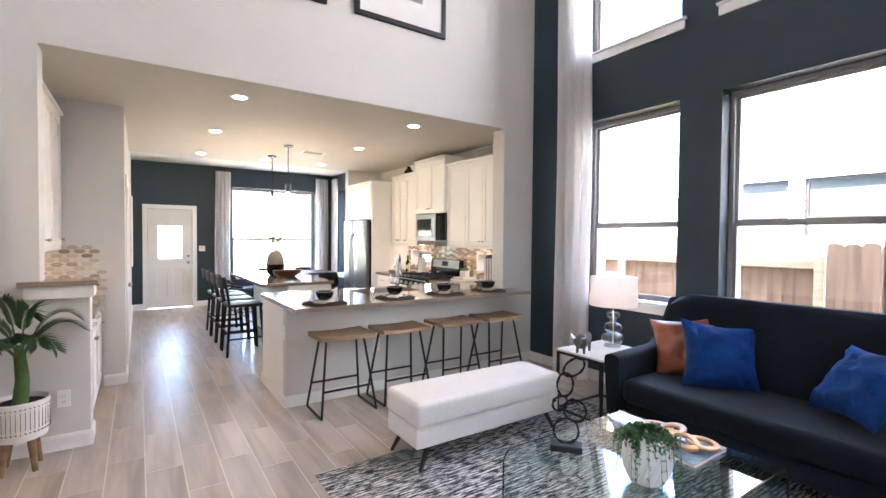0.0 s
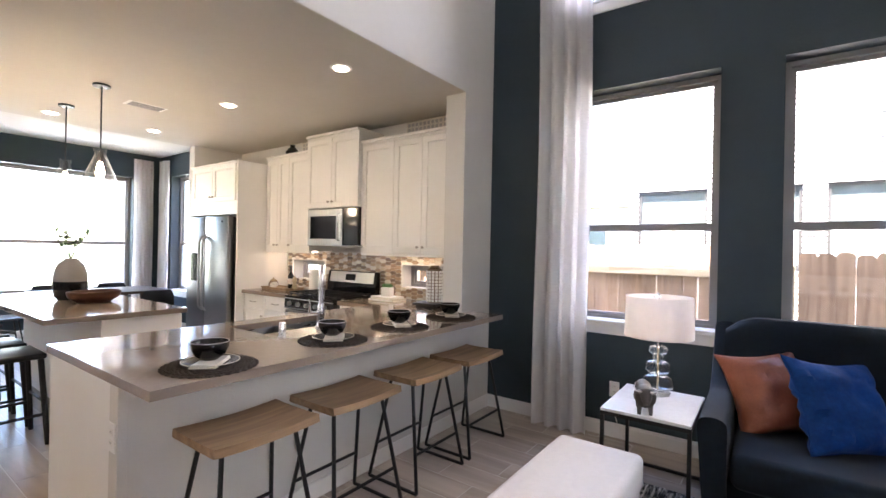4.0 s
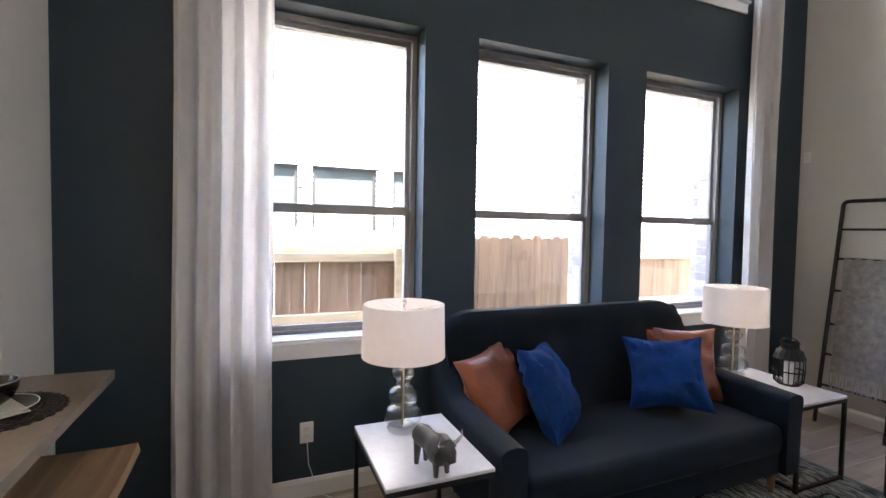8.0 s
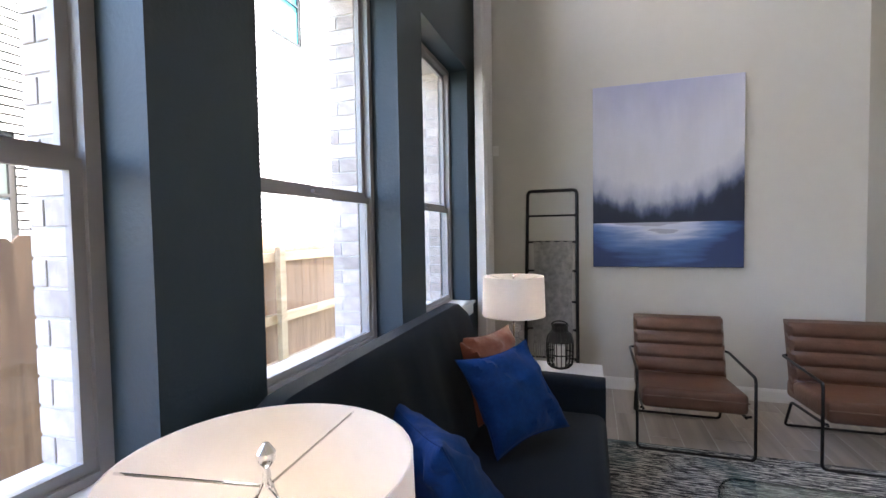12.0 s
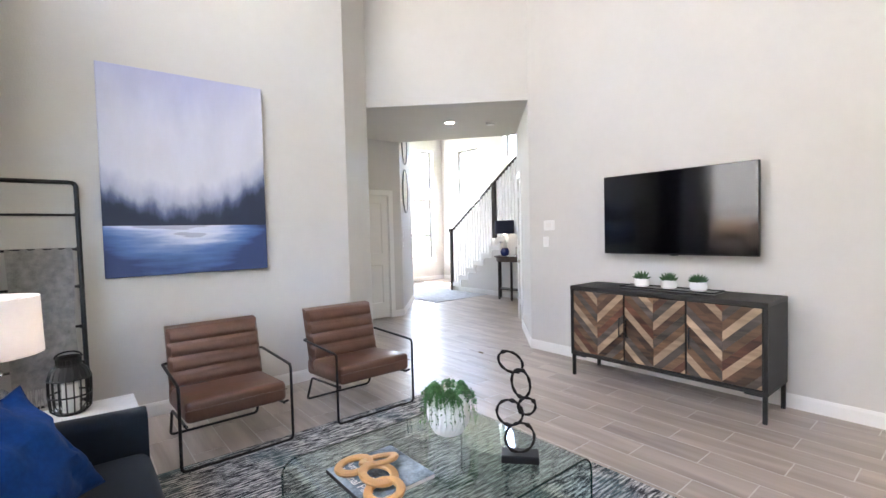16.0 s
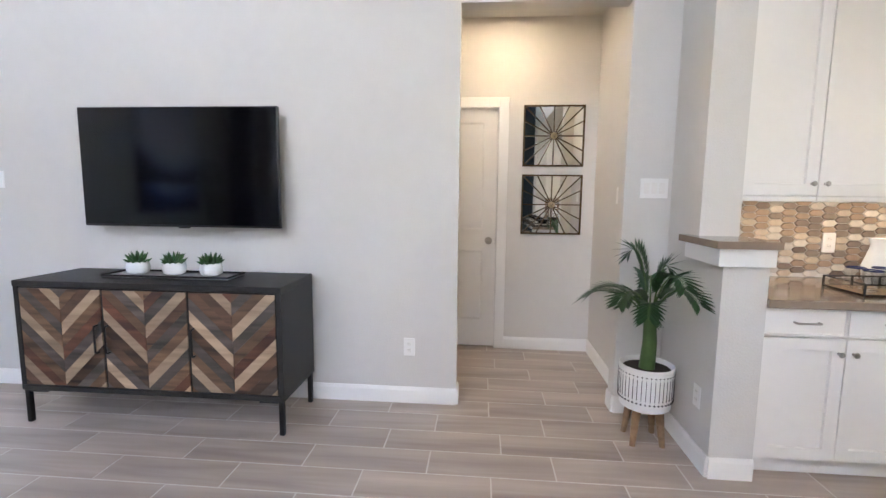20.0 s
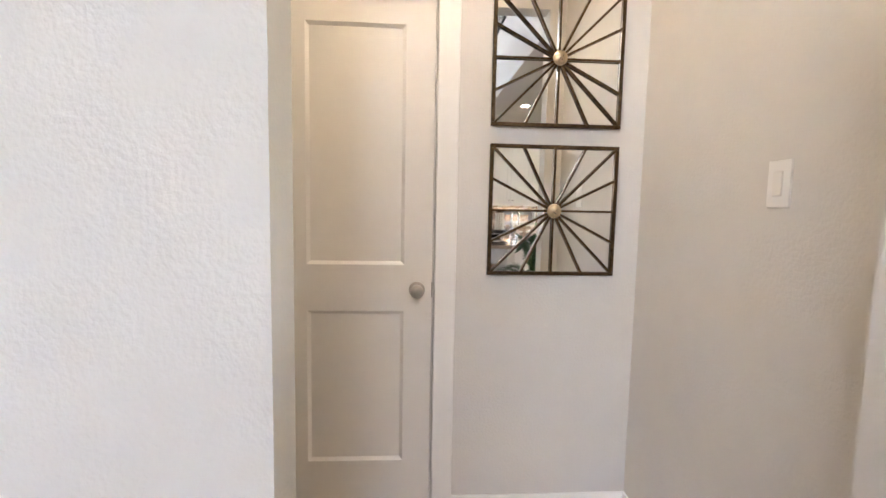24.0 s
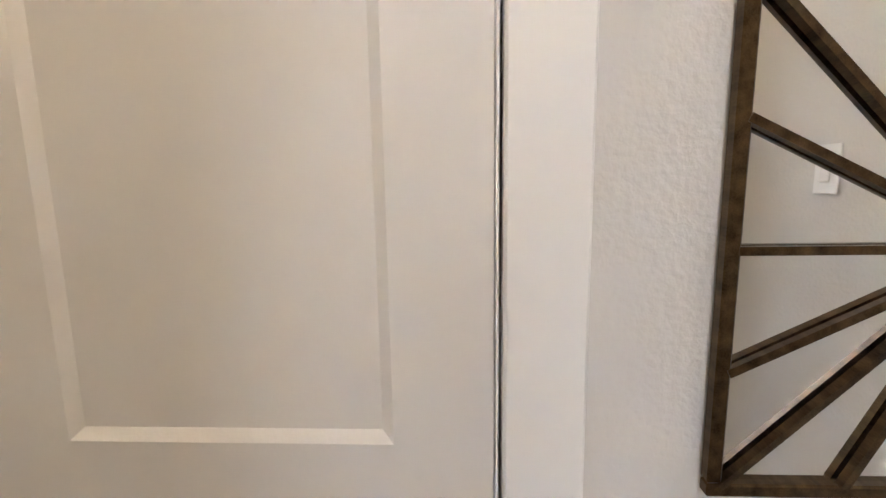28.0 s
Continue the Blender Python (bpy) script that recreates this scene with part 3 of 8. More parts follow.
def door_set(n, label, width, height, two_panel=True, glazed=False, hinge_left=True, pose_m=None, casing=0.09, knob_z=0.96, wall_t=0.12):
    """A door in its casing, in the plane y = 0 facing -y, its left edge at x = 0."""
    t = thing(f"door_{n}", label, "door", kind="structure")
    t.matrix_basis = pose_m
    leaf = bmesh.new()
    st, y0, y1, dep = 0.115, 0.018, 0.055, 0.009
    w, h = width - 0.004, height - 0.005
    z0 = 0.012
    if glazed:
        cells = [(0.17, w - 0.17, 1.02, 1.72)]
        small = [(0.15, w / 2 - 0.05, 0.22, 0.82), (w / 2 + 0.05, w - 0.15, 0.22, 0.82)]
    else:
        cells, small = [], [(st, w - st, 0.26, 0.90), (st, w - st, 1.09, h - st)]
    xs = sorted({0.004, w, *(v for c in cells + small for v in c[:2])})
    zs = sorted({z0, h, *(v for c in cells + small for v in c[2:])})
    for i in range(len(xs) - 1):
        for j in range(len(zs) - 1):
            cx, cz = (xs[i] + xs[i + 1]) / 2, (zs[j] + zs[j + 1]) / 2
            if any(c[0] < cx < c[1] and c[2] < cz < c[3] for c in cells):
                continue
            inset = any(c[0] < cx < c[1] and c[2] < cz < c[3] for c in small)
            if not inset:
                box(xs[i], xs[i + 1], y0, y1, zs[j], zs[j + 1], bm=leaf)
    for c in small:
        vs = [leaf.verts.new((x, y, z)) for y, g in ((y0, 0), (y0 + dep, 0.014)) for x, z in ((c[0] + g, c[2] + g), (c[1] - g, c[2] + g), (c[1] - g, c[3] - g), (c[0] + g, c[3] - g))]
        for q in range(4):
            leaf.faces.new((vs[q], vs[(q + 1) % 4], vs[4 + (q + 1) % 4], vs[4 + q]))
        leaf.faces.new(vs[4:])
        bv = [leaf.verts.new((x, y1, z)) for x, z in ((c[0], c[2]), (c[1], c[2]), (c[1], c[3]), (c[0], c[3]))]
        leaf.faces.new(bv)
    lf = part("leaf", leaf, M["door"], t)
    if glazed:
        c = cells[0]
        bm = bmesh.new()
        for q in ((c[0] - 0.025, c[0] + 0.012, c[2] - 0.025, c[3] + 0.025), (c[1] - 0.012, c[1] + 0.025, c[2] - 0.025, c[3] + 0.025), (c[0] + 0.012, c[1] - 0.012, c[2] - 0.025, c[2] + 0.012), (c[0] + 0.012, c[1] - 0.012, c[3] - 0.012, c[3] + 0.025)):
            box(q[0], q[1], y0 - 0.01, y0 + 0.02, q[2], q[3], bm=bm)
        part("glazing_bead", bm, M["trim"], t)
        g = part("pane", box(c[0], c[1], 0.03, 0.036, c[2], c[3]), M["glass"], t)
        g.visible_shadow = False
    bm = bmesh.new()
    box(-casing, -0.004, -0.016, -0.001, 0, height + casing, 0.003, bm=bm)
    box(width + 0.004, width + casing, -0.016, -0.001, 0, height + casing, 0.003, bm=bm)
    box(-0.004, width + 0.004, -0.016, -0.001, height + 0.004, height + casing, 0.003, bm=bm)
    part("casing", bm, M["trim"], t)
    bm = bmesh.new()
    box(-0.003, 0.003, 0.0, wall_t, 0, height, bm=bm)
    box(width - 0.003, width + 0.003, 0.0, wall_t, 0, height, bm=bm)
    box(0.003, width - 0.003, 0.0, wall_t, height - 0.003, height + 0.003, bm=bm)
    part("jamb", bm, M["trim"], t)
    part("door_back", box(0.004, width - 0.004, wall_t - 0.012, wall_t - 0.004, 0.0, height - 0.004), M["blackplastic"], t) if not glazed else None
    if not glazed:
        part("backing_board", box(-0.05, width + 0.05, wall_t + 0.002, wall_t + 0.02, 0, height + 0.06), M["blackplastic"], t)
    kx = w - 0.062 if hinge_left else 0.068
    kb = lathe([(0.033, 0.0), (0.033, 0.006), (0.028, 0.011), (0.013, 0.014), (0.011, 0.032), (0.02, 0.04), (0.0275, 0.052), (0.028, 0.06), (0.022, 0.069), (0.01, 0.073), (0.0015, 0.0735)], 20)
    kn = part("door_knob", kb, M["nickel"], t, "brushed nickel round knob", True)
    kn.matrix_basis = pose(kx, y0, knob_z, 90, 0, 0)
    if glazed:
        kb = part("deadbolt", lathe([(0.03, 0), (0.03, 0.012), (0.02, 0.018), (0.001, 0.018)], 16), M["nickel"], t, "round nickel deadbolt", True)
        kb.matrix_basis = pose(kx, y0, knob_z + 0.13, 90, 0, 0)
    hx = 0.0 if hinge_left else width
    for z in (0.28, height / 2 + 0.04, height - 0.22):
        part("hinge", lathe([(0.0085, z - 0.045), (0.0085, z - 0.016), (0.0075, z - 0.015), (0.0085, z - 0.014), (0.0085, z + 0.014), (0.0075, z + 0.015), (0.0085, z + 0.016), (0.0085, z + 0.045)], 10, hx + (0.006 if hinge_left else -0.006), 0.006), M["trim"], t, "", True)
    sx = width - 0.004 if hinge_left else 0.004
    part("strike_plate", box(sx - 0.003, sx + 0.003, y0 - 0.012, y0 + 0.02, knob_z - 0.03, knob_z + 0.03), M["nickel"], t)
    return t


door_set(1, "closed white two-panel alcove door with a nickel knob", 0.624, 2.15, pose_m=pose(-1.8, 3.40, 0, 0, 0, 90), knob_z=0.99)
door_set(2, "white back door with a bright glazed upper panel", 0.795, 2.06, glazed=True, pose_m=pose(0.515, 12.0, 0, 0, 0, 0), knob_z=0.95, wall_t=0.2)
door_set(3, "closed white two-panel pantry door", 0.76, 2.08, pose_m=pose(0.24, 7.02, 0, 0, 0, 90), hinge_left=False)
door_set(4, "closed white two-panel closet door in the hall", 0.76, 2.05, pose_m=pose(0.26, -2.7, 0, 0, 0, 180), hinge_left=False)
door_set(5, "closed white door in the hall's side wall", 0.55, 2.2, pose_m=pose(-1.876, -1.043, 0, 0, 0, 45.6))

# floor tiles laid lengthwise towards the back door, in running bond
TW, TL, G = 0.2085, 0.645, 0.007


def inside(x, y):
    return ((XW < x < XE and YS < y < 9.4) or (0.24 < x < XE and y >= 9.4 and y < 12) or (-1.8 < x <= XW and 3.0 < y < 4.87) or
            (-5.2 < x < 1.5 and -7.0 < y <= 0.6 and not (x > -1.9 and y < -3.6)))


far = bmesh.new()
tile_me = None
near_tiles = []
ix = 0
x = -5.25
while x < XE:
    y = -7.0 + (ix % 2) * TL / 2 - TL + (0.06 if ix % 3 == 0 else 0.0)
    while y < 12:
        cx, cy = x + TW / 2, y + TL / 2
        if any(inside(q, s) for q in (cx, x + TW - 0.02, x + 0.02) for s in (cy, y + 0.02, y + TL - 0.02)):
            nearby = (-1.8 < cx < 1.3 and 0.4 < cy < 5.2) or (1.3 < cx < XE and 3.7 < cy < 5.0)
            near_tiles.append((cx, cy)) if nearby and len(near_tiles) < 300 else box(x + G / 2, x + TW - G / 2, y + G / 2, y + TL - G / 2, -0.004, 0.0, bm=far)
        y += TL
    x += TW
    ix += 1
tagged(part("floor_tiles", far, M["tile"]), "wood-look porcelain plank tiles with pale grout", "floor tile", kind="stuff")

# ---- living room ----
def cushion(name, w, h, t, material, parent, label="", seed=0.0):
    """A soft square pillow with drawn-out corners and creases, standing in the plane y = 0."""
    bm = bmesh.new()
    n = 22
    grid = {}
    for side in (-1, 1):
        for i in range(n + 1):
            for j in range(n + 1):
                u, v = math.sin((i / n - 0.5) * math.pi * 0.94) / math.sin(math.pi * 0.47), math.sin((j / n - 0.5) * math.pi * 0.94) / math.sin(math.pi * 0.47)
                edge = (i in (0, n)) or (j in (0, n))
                if edge and side == 1:
                    grid[side, i, j] = grid[-1, i, j]
                    continue
                puff = max(0.0, (1 - u * u) * (1 - v * v)) ** 0.5
                px, pz = 1 - 0.15 * (1 - v * v) * u * u, 1 - 0.15 * (1 - u * u) * v * v
                ray = math.atan2(v, u)
                rim = min(1, (u * u + v * v))
                crease = puff ** 0.6 * (0.036 * noise.noise(Vector((u * 1.9 + seed, v * 1.9, side * 3.0))) + 0.05 * rim * noise.noise(Vector((ray * 4.5, seed, side * 2.0))) + 0.022 * noise.noise(Vector((u * 6 + seed, v * 4, side * 5.0))))
                sag = 0.02 * (1 - v) * puff
                grid[side, i, j] = bm.verts.new((u * w / 2 * px, side * (t / 2 * puff + crease + sag), v * h / 2 * pz))
        for i in range(n):
            for j in range(n):
                bm.faces.new([grid[side, a, b] for a, b in ((i, j), (i + 1, j), (i + 1, j + 1), (i, j + 1))])
    return part(name, bm, material, parent, label, True)


def soft_block(x0, x1, y0, y1, z0, z1, r=0.05, seg=4, bm=None):
    return box(x0, x1, y0, y1, z0, z1, r, seg, bm)


def sofa():
    t = thing("sofa", "dark teal velvet sofa with wing arms and a buttoned back", "sofa", 3.86, 2.165, 0)
    hl = 1.0
    part("base", soft_block(-0.42, 0.38, -hl + 0.06, hl - 0.06, 0.13, 0.30, 0.03), M["velvet"], t, "", True)
    part("seat_cushion", soft_block(-0.46, 0.32, -hl + 0.13, hl - 0.13, 0.27, 0.45, 0.055), M["velvet"], t, "long plain velvet seat cushion", True)
    bm = bmesh.new()
    n, sec = 26, []
    prof = [(0.16, 0.40), (0.205, 0.55), (0.26, 0.75), (0.31, 0.95), (0.335, 1.015), (0.375, 1.052), (0.44, 1.055), (0.49, 1.0), (0.498, 0.80), (0.485, 0.14), (0.30, 0.14)]
    for i in range(n + 1):
        u = i / n * 2 - 1
        drop = 0.09 * (max(0, abs(u) - 0.80) / 0.20) ** 2
        row = []
        for kx, (px, pz) in enumerate(prof):
            dent = 0.0
            if kx in (1, 2, 3):
                dent = 0.014 * max(0.0, math.cos(i * math.pi * 2 / 5)) ** 4
            row.append(bm.verts.new((px + dent, u * (hl - 0.05), pz - drop * (pz > 0.9))))
        sec.append(row)
    for a, b in zip(sec, sec[1:]):
        for kx in range(len(prof)):
            kk = (kx + 1) % len(prof)
            bm.faces.new((a[kx], a[kk], b[kk], b[kx]))
    bm.faces.new(sec[0])
    bm.faces.new(sec[-1])
    part("backrest", bm, M["velvet"], t, "softly buttoned velvet backrest", True)
    for s in (-1, 1):
        bm = bmesh.new()
        rows = []
        for k in range(23):
            f = k / 22
            x = -0.46 + 0.90 * f
            top = 0.62 + 0.03 * f + (0.36 * max(0, (f - 0.62) / 0.38) ** 1.6)
            y0, y1 = s * (hl - 0.12), s * (hl + 0.015)
            arch = [(x, (y0 + y1) / 2 - (y1 - y0) / 2 * math.cos(math.pi * j / 8), top - 0.05 + 0.05 * math.sin(math.pi * j / 8) ** 0.7) for j in range(9)]
            rows.append([bm.verts.new(p) for p in [(x, y0, 0.15)] + arch + [(x, y1 - s * 0.03, 0.15)]])
        for a, b in zip(rows, rows[1:]):
            for kx in range(11):
                bm.faces.new((a[kx], a[(kx + 1) % 11], b[(kx + 1) % 11], b[kx]))
        bm.faces.new(rows[0])
        bm.faces.new(rows[-1])
        bmesh.ops.bevel(bm, geom=[e for e in bm.edges if len(e.link_faces) == 2 and e.calc_face_angle(0) > 0.9], offset=0.02, segments=3, profile=0.5, affect="EDGES")
        part("arm", bm, M["velvet"], t, "", True)
        for x in (-0.38, 0.3):
            part("leg", lathe([(0.014, 0), (0.026, 0.15)], 12, x, s * (hl - 0.12)), M["stoolwood"], t, "tapered wooden leg", True)
    return t


sofa()


def pillow(name, label, material, size, centre, across, up, seed):
    """A pillow lying with its width along across and its height along up."""
    t = thing(name, label, "cushion", group="cushions on the sofa")
    cushion("cover", size, size, 0.18, material, t, seed=seed)
    pts = []
    for k in range(4):
        for f in range(6):
            s = f / 3 - 1
            e = 1 - 0.15 * (1 - s * s)
            pts.append(((s * e, -e), (e, s), (-s, e), (-e, -s))[k])
    part("piping", tube([(x * size / 2 * 0.998, 0, z * size / 2 * 0.998) for x, z in pts], 0.0035, 5, True), material, t, "", True)
    x = Vector(across).normalized()
    z = (Vector(up) - x * x.dot(Vector(up))).normalized()
    y = z.cross(x)
    m = Matrix((x, y, z)).transposed().to_4x4()
    m.translation = centre
    t.matrix_basis = m


pillow("leather_pillow", "rust leather pillow leaning in the sofa's corner", M["rust"], 0.50, (4.015, 2.865, 0.645), (0.51, -0.86, 0.12), (0.38, 0.22, 0.9), 1.3)
pillow("velvet_pillow", "royal blue velvet pillow leaning on the leather one", M["blue"], 0.53, (3.92, 2.565, 0.65), (0.65, -0.755, -0.09), (0.41, 0.25, 0.88), 4.1)
pillow("leather_pillow", "rust leather pillow at the far end of the sofa", M["rust"], 0.50, (4.01, 1.43, 0.67), (-0.51, -0.86, -0.02), (0.356, -0.235, 0.904), 7.7)
pillow("velvet_pillow", "royal blue velvet pillow leaning on the sofa back", M["blue"], 0.48, (3.845, 1.75, 0.675), (-0.6, -0.79, 0.06), (0.486, -0.307, 0.818), 9.2)


def ottoman():
    t = thing("bench", "off-white upholstered bench on black legs", "bench", 2.46, 3.59, 0)
    part("seat_pad", soft_block(-0.66, 0.66, -0.22, 0.22, 0.292, 0.46, 0.035), M["bench"], t, "", True)
    part("skirt", soft_block(-0.65, 0.65, -0.205, 0.205, 0.155, 0.288, 0.018, 3), M["bench"], t, "", True)
    part("welt", tube([(-0.647, -0.203, 0.29), (0.647, -0.203, 0.29), (0.647, 0.203, 0.29), (-0.647, 0.203, 0.29)], 0.005, 5, True), M["bench"], t)
    for sx in (-1, 1):
        for sy in (-1, 1):
            leg = part("leg", tube([(sx * 0.54, sy * 0.16, 0.16), (sx * 0.622, sy * 0.195, 0.0)], [0.02, 0.012], 8), M["black"], t, "thin splayed black leg", True)
            part("bracket", box(sx * 0.54 - 0.03, sx * 0.54 + 0.03, sy * 0.16 - 0.015, sy * 0.16 + 0.015, 0.147, 0.156), M["black"], leg)


ottoman()


def side_table(y, label):
    t = thing("side_table", label, "side table", 3.71, y, 0, group="side tables")
    hx, hy, h = 0.305, 0.237, 0.55
    top = part("tabletop", box(-hx, hx, -hy, hy, h - 0.018, h, 0.003), M["marble"], t, "white marble top with grey veins")
    bm = bmesh.new()
    for a in ((-hx, hx, -hy, -hy + 0.02), (-hx, hx, hy - 0.02, hy), (-hx, -hx + 0.02, -hy + 0.02, hy - 0.02), (hx - 0.02, hx, -hy + 0.02, hy - 0.02)):
        box(*a, h - 0.04, h - 0.0185, bm=bm)
    part("top_frame", bm, M["black"], t)
    for sx in (-1, 1):
        for sy in (-1, 1):
            part("leg", box(sx * (hx - 0.01) - 0.01, sx * (hx - 0.01) + 0.01, sy * (hy - 0.01) - 0.01, sy * (hy - 0.01) + 0.01, 0, h - 0.041), M["black"], t)
    for sx in (-1, 1):
        part("stretcher", box(sx * (hx - 0.01) - 0.009, sx * (hx - 0.01) + 0.009, -hy + 0.021, hy - 0.021, 0.02, 0.038), M["black"], t)
    part("stretcher", box(-hx + 0.021, hx - 0.021, hy - 0.019, hy - 0.001, 0.02, 0.038), M["black"], t)
    return t


side_table(3.44, "white marble side table with a black metal frame")
side_table(0.935, "white marble side table beside the sofa's far arm")


def table_lamp(x, y):
    t = thing("table_lamp", "table lamp with a white drum shade and stacked glass base", "lamp", x, y, 0.55, group="table lamps")
    part("foot", lathe([(0.001, 0.0), (0.075, 0.0), (0.078, 0.012), (0.07, 0.02), (0.001, 0.021)], 24, cap=False), M["lampglass"], t, "clear glass foot", True)
    part("inner_rod", lathe([(0.006, 0.022), (0.006, 0.31)], 10), M["boss"], t, "slim brass rod inside the glass", True)
    prof = []
    for z0, z1, r in ((0.022, 0.125, 0.098), (0.125, 0.215, 0.078), (0.215, 0.255, 0.035), (0.255, 0.31, 0.058)):
        for k in range(9):
            a = math.pi * k / 8
            prof.append((0.018 + (r - 0.018) * math.sin(a) ** 0.8, z0 + (z1 - z0) * (1 - math.cos(a)) / 2 * 0.999 + 0.0002 * k))
    part("glass_stem", lathe(prof, 28, cap=False), M["lampglass"], t, "stacked clear glass bubbles", True)
    part("stem_rod", lathe([(0.006, 0.3105), (0.006, 0.37)], 10), M["chrome"], t, "", True)
    # weak glow added to the unlit bulb to brighten the shade
    part("bulb", lathe([(0.012, 0.372), (0.014, 0.40), (0.028, 0.44), (0.03, 0.46), (0.02, 0.485), (0.001, 0.495)], 14), glow("bulb_fill_glow", (1.0, 0.86, 0.66), 1.3), t, "frosted bulb with an added glow", True)
    bm = bmesh.new()
    n = 40
    ring = [[bm.verts.new((r * math.cos(2 * math.pi * k / n), r * math.sin(2 * math.pi * k / n), z)) for k in range(n)] for r, z in ((0.206, 0.370), (0.199, 0.627), (0.196, 0.627), (0.203, 0.370))]
    for a, b in zip(ring, ring[1:] + ring[:1]):
        for k in range(n):
            bm.faces.new((a[k], a[(k + 1) % n], b[(k + 1) % n], b[k]))
    sh = part("shade", bm, M["lampshade"], t, "white linen drum shade", True)
    for k in range(3):
        a = 2 * math.pi * k / 3 + 0.4
        part("spider_arm", tube([(0.01 * math.cos(a), 0.01 * math.sin(a), 0.59), (0.196 * math.cos(a), 0.196 * math.sin(a), 0.619)], 0.0022, 5), M["chrome"], sh)
    part("harp", tube([(0.014, 0, 0.37)] + [(0.055 * math.sin(math.pi * k / 10), 0, 0.385 + 0.21 * k / 10) for k in range(1, 10)] + [(0.004, 0, 0.60)], 0.0025, 6), M["chrome"], t, "", True)
    part("harp", tube([(-0.014, 0, 0.37)] + [(-0.055 * math.sin(math.pi * k / 10), 0, 0.385 + 0.21 * k / 10) for k in range(1, 10)] + [(-0.004, 0, 0.60)], 0.0025, 6), M["chrome"], t, "", True)
    part("finial", lathe([(0.004, 0.59), (0.006, 0.603), (0.004, 0.615), (0.012, 0.625), (0.013, 0.637), (0.004, 0.649), (0.001, 0.65)], 14), M["chrome"], t, "small chrome ball finial", True)
    return t


LAMP1 = table_lamp(3.895, 3.46)
copy_thing(LAMP1, pose(3.965, 0.97, 0.55, 0, 0, 70))

# bull figurine on the near side table
t = thing("bull_figurine", "small dark grey bull figurine with silver horns", "figurine", 3.50, 3.46, 0.55, -162)
t.scale = (1.08, 1.08, 1.14)
M["bull"] = mat("dark_bronze", (0.10, 0.095, 0.09), 0.5, 0.4, var=0.2, scale=25, bump=0.5, bscale=60)
bm = lathe([(0.004, -0.085), (0.034, -0.078), (0.042, -0.05), (0.036, -0.012), (0.042, 0.02), (0.056, 0.05), (0.05, 0.085), (0.024, 0.102), (0.002, 0.106)], 16)
bmesh.ops.rotate(bm, verts=bm.verts, cent=(0, 0, 0), matrix=Matrix.Rotation(radians(98), 3, "Y"))
bmesh.ops.translate(bm, verts=bm.verts, vec=(0, 0, 0.098))
for sx, sy in ((-0.055, -0.02), (-0.055, 0.02), (0.062, -0.024), (0.062, 0.024)):
    tube([(sx, sy, 0.09), (sx * 1.08, sy * 1.15, 0.001)], [0.018, 0.009], 8, bm=bm)
tube([(0.085, 0, 0.11), (0.115, 0, 0.09), (0.128, 0, 0.065)], [0.034, 0.026, 0.014], 10, bm=bm)
part("body", bm, M["bull"], t, "", True)
for s in (-1, 1):
    part("horn", tube([(0.10, s * 0.015, 0.118), (0.105, s * 0.045, 0.125), (0.115, s * 0.058, 0.145), (0.118, s * 0.052, 0.17)], [0.008, 0.007, 0.005, 0.002], 8), M["chrome"], t, "polished silver horn", True)
    part("ear", tube([(0.09, s * 0.025, 0.105), (0.09, s * 0.05, 0.102)], [0.01, 0.003], 6), M["bull"], t, "", True)

# black wire lantern with a white candle on the far side table
t = thing("lantern", "black wire lantern holding a white pillar candle", "lantern", 3.68, 0.82, 0.55)
t.scale = (1, 1, 1.2)
for k in range(18):
    a = 2 * math.pi * k / 18
    part("wire", tube([(r * math.cos(a), r * math.sin(a), z) for r, z in ((0.06, 0.004), (0.082, 0.02), (0.088, 0.08), (0.088, 0.15), (0.075, 0.185), (0.05, 0.205), (0.05, 0.235))], 0.0035, 5), M["black"], t)
for r, z in ((0.06, 0.004), (0.09, 0.08), (0.09, 0.15), (0.052, 0.206), (0.052, 0.236)):
    part("hoop", tube([(r * math.cos(2 * math.pi * k / 28), r * math.sin(2 * math.pi * k / 28), z) for k in range(28)], 0.004, 6, True), M["black"], t)
part("lantern_base", lathe([(0.06, 0.0), (0.06, 0.006)], 24), M["black"], t)
part("shoulder", lathe([(0.086, 0.152), (0.076, 0.186), (0.05, 0.206), (0.05, 0.234), (0.046, 0.234), (0.046, 0.206), (0.07, 0.184), (0.082, 0.152)], 28, cap=False), M["black"], t, "solid black shoulder and neck", True)
part("handle", tube([(0.055 * math.cos(math.pi * k / 12), 0, 0.236 + 0.025 * math.sin(math.pi * k / 12)) for k in range(13)], 0.004, 6), M["black"], t, "", True)
part("candle", lathe([(0.001, 0.0065), (0.034, 0.0065), (0.034, 0.125), (0.028, 0.128), (0.001, 0.124)], 20, cap=False), M["trim"], t, "white pillar candle", True)


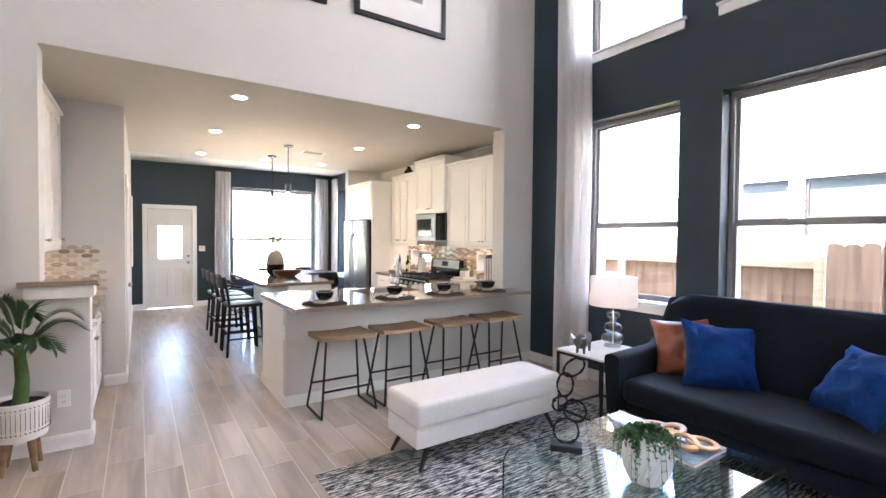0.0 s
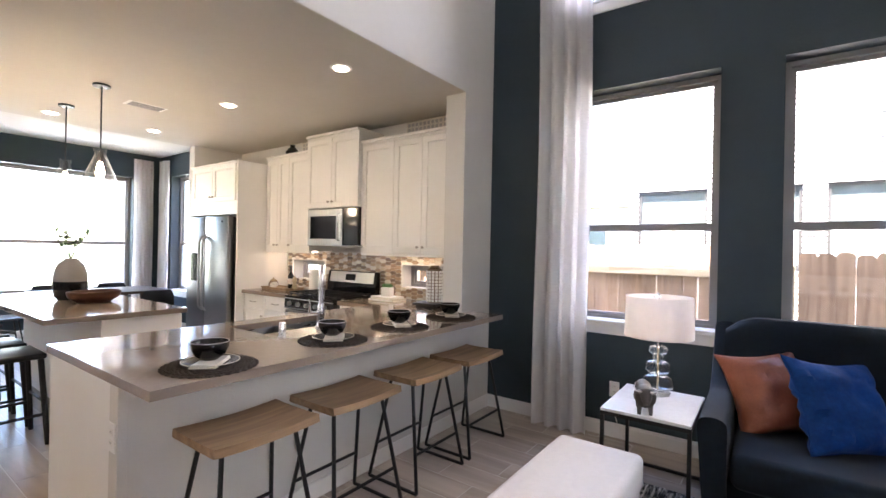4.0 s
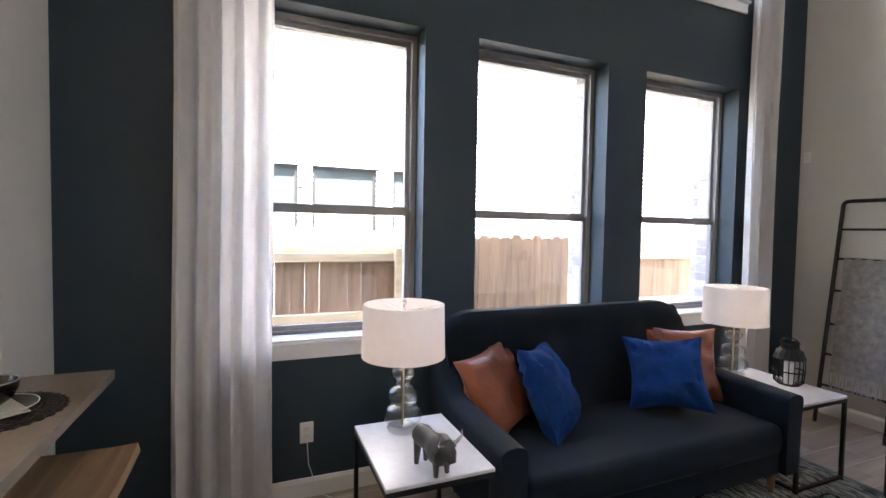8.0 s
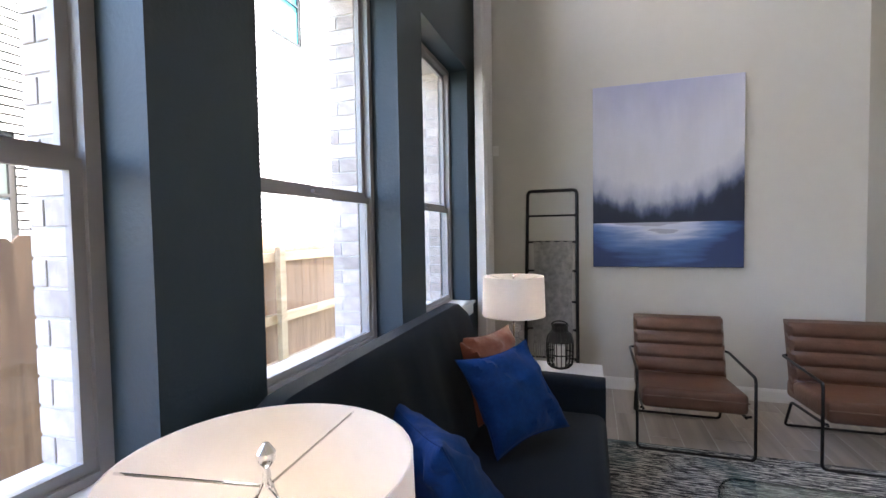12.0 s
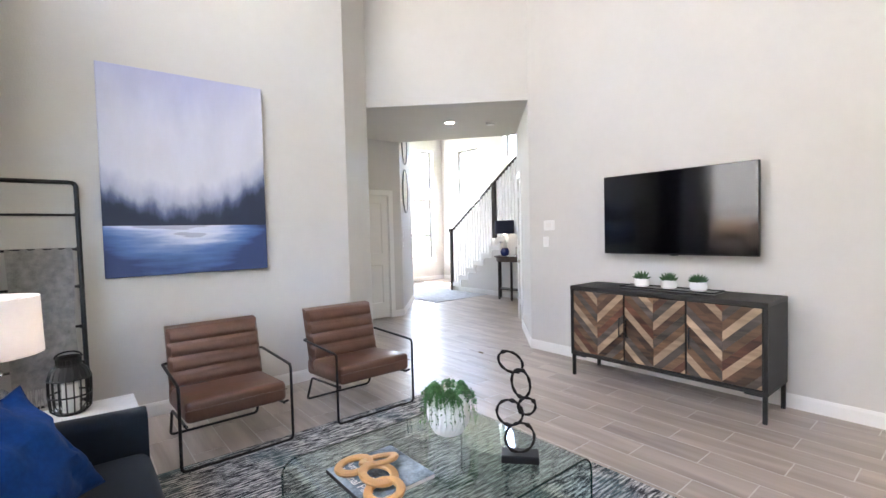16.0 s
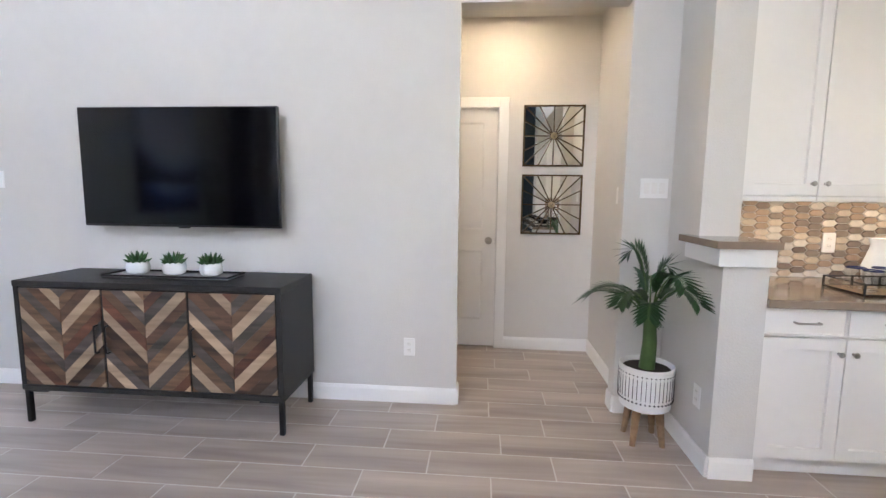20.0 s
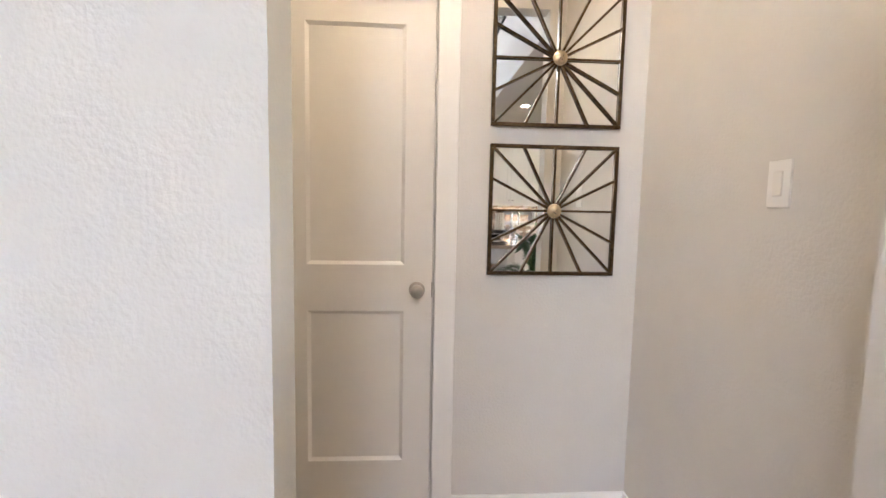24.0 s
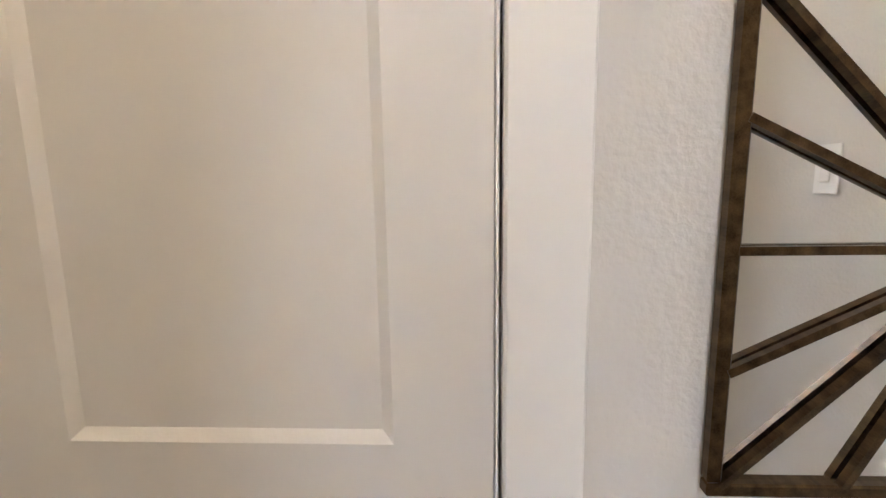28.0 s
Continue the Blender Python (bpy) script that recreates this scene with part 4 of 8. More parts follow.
def lounge_chair(x, y):
    t = thing("lounge_chair", "brown channelled leather lounge chair on a black tube frame", "armchair", x, y, 0, group="lounge chairs")
    w = 0.308
    # channelled backrest, leaning back
    bm = bmesh.new()
    rows, n = [], 30
    for i in range(n + 1):
        f = i / n
        puff = 0.022 * abs(math.sin(math.pi * 5 * f)) ** 0.55
        z, yb = 0.30 + 0.485 * f, -0.205 - 0.13 * f
        rows.append([bm.verts.new(p) for p in ((-w, yb + 0.045, z), (-w + 0.02, yb + 0.055 + puff, z), (w - 0.02, yb + 0.055 + puff, z), (w, yb + 0.045, z), (w, yb - 0.03, z + 0.01), (-w, yb - 0.03, z + 0.01))])
    for a, b in zip(rows, rows[1:]):
        for k in range(6):
            bm.faces.new((a[k], a[(k + 1) % 6], b[(k + 1) % 6], b[k]))
    bm.faces.new(rows[0]), bm.faces.new(rows[-1])
    part("backrest", bm, M["brownleather"], t, "backrest of horizontal leather rolls", True)
    bm = soft_block(-w, w, -0.30, 0.335, 0.0, 0.135, 0.03, 3)
    for v in bm.verts:
        crown = 0.02 * max(0, 1 - (v.co.x / w) ** 2) * max(0, 1 - ((v.co.y - 0.02) / 0.33) ** 2)
        v.co.z += 0.245 + (v.co.y + 0.3) * 0.075 + (crown if v.co.z > 0.07 else 0)
    part("seat", bm, M["brownleather"], t, "", True)
    part("seam", tube([(-w - 0.001, 0.338, 0.375), (w + 0.001, 0.338, 0.375)], 0.004, 5), M["brownleather"], t)
    for s in (-1, 1):
        xx = s * 0.34
        path = rounded([(s * 0.305, -0.285, 0.545), (xx, -0.285, 0.545), (xx, 0.335, 0.535), (xx, 0.335, 0.014), (s * 0.25, 0.335, 0.014)], 0.035, 4)
        part("arm_tube", tube(path, 0.0095, 8), M["black"], t, "", True)
        path = rounded([(s * 0.30, 0.30, 0.27), (s * 0.30, -0.22, 0.225), (s * 0.30, -0.335, 0.014), (s * 0.2, -0.335, 0.014)], 0.03, 4)
        part("leg_tube", tube(path, 0.0095, 8), M["black"], t, "", True)
        part("stretcher", tube([(s * 0.315, 0.33, 0.29), (s * 0.30, 0.29, 0.27)], 0.008, 6), M["black"], t)
    part("floor_bar", tube([(-0.25, 0.335, 0.014), (0.25, 0.335, 0.014)], 0.0095, 8), M["black"], t, "", True)
    part("floor_bar", tube([(-0.2, -0.335, 0.014), (0.2, -0.335, 0.014)], 0.0095, 8), M["black"], t, "", True)
    return t


CH = lounge_chair(2.848, 0.385)
copy_thing(CH, pose(1.825, 0.385, 0, 0, 0, 0))


def canvas_material():
    m = bpy.data.materials.new("painted_canvas")
    m.use_nodes = True
    n, link = m.node_tree.nodes, m.node_tree.links.new
    b = n["Principled BSDF"]
    b.inputs["Roughness"].default_value = 0.6
    tc, sep = n.new("ShaderNodeTexCoord"), n.new("ShaderNodeSeparateXYZ")
    link(tc.outputs["Generated"], sep.inputs[0])
    mp, ns = n.new("ShaderNodeMapping"), n.new("ShaderNodeTexNoise")
    mp.inputs["Scale"].default_value = (4.6, 1, 2.2)
    link(tc.outputs["Generated"], mp.inputs[0]), link(mp.outputs[0], ns.inputs[0])
    ns.inputs["Scale"].default_value, ns.inputs["Detail"].default_value = 2.2, 8
    # the bank rises towards both edges
    ab = n.new("ShaderNodeMath"); ab.operation = "SUBTRACT"; ab.inputs[1].default_value = 0.58
    link(sep.outputs[0], ab.inputs[0])
    sq = n.new("ShaderNodeMath"); sq.operation = "MULTIPLY"
    link(ab.outputs[0], sq.inputs[0]), link(ab.outputs[0], sq.inputs[1])
    low = n.new("ShaderNodeMath"); low.operation = "MULTIPLY_ADD"; low.inputs[1].default_value = -0.56
    link(sq.outputs[0], low.inputs[0]), link(sep.outputs[2], low.inputs[2])
    up = n.new("ShaderNodeMath"); up.operation = "GREATER_THAN"; up.inputs[1].default_value = 0.245
    link(sep.outputs[2], up.inputs[0])
    nz = n.new("ShaderNodeMath"); nz.operation = "MULTIPLY_ADD"; nz.inputs[1].default_value = 0.18
    off = n.new("ShaderNodeMath"); off.operation = "SUBTRACT"; off.inputs[1].default_value = 0.075
    top = n.new("ShaderNodeMath"); top.operation = "MAXIMUM"; top.inputs[1].default_value = 0.252
    link(ns.outputs[0], nz.inputs[0]), link(low.outputs[0], nz.inputs[2]), link(nz.outputs[0], off.inputs[0]), link(off.outputs[0], top.inputs[0])
    # level streaks on the water, brightest towards the middle
    mw, nw, wz, ws = n.new("ShaderNodeMapping"), n.new("ShaderNodeTexNoise"), n.new("ShaderNodeMath"), n.new("ShaderNodeMath")
    mw.inputs["Scale"].default_value = (1.6, 1, 16)
    nw.inputs["Scale"].default_value, nw.inputs["Detail"].default_value = 1.5, 6
    wz.operation = ws.operation = "MULTIPLY_ADD"
    wz.inputs[1].default_value, ws.inputs[1].default_value = 0.24, -0.8
    link(tc.outputs["Generated"], mw.inputs[0]), link(mw.outputs[0], nw.inputs[0]), link(nw.outputs[0], wz.inputs[0]), link(sep.outputs[2], wz.inputs[2])
    link(sq.outputs[0], ws.inputs[0]), link(wz.outputs[0], ws.inputs[2])
    cap = n.new("ShaderNodeMath"); cap.operation = "MINIMUM"; cap.inputs[1].default_value = 0.232
    wo = n.new("ShaderNodeMath"); wo.operation = "SUBTRACT"; wo.inputs[1].default_value = 0.095
    link(ws.outputs[0], wo.inputs[0]), link(wo.outputs[0], cap.inputs[0])
    mixz = n.new("ShaderNodeMix")
    link(up.outputs[0], mixz.inputs[0]), link(cap.outputs[0], mixz.inputs[2]), link(top.outputs[0], mixz.inputs[3])
    cr = n.new("ShaderNodeValToRGB")
    el = cr.color_ramp.elements
    el[0].position, el[0].color = 0.0, (0.03, 0.055, 0.16, 1)
    el[1].position, el[1].color = 1.0, (0.44, 0.46, 0.66, 1)
    for p, c in ((0.09, (0.08, 0.17, 0.42)), (0.15, (0.22, 0.31, 0.56)), (0.19, (0.52, 0.58, 0.76)), (0.225, (0.66, 0.69, 0.82)), (0.238, (0.20, 0.22, 0.34)), (0.25, (0.018, 0.027, 0.06)), (0.285, (0.022, 0.034, 0.07)), (0.325, (0.10, 0.13, 0.24)), (0.375, (0.40, 0.43, 0.56)), (0.47, (0.64, 0.65, 0.74)), (0.72, (0.62, 0.63, 0.75))):
        e = el.new(p)
        e.color = (*c, 1)
    link(mixz.outputs[0], cr.inputs[0])
    n2, cr2, mx = n.new("ShaderNodeTexNoise"), n.new("ShaderNodeMapRange"), n.new("ShaderNodeHueSaturation")
    n2.inputs["Scale"].default_value, n2.inputs["Detail"].default_value = 3, 6
    mp2 = n.new("ShaderNodeMapping")
    mp2.inputs["Scale"].default_value = (2.4, 1, 1.0)
    link(tc.outputs["Generated"], mp2.inputs[0]), link(mp2.outputs[0], n2.inputs[0]), link(n2.outputs[0], cr2.inputs[0])
    cr2.inputs["To Min"].default_value, cr2.inputs["To Max"].default_value = 0.86, 1.14
    link(cr2.outputs[0], mx.inputs["Value"]), link(cr.outputs[0], mx.inputs["Color"]), link(mx.outputs[0], b.inputs["Base Color"])
    return m


t = thing("painting", "large canvas painting of a misty blue lake shore", "painting", 2.857, -0.478, 1.132)
part("canvas", box(-0.6, 0.6, 0.003, 0.042, 0, 1.62, 0.004), canvas_material(), t)
part("stretcher_bar", box(-0.57, 0.57, 0.0, 0.0028, 0.03, 1.59), M["stoolwood"], t)

# ladder with a grey throw
t = thing("blanket_ladder", "black metal blanket ladder leaning on the wall", "ladder", 3.825, -0.47, 0)
lean = lambda z: 0.27 - 0.245 * z / 1.86
for s in (-1, 1):
    part("rail", tube(rounded([(s * 0.232, lean(0), 0.0), (s * 0.225, lean(1.845), 1.845), (0, lean(1.845), 1.845)], 0.04, 4), 0.0155, 8), M["black"], t, "", True)
for z in (1.61, 1.365, 1.10, 0.82, 0.57, 0.315):
    part("rung", tube([(-0.228, lean(z), z), (0.228, lean(z), z)], 0.009, 8), M["black"], t, "", True)
    for s in (-1, 1):
        part("bolt", lathe([(0.012, z - 0.012), (0.012, z + 0.012)], 8, s * 0.214, lean(z) + 0.008), M["black"], t)
M["throw"] = mat("grey_woven_throw", (0.44, 0.42, 0.40), 0.95, var=0.35, scale=22, bump=1.0, bscale=55, sheen=0.3)
bm = bmesh.new()
nx, path = 14, [(1.16, -0.014), (1.36, -0.012), (1.377, 0.0), (1.36, 0.016)] + [(1.36 - 0.115 * k, 0.022 + 0.006 * math.sin(k * 1.7)) for k in range(1, 9)]
cols = []
for i in range(nx + 1):
    x = -0.185 + 0.345 * i / nx
    cols.append([bm.verts.new((x + 0.006 * math.sin(z * 9 + i), lean(z) + d + 0.004 * math.sin(i * 1.9 + z * 14), z)) for z, d in path])
for a, b in zip(cols, cols[1:]):
    for k in range(len(path) - 1):
        bm.faces.new((a[k], b[k], b[k + 1], a[k + 1]))
geo = bmesh.ops.solidify(bm, geom=list(bm.faces), thickness=0.007)
th = thing("throw_blanket", "grey woven throw with a fringe hung over a rung", "blanket")
th.matrix_basis = t.matrix_basis.copy()
part("cloth", bm, M["throw"], th, "", True)
for i in range(26):
    x = -0.18 + 0.335 * i / 25
    z = 0.44
    part("tassel", tube([(x, lean(z) + 0.024, z + 0.004), (x + 0.006 * math.sin(i * 2.3), lean(z) + 0.026, z - 0.06), (x + 0.01 * math.sin(i * 1.7), lean(z) + 0.03, z - 0.13)], [0.005, 0.006, 0.003], 5), M["throw"], th)


# coffee table: a bent sheet of glass
def glass_table():
    t = thing("coffee_table", "low square waterfall coffee table of clear glass", "coffee table", 2.435, 2.24, 0)
    bm = bmesh.new()
    h, r, hx, hy, th = 0.425, 0.07, 0.535, 0.435, 0.012
    pts = [(-hx, 0.014)] + [(-hx + r - r * math.cos(a), h - r + r * math.sin(a)) for a in [math.pi / 2 * k / 8 for k in range(9)]]
    pts += [(-x, z) for x, z in pts[::-1]]
    inner = [(-hx + th, 0.014)] + [(-hx + r - (r - th) * math.cos(a), h - r + (r - th) * math.sin(a)) for a in [math.pi / 2 * k / 8 for k in range(9)]]
    inner += [(-x, z) for x, z in inner[::-1]]
    rings = [[bm.verts.new((x, s * hy, z)) for x, z in pts + inner[::-1]] for s in (-1, 1)]
    c = len(rings[0])
    for k in range(c):
        bm.faces.new((rings[0][k], rings[0][(k + 1) % c], rings[1][(k + 1) % c], rings[1][k]))
    half = len(pts)
    for ring in rings:
        for k in range(half - 1):
            bm.faces.new((ring[k], ring[k + 1], ring[c - 2 - k], ring[c - 1 - k]))
    g = part("glass_sheet", bm, M["tableglass"], t, "bent clear glass sheet", True)
    M["edge"] = mat("dark_glass_edge", (0.01, 0.03, 0.03), 0.15, var=0.05)
    for s in (-1, 1):
        mid = [((a[0] + b[0]) / 2, (a[1] + b[1]) / 2) for a, b in zip(pts, inner)]
        part("edge", tube([(x, s * (hy + 0.001), z) for x, z in mid], 0.0042, 6), M["edge"], t, "dark green polished glass edge", True)


glass_table()
TT = 0.4255

# linked metal ring sculpture
t = thing("ring_sculpture", "rustic black sculpture of stacked metal rings", "sculpture", 2.175, 2.50, TT, 131)
t.scale = (0.95, 0.95, 0.93)
part("plinth", box(-0.085, 0.085, -0.045, 0.045, 0.0, 0.036, 0.006, 2), M["black"], t)
M["iron"] = mat("hammered_iron", (0.018, 0.016, 0.015), 0.5, 0.7, var=0.3, scale=30, bump=0.8, bscale=50)
for cx, cz, rx, rz, tilt, yaw in ((0.0, 0.106, 0.066, 0.070, 10, 8), (-0.044, 0.222, 0.060, 0.060, -12, -10), (0.034, 0.255, 0.044, 0.038, 30, 25), (0.009, 0.362, 0.042, 0.066, -8, -15), (-0.036, 0.462, 0.042, 0.062, -52, 12)):
    pts = []
    for k in range(22):
        a = 2 * math.pi * k / 22
        p = Vector((rx * math.cos(a), 0, rz * math.sin(a)))
        p = Matrix.Rotation(radians(yaw), 3, "Z") @ Matrix.Rotation(radians(tilt), 3, "Y") @ p
        pts.append(p + Vector((cx, 0, cz)))
    part("ring", tube(pts, [0.0062 + 0.0015 * math.sin(k * 2.1) + (0.004 if k in (4, 15) else 0) for k in range(22)], 8, True), M["iron"], t, "", True)

# ribbed white pot with a trailing plant
t = thing("potted_plant", "trailing green plant in a white ribbed pot", "plant", 2.235, 2.09, TT)
t.scale = (0.85, 0.85, 1.2)
bm = bmesh.new()
n, rings = 72, []
for r, z in ((0.055, 0.0), (0.085, 0.012), (0.112, 0.05), (0.124, 0.09), (0.118, 0.13), (0.095, 0.162), (0.08, 0.172), (0.07, 0.168), (0.068, 0.15)):
    rings.append([bm.verts.new(((r + (0.004 * math.cos(k * math.pi * 2 / 3) if 0.01 < z < 0.16 and r > 0.08 else 0)) * math.cos(2 * math.pi * (k + 40 * z) / n), (r + (0.004 * math.cos(k * math.pi * 2 / 3) if 0.01 < z < 0.16 and r > 0.08 else 0)) * math.sin(2 * math.pi * (k + 40 * z) / n), z)) for k in range(n)])
for a, b in zip(rings, rings[1:]):
    for k in range(n):
        bm.faces.new((a[k], a[(k + 1) % n], b[(k + 1) % n], b[k]))
bm.faces.new(rings[0]), bm.faces.new(rings[-1])
part("pot", bm, M["trim"], t, "white ribbed ceramic pot", True)
M["leaf"] = mat("green_leaf", (0.055, 0.16, 0.045), 0.5, var=0.3, scale=20, spread=0.35)
M["leafdark"] = mat("dark_green_leaf", (0.035, 0.10, 0.028), 0.45, var=0.25, scale=12, spread=0.3)


def leaf(bm, p, d, up, l, w):
    d, up = d.normalized(), up.normalized()
    s = d.cross(up)
    if s.length < 1e-3:
        s = d.orthogonal()
    s = s.normalized() * w
    a, b, c, e = p, p + d * l * 0.45 + s + up * w * 0.3, p + d * l, p + d * l * 0.45 - s + up * w * 0.3
    v = [bm.verts.new(q) for q in (a, b, c, e, p + d * l * 0.5)]
    bm.faces.new((v[0], v[1], v[4]))
    bm.faces.new((v[1], v[2], v[4]))
    bm.faces.new((v[2], v[3], v[4]))
    bm.faces.new((v[3], v[0], v[4]))


rnd = random.Random(5)
lv = bmesh.new()
for k in range(52):
    a, out = rnd.uniform(0, 6.283), rnd.uniform(0.05, 0.115)
    drop = min(0.15, rnd.uniform(0.03, 0.27) * (out / 0.115) * (1.0 + 0.3 * math.sin(a + 3.6)))
    pts = [Vector((0.05 * math.cos(a), 0.05 * math.sin(a), 0.16)), Vector(((0.05 + out * 0.5) * math.cos(a), (0.05 + out * 0.5) * math.sin(a), 0.185 + rnd.uniform(0, 0.02))), Vector(((0.05 + out) * math.cos(a + 0.2), (0.05 + out) * math.sin(a + 0.2), 0.17)), Vector(((0.06 + out * 1.05) * math.cos(a + 0.25), (0.06 + out * 1.05) * math.sin(a + 0.25), 0.165 - drop))]
    pts = rounded(pts, 0.02, 3)
    part("vine", tube(pts, 0.0012, 4), M["leaf"], t)
    for p, q in zip(pts, pts[1:]):
        for f in (0.15, 0.45, 0.75):
            base = p.lerp(q, f)
            for s in (-1, 1):
                leaf(lv, base, Vector((rnd.uniform(-1, 1), rnd.uniform(-1, 1), rnd.uniform(-0.6, 0.7))), Vector((0, 0, 1)), 0.017, 0.0055)
part("foliage", lv, M["leaf"], t, "small trailing green leaves")

# large picture book with linked wooden rings
def letters(name, words, size, material, parent, m, label=""):
    """Raised lettering in the built-in font, as one mesh."""
    cu = bpy.data.curves.new(name, "FONT")
    cu.body, cu.size, cu.extrude = words, size, 0.0004
    cu.align_x, cu.align_y = "CENTER", "CENTER"
    tmp = bpy.data.objects.new(name, cu)
    me = bpy.data.meshes.new_from_object(tmp)
    bpy.data.objects.remove(tmp)
    me.materials.append(material)
    ob = new(name, me)
    ob.parent, ob.matrix_basis = parent, m
    return tagged(ob, label)


t = thing("book", "large glossy picture book lying on the glass table", "book", 2.70, 2.20, TT, 0)
M["cover"] = mat("glossy_cover", (0.20, 0.25, 0.30), 0.25, var=0.75, scale=9, detail=8)
part("pages", box(-0.158, 0.156, -0.164, 0.164, 0.0, 0.016), M["trim"], t)
part("cover", box(-0.16, 0.16, -0.167, 0.167, 0.0162, 0.0176, 0.0005), M["cover"], t, "mountain photo cover")
part("spine", box(0.1562, 0.1602, -0.166, 0.166, 0.0, 0.016), M["blackplastic"], t)
letters("lettering", "America's", 0.052, M["trim"], t, pose(0.065, -0.05, 0.0182, 0, 0, 90), "white title lettering")
letters("lettering", "National Parks", 0.052, M["trim"], t, pose(0.115, 0.0, 0.0182, 0, 0, 90), "white title lettering")
M["ringwood"] = wood("orange_turned_wood", (0.40, 0.20, 0.07), (0.60, 0.34, 0.13), 0.4, scale=1.5, axis=0)
t = thing("wooden_links", "four carved links of honey-coloured wood on the book", "ornament", 2.735, 2.225, TT + 0.018, 0)
for cx, cy, rot, tl, cz in ((0.036, -0.112, 20, 4, 0.016), (-0.05, -0.057, -35, 13, 0.031), (0.012, 0.045, 15, -12, 0.034), (0.043, 0.137, 70, 5, 0.018)):
    bm = bmesh.new()
    n, rings = 32, []
    for k in range(n):
        a = 2 * math.pi * k / n
        rings.append([bm.verts.new(((0.066 + dr) * math.cos(a), (0.066 + dr) * math.sin(a) * 0.94, dz)) for dr, dz in ((-0.019, 0), (-0.015, 0.008), (0, 0.011), (0.015, 0.008), (0.019, 0), (0.015, -0.008), (0, -0.011), (-0.015, -0.008))])
    for p, q in zip(rings, rings[1:] + rings[:1]):
        for k in range(8):
            bm.faces.new((p[k], p[(k + 1) % 8], q[(k + 1) % 8], q[k]))
    part("link", bm, M["ringwood"], t, "", True).matrix_basis = pose(cx, cy, cz, tl, tl * 0.6, rot)


def rug_material():
    m = mat("woven_rug", (0.4, 0.4, 0.4), 0.95, bump=0.9, bscale=90)
    n, link = m.node_tree.nodes, m.node_tree.links.new
    b = n["Principled BSDF"]
    tc, mp, ns, cr = n.new("ShaderNodeTexCoord"), n.new("ShaderNodeMapping"), n.new("ShaderNodeTexNoise"), n.new("ShaderNodeValToRGB")
    mp.inputs["Scale"].default_value = (10, 52, 1)
    ns.inputs["Scale"].default_value, ns.inputs["Detail"].default_value, ns.inputs["Roughness"].default_value = 1.0, 5, 0.75
    link(tc.outputs["Object"], mp.inputs[0]), link(mp.outputs[0], ns.inputs[0]), link(ns.outputs[0], cr.inputs[0])
    el = cr.color_ramp.elements
    el[0].position, el[0].color = 0.42, (0.014, 0.014, 0.018, 1)
    el[1].position, el[1].color = 0.58, (0.62, 0.60, 0.57, 1)
    for p, c in ((0.46, (0.05, 0.052, 0.06)), (0.5, (0.24, 0.245, 0.25)), (0.54, (0.5, 0.49, 0.47))):
        e = el.new(p)
        e.color = (*c, 1)
    patch, pr, tint, mx = n.new("ShaderNodeTexNoise"), n.new("ShaderNodeMapRange"), n.new("ShaderNodeRGB"), n.new("ShaderNodeMix")
    patch.inputs["Scale"].default_value = 1.6
    link(tc.outputs["Object"], patch.inputs[0]), link(patch.outputs[0], pr.inputs[0])
    pr.inputs["From Min"].default_value, pr.inputs["From Max"].default_value, pr.inputs["To Max"].default_value = 0.52, 0.62, 0.5
    tint.outputs[0].default_value = (0.10, 0.19, 0.21, 1)
    mx.data_type = "RGBA"
    link(pr.outputs[0], mx.inputs[0]), link(cr.outputs[0], mx.inputs[6]), link(tint.outputs[0], mx.inputs[7])
    # rows of the weave
    sp, ph, sn, mr, hs = n.new("ShaderNodeSeparateXYZ"), n.new("ShaderNodeMath"), n.new("ShaderNodeMath"), n.new("ShaderNodeMapRange"), n.new("ShaderNodeHueSaturation")
    ph.operation, ph.inputs[1].default_value, sn.operation = "MULTIPLY", 2 * math.pi / 0.024, "SINE"
    link(tc.outputs["Object"], sp.inputs[0]), link(sp.outputs[1], ph.inputs[0]), link(ph.outputs[0], sn.inputs[0]), link(sn.outputs[0], mr.inputs[0])
    mr.inputs["From Min"].default_value, mr.inputs["To Min"].default_value, mr.inputs["To Max"].default_value = -1.0, 0.55, 1.3
    link(mr.outputs[0], hs.inputs["Value"]), link(mx.outputs[2], hs.inputs["Color"]), link(hs.outputs[0], b.inputs["Base Color"])
    return m


t = thing("rug", "striped grey, white and teal woven rug", "rug", 2.52, 2.18, 0)
part("rug_weave", box(-1.26, 1.26, -1.55, 1.55, 0.001, 0.012, 0.004), rug_material(), t)
part("binding", tube([(-1.257, -1.547, 0.006), (1.257, -1.547, 0.006), (1.257, 1.547, 0.006), (-1.257, 1.547, 0.006)], 0.006, 6, True), M["throw"], t)


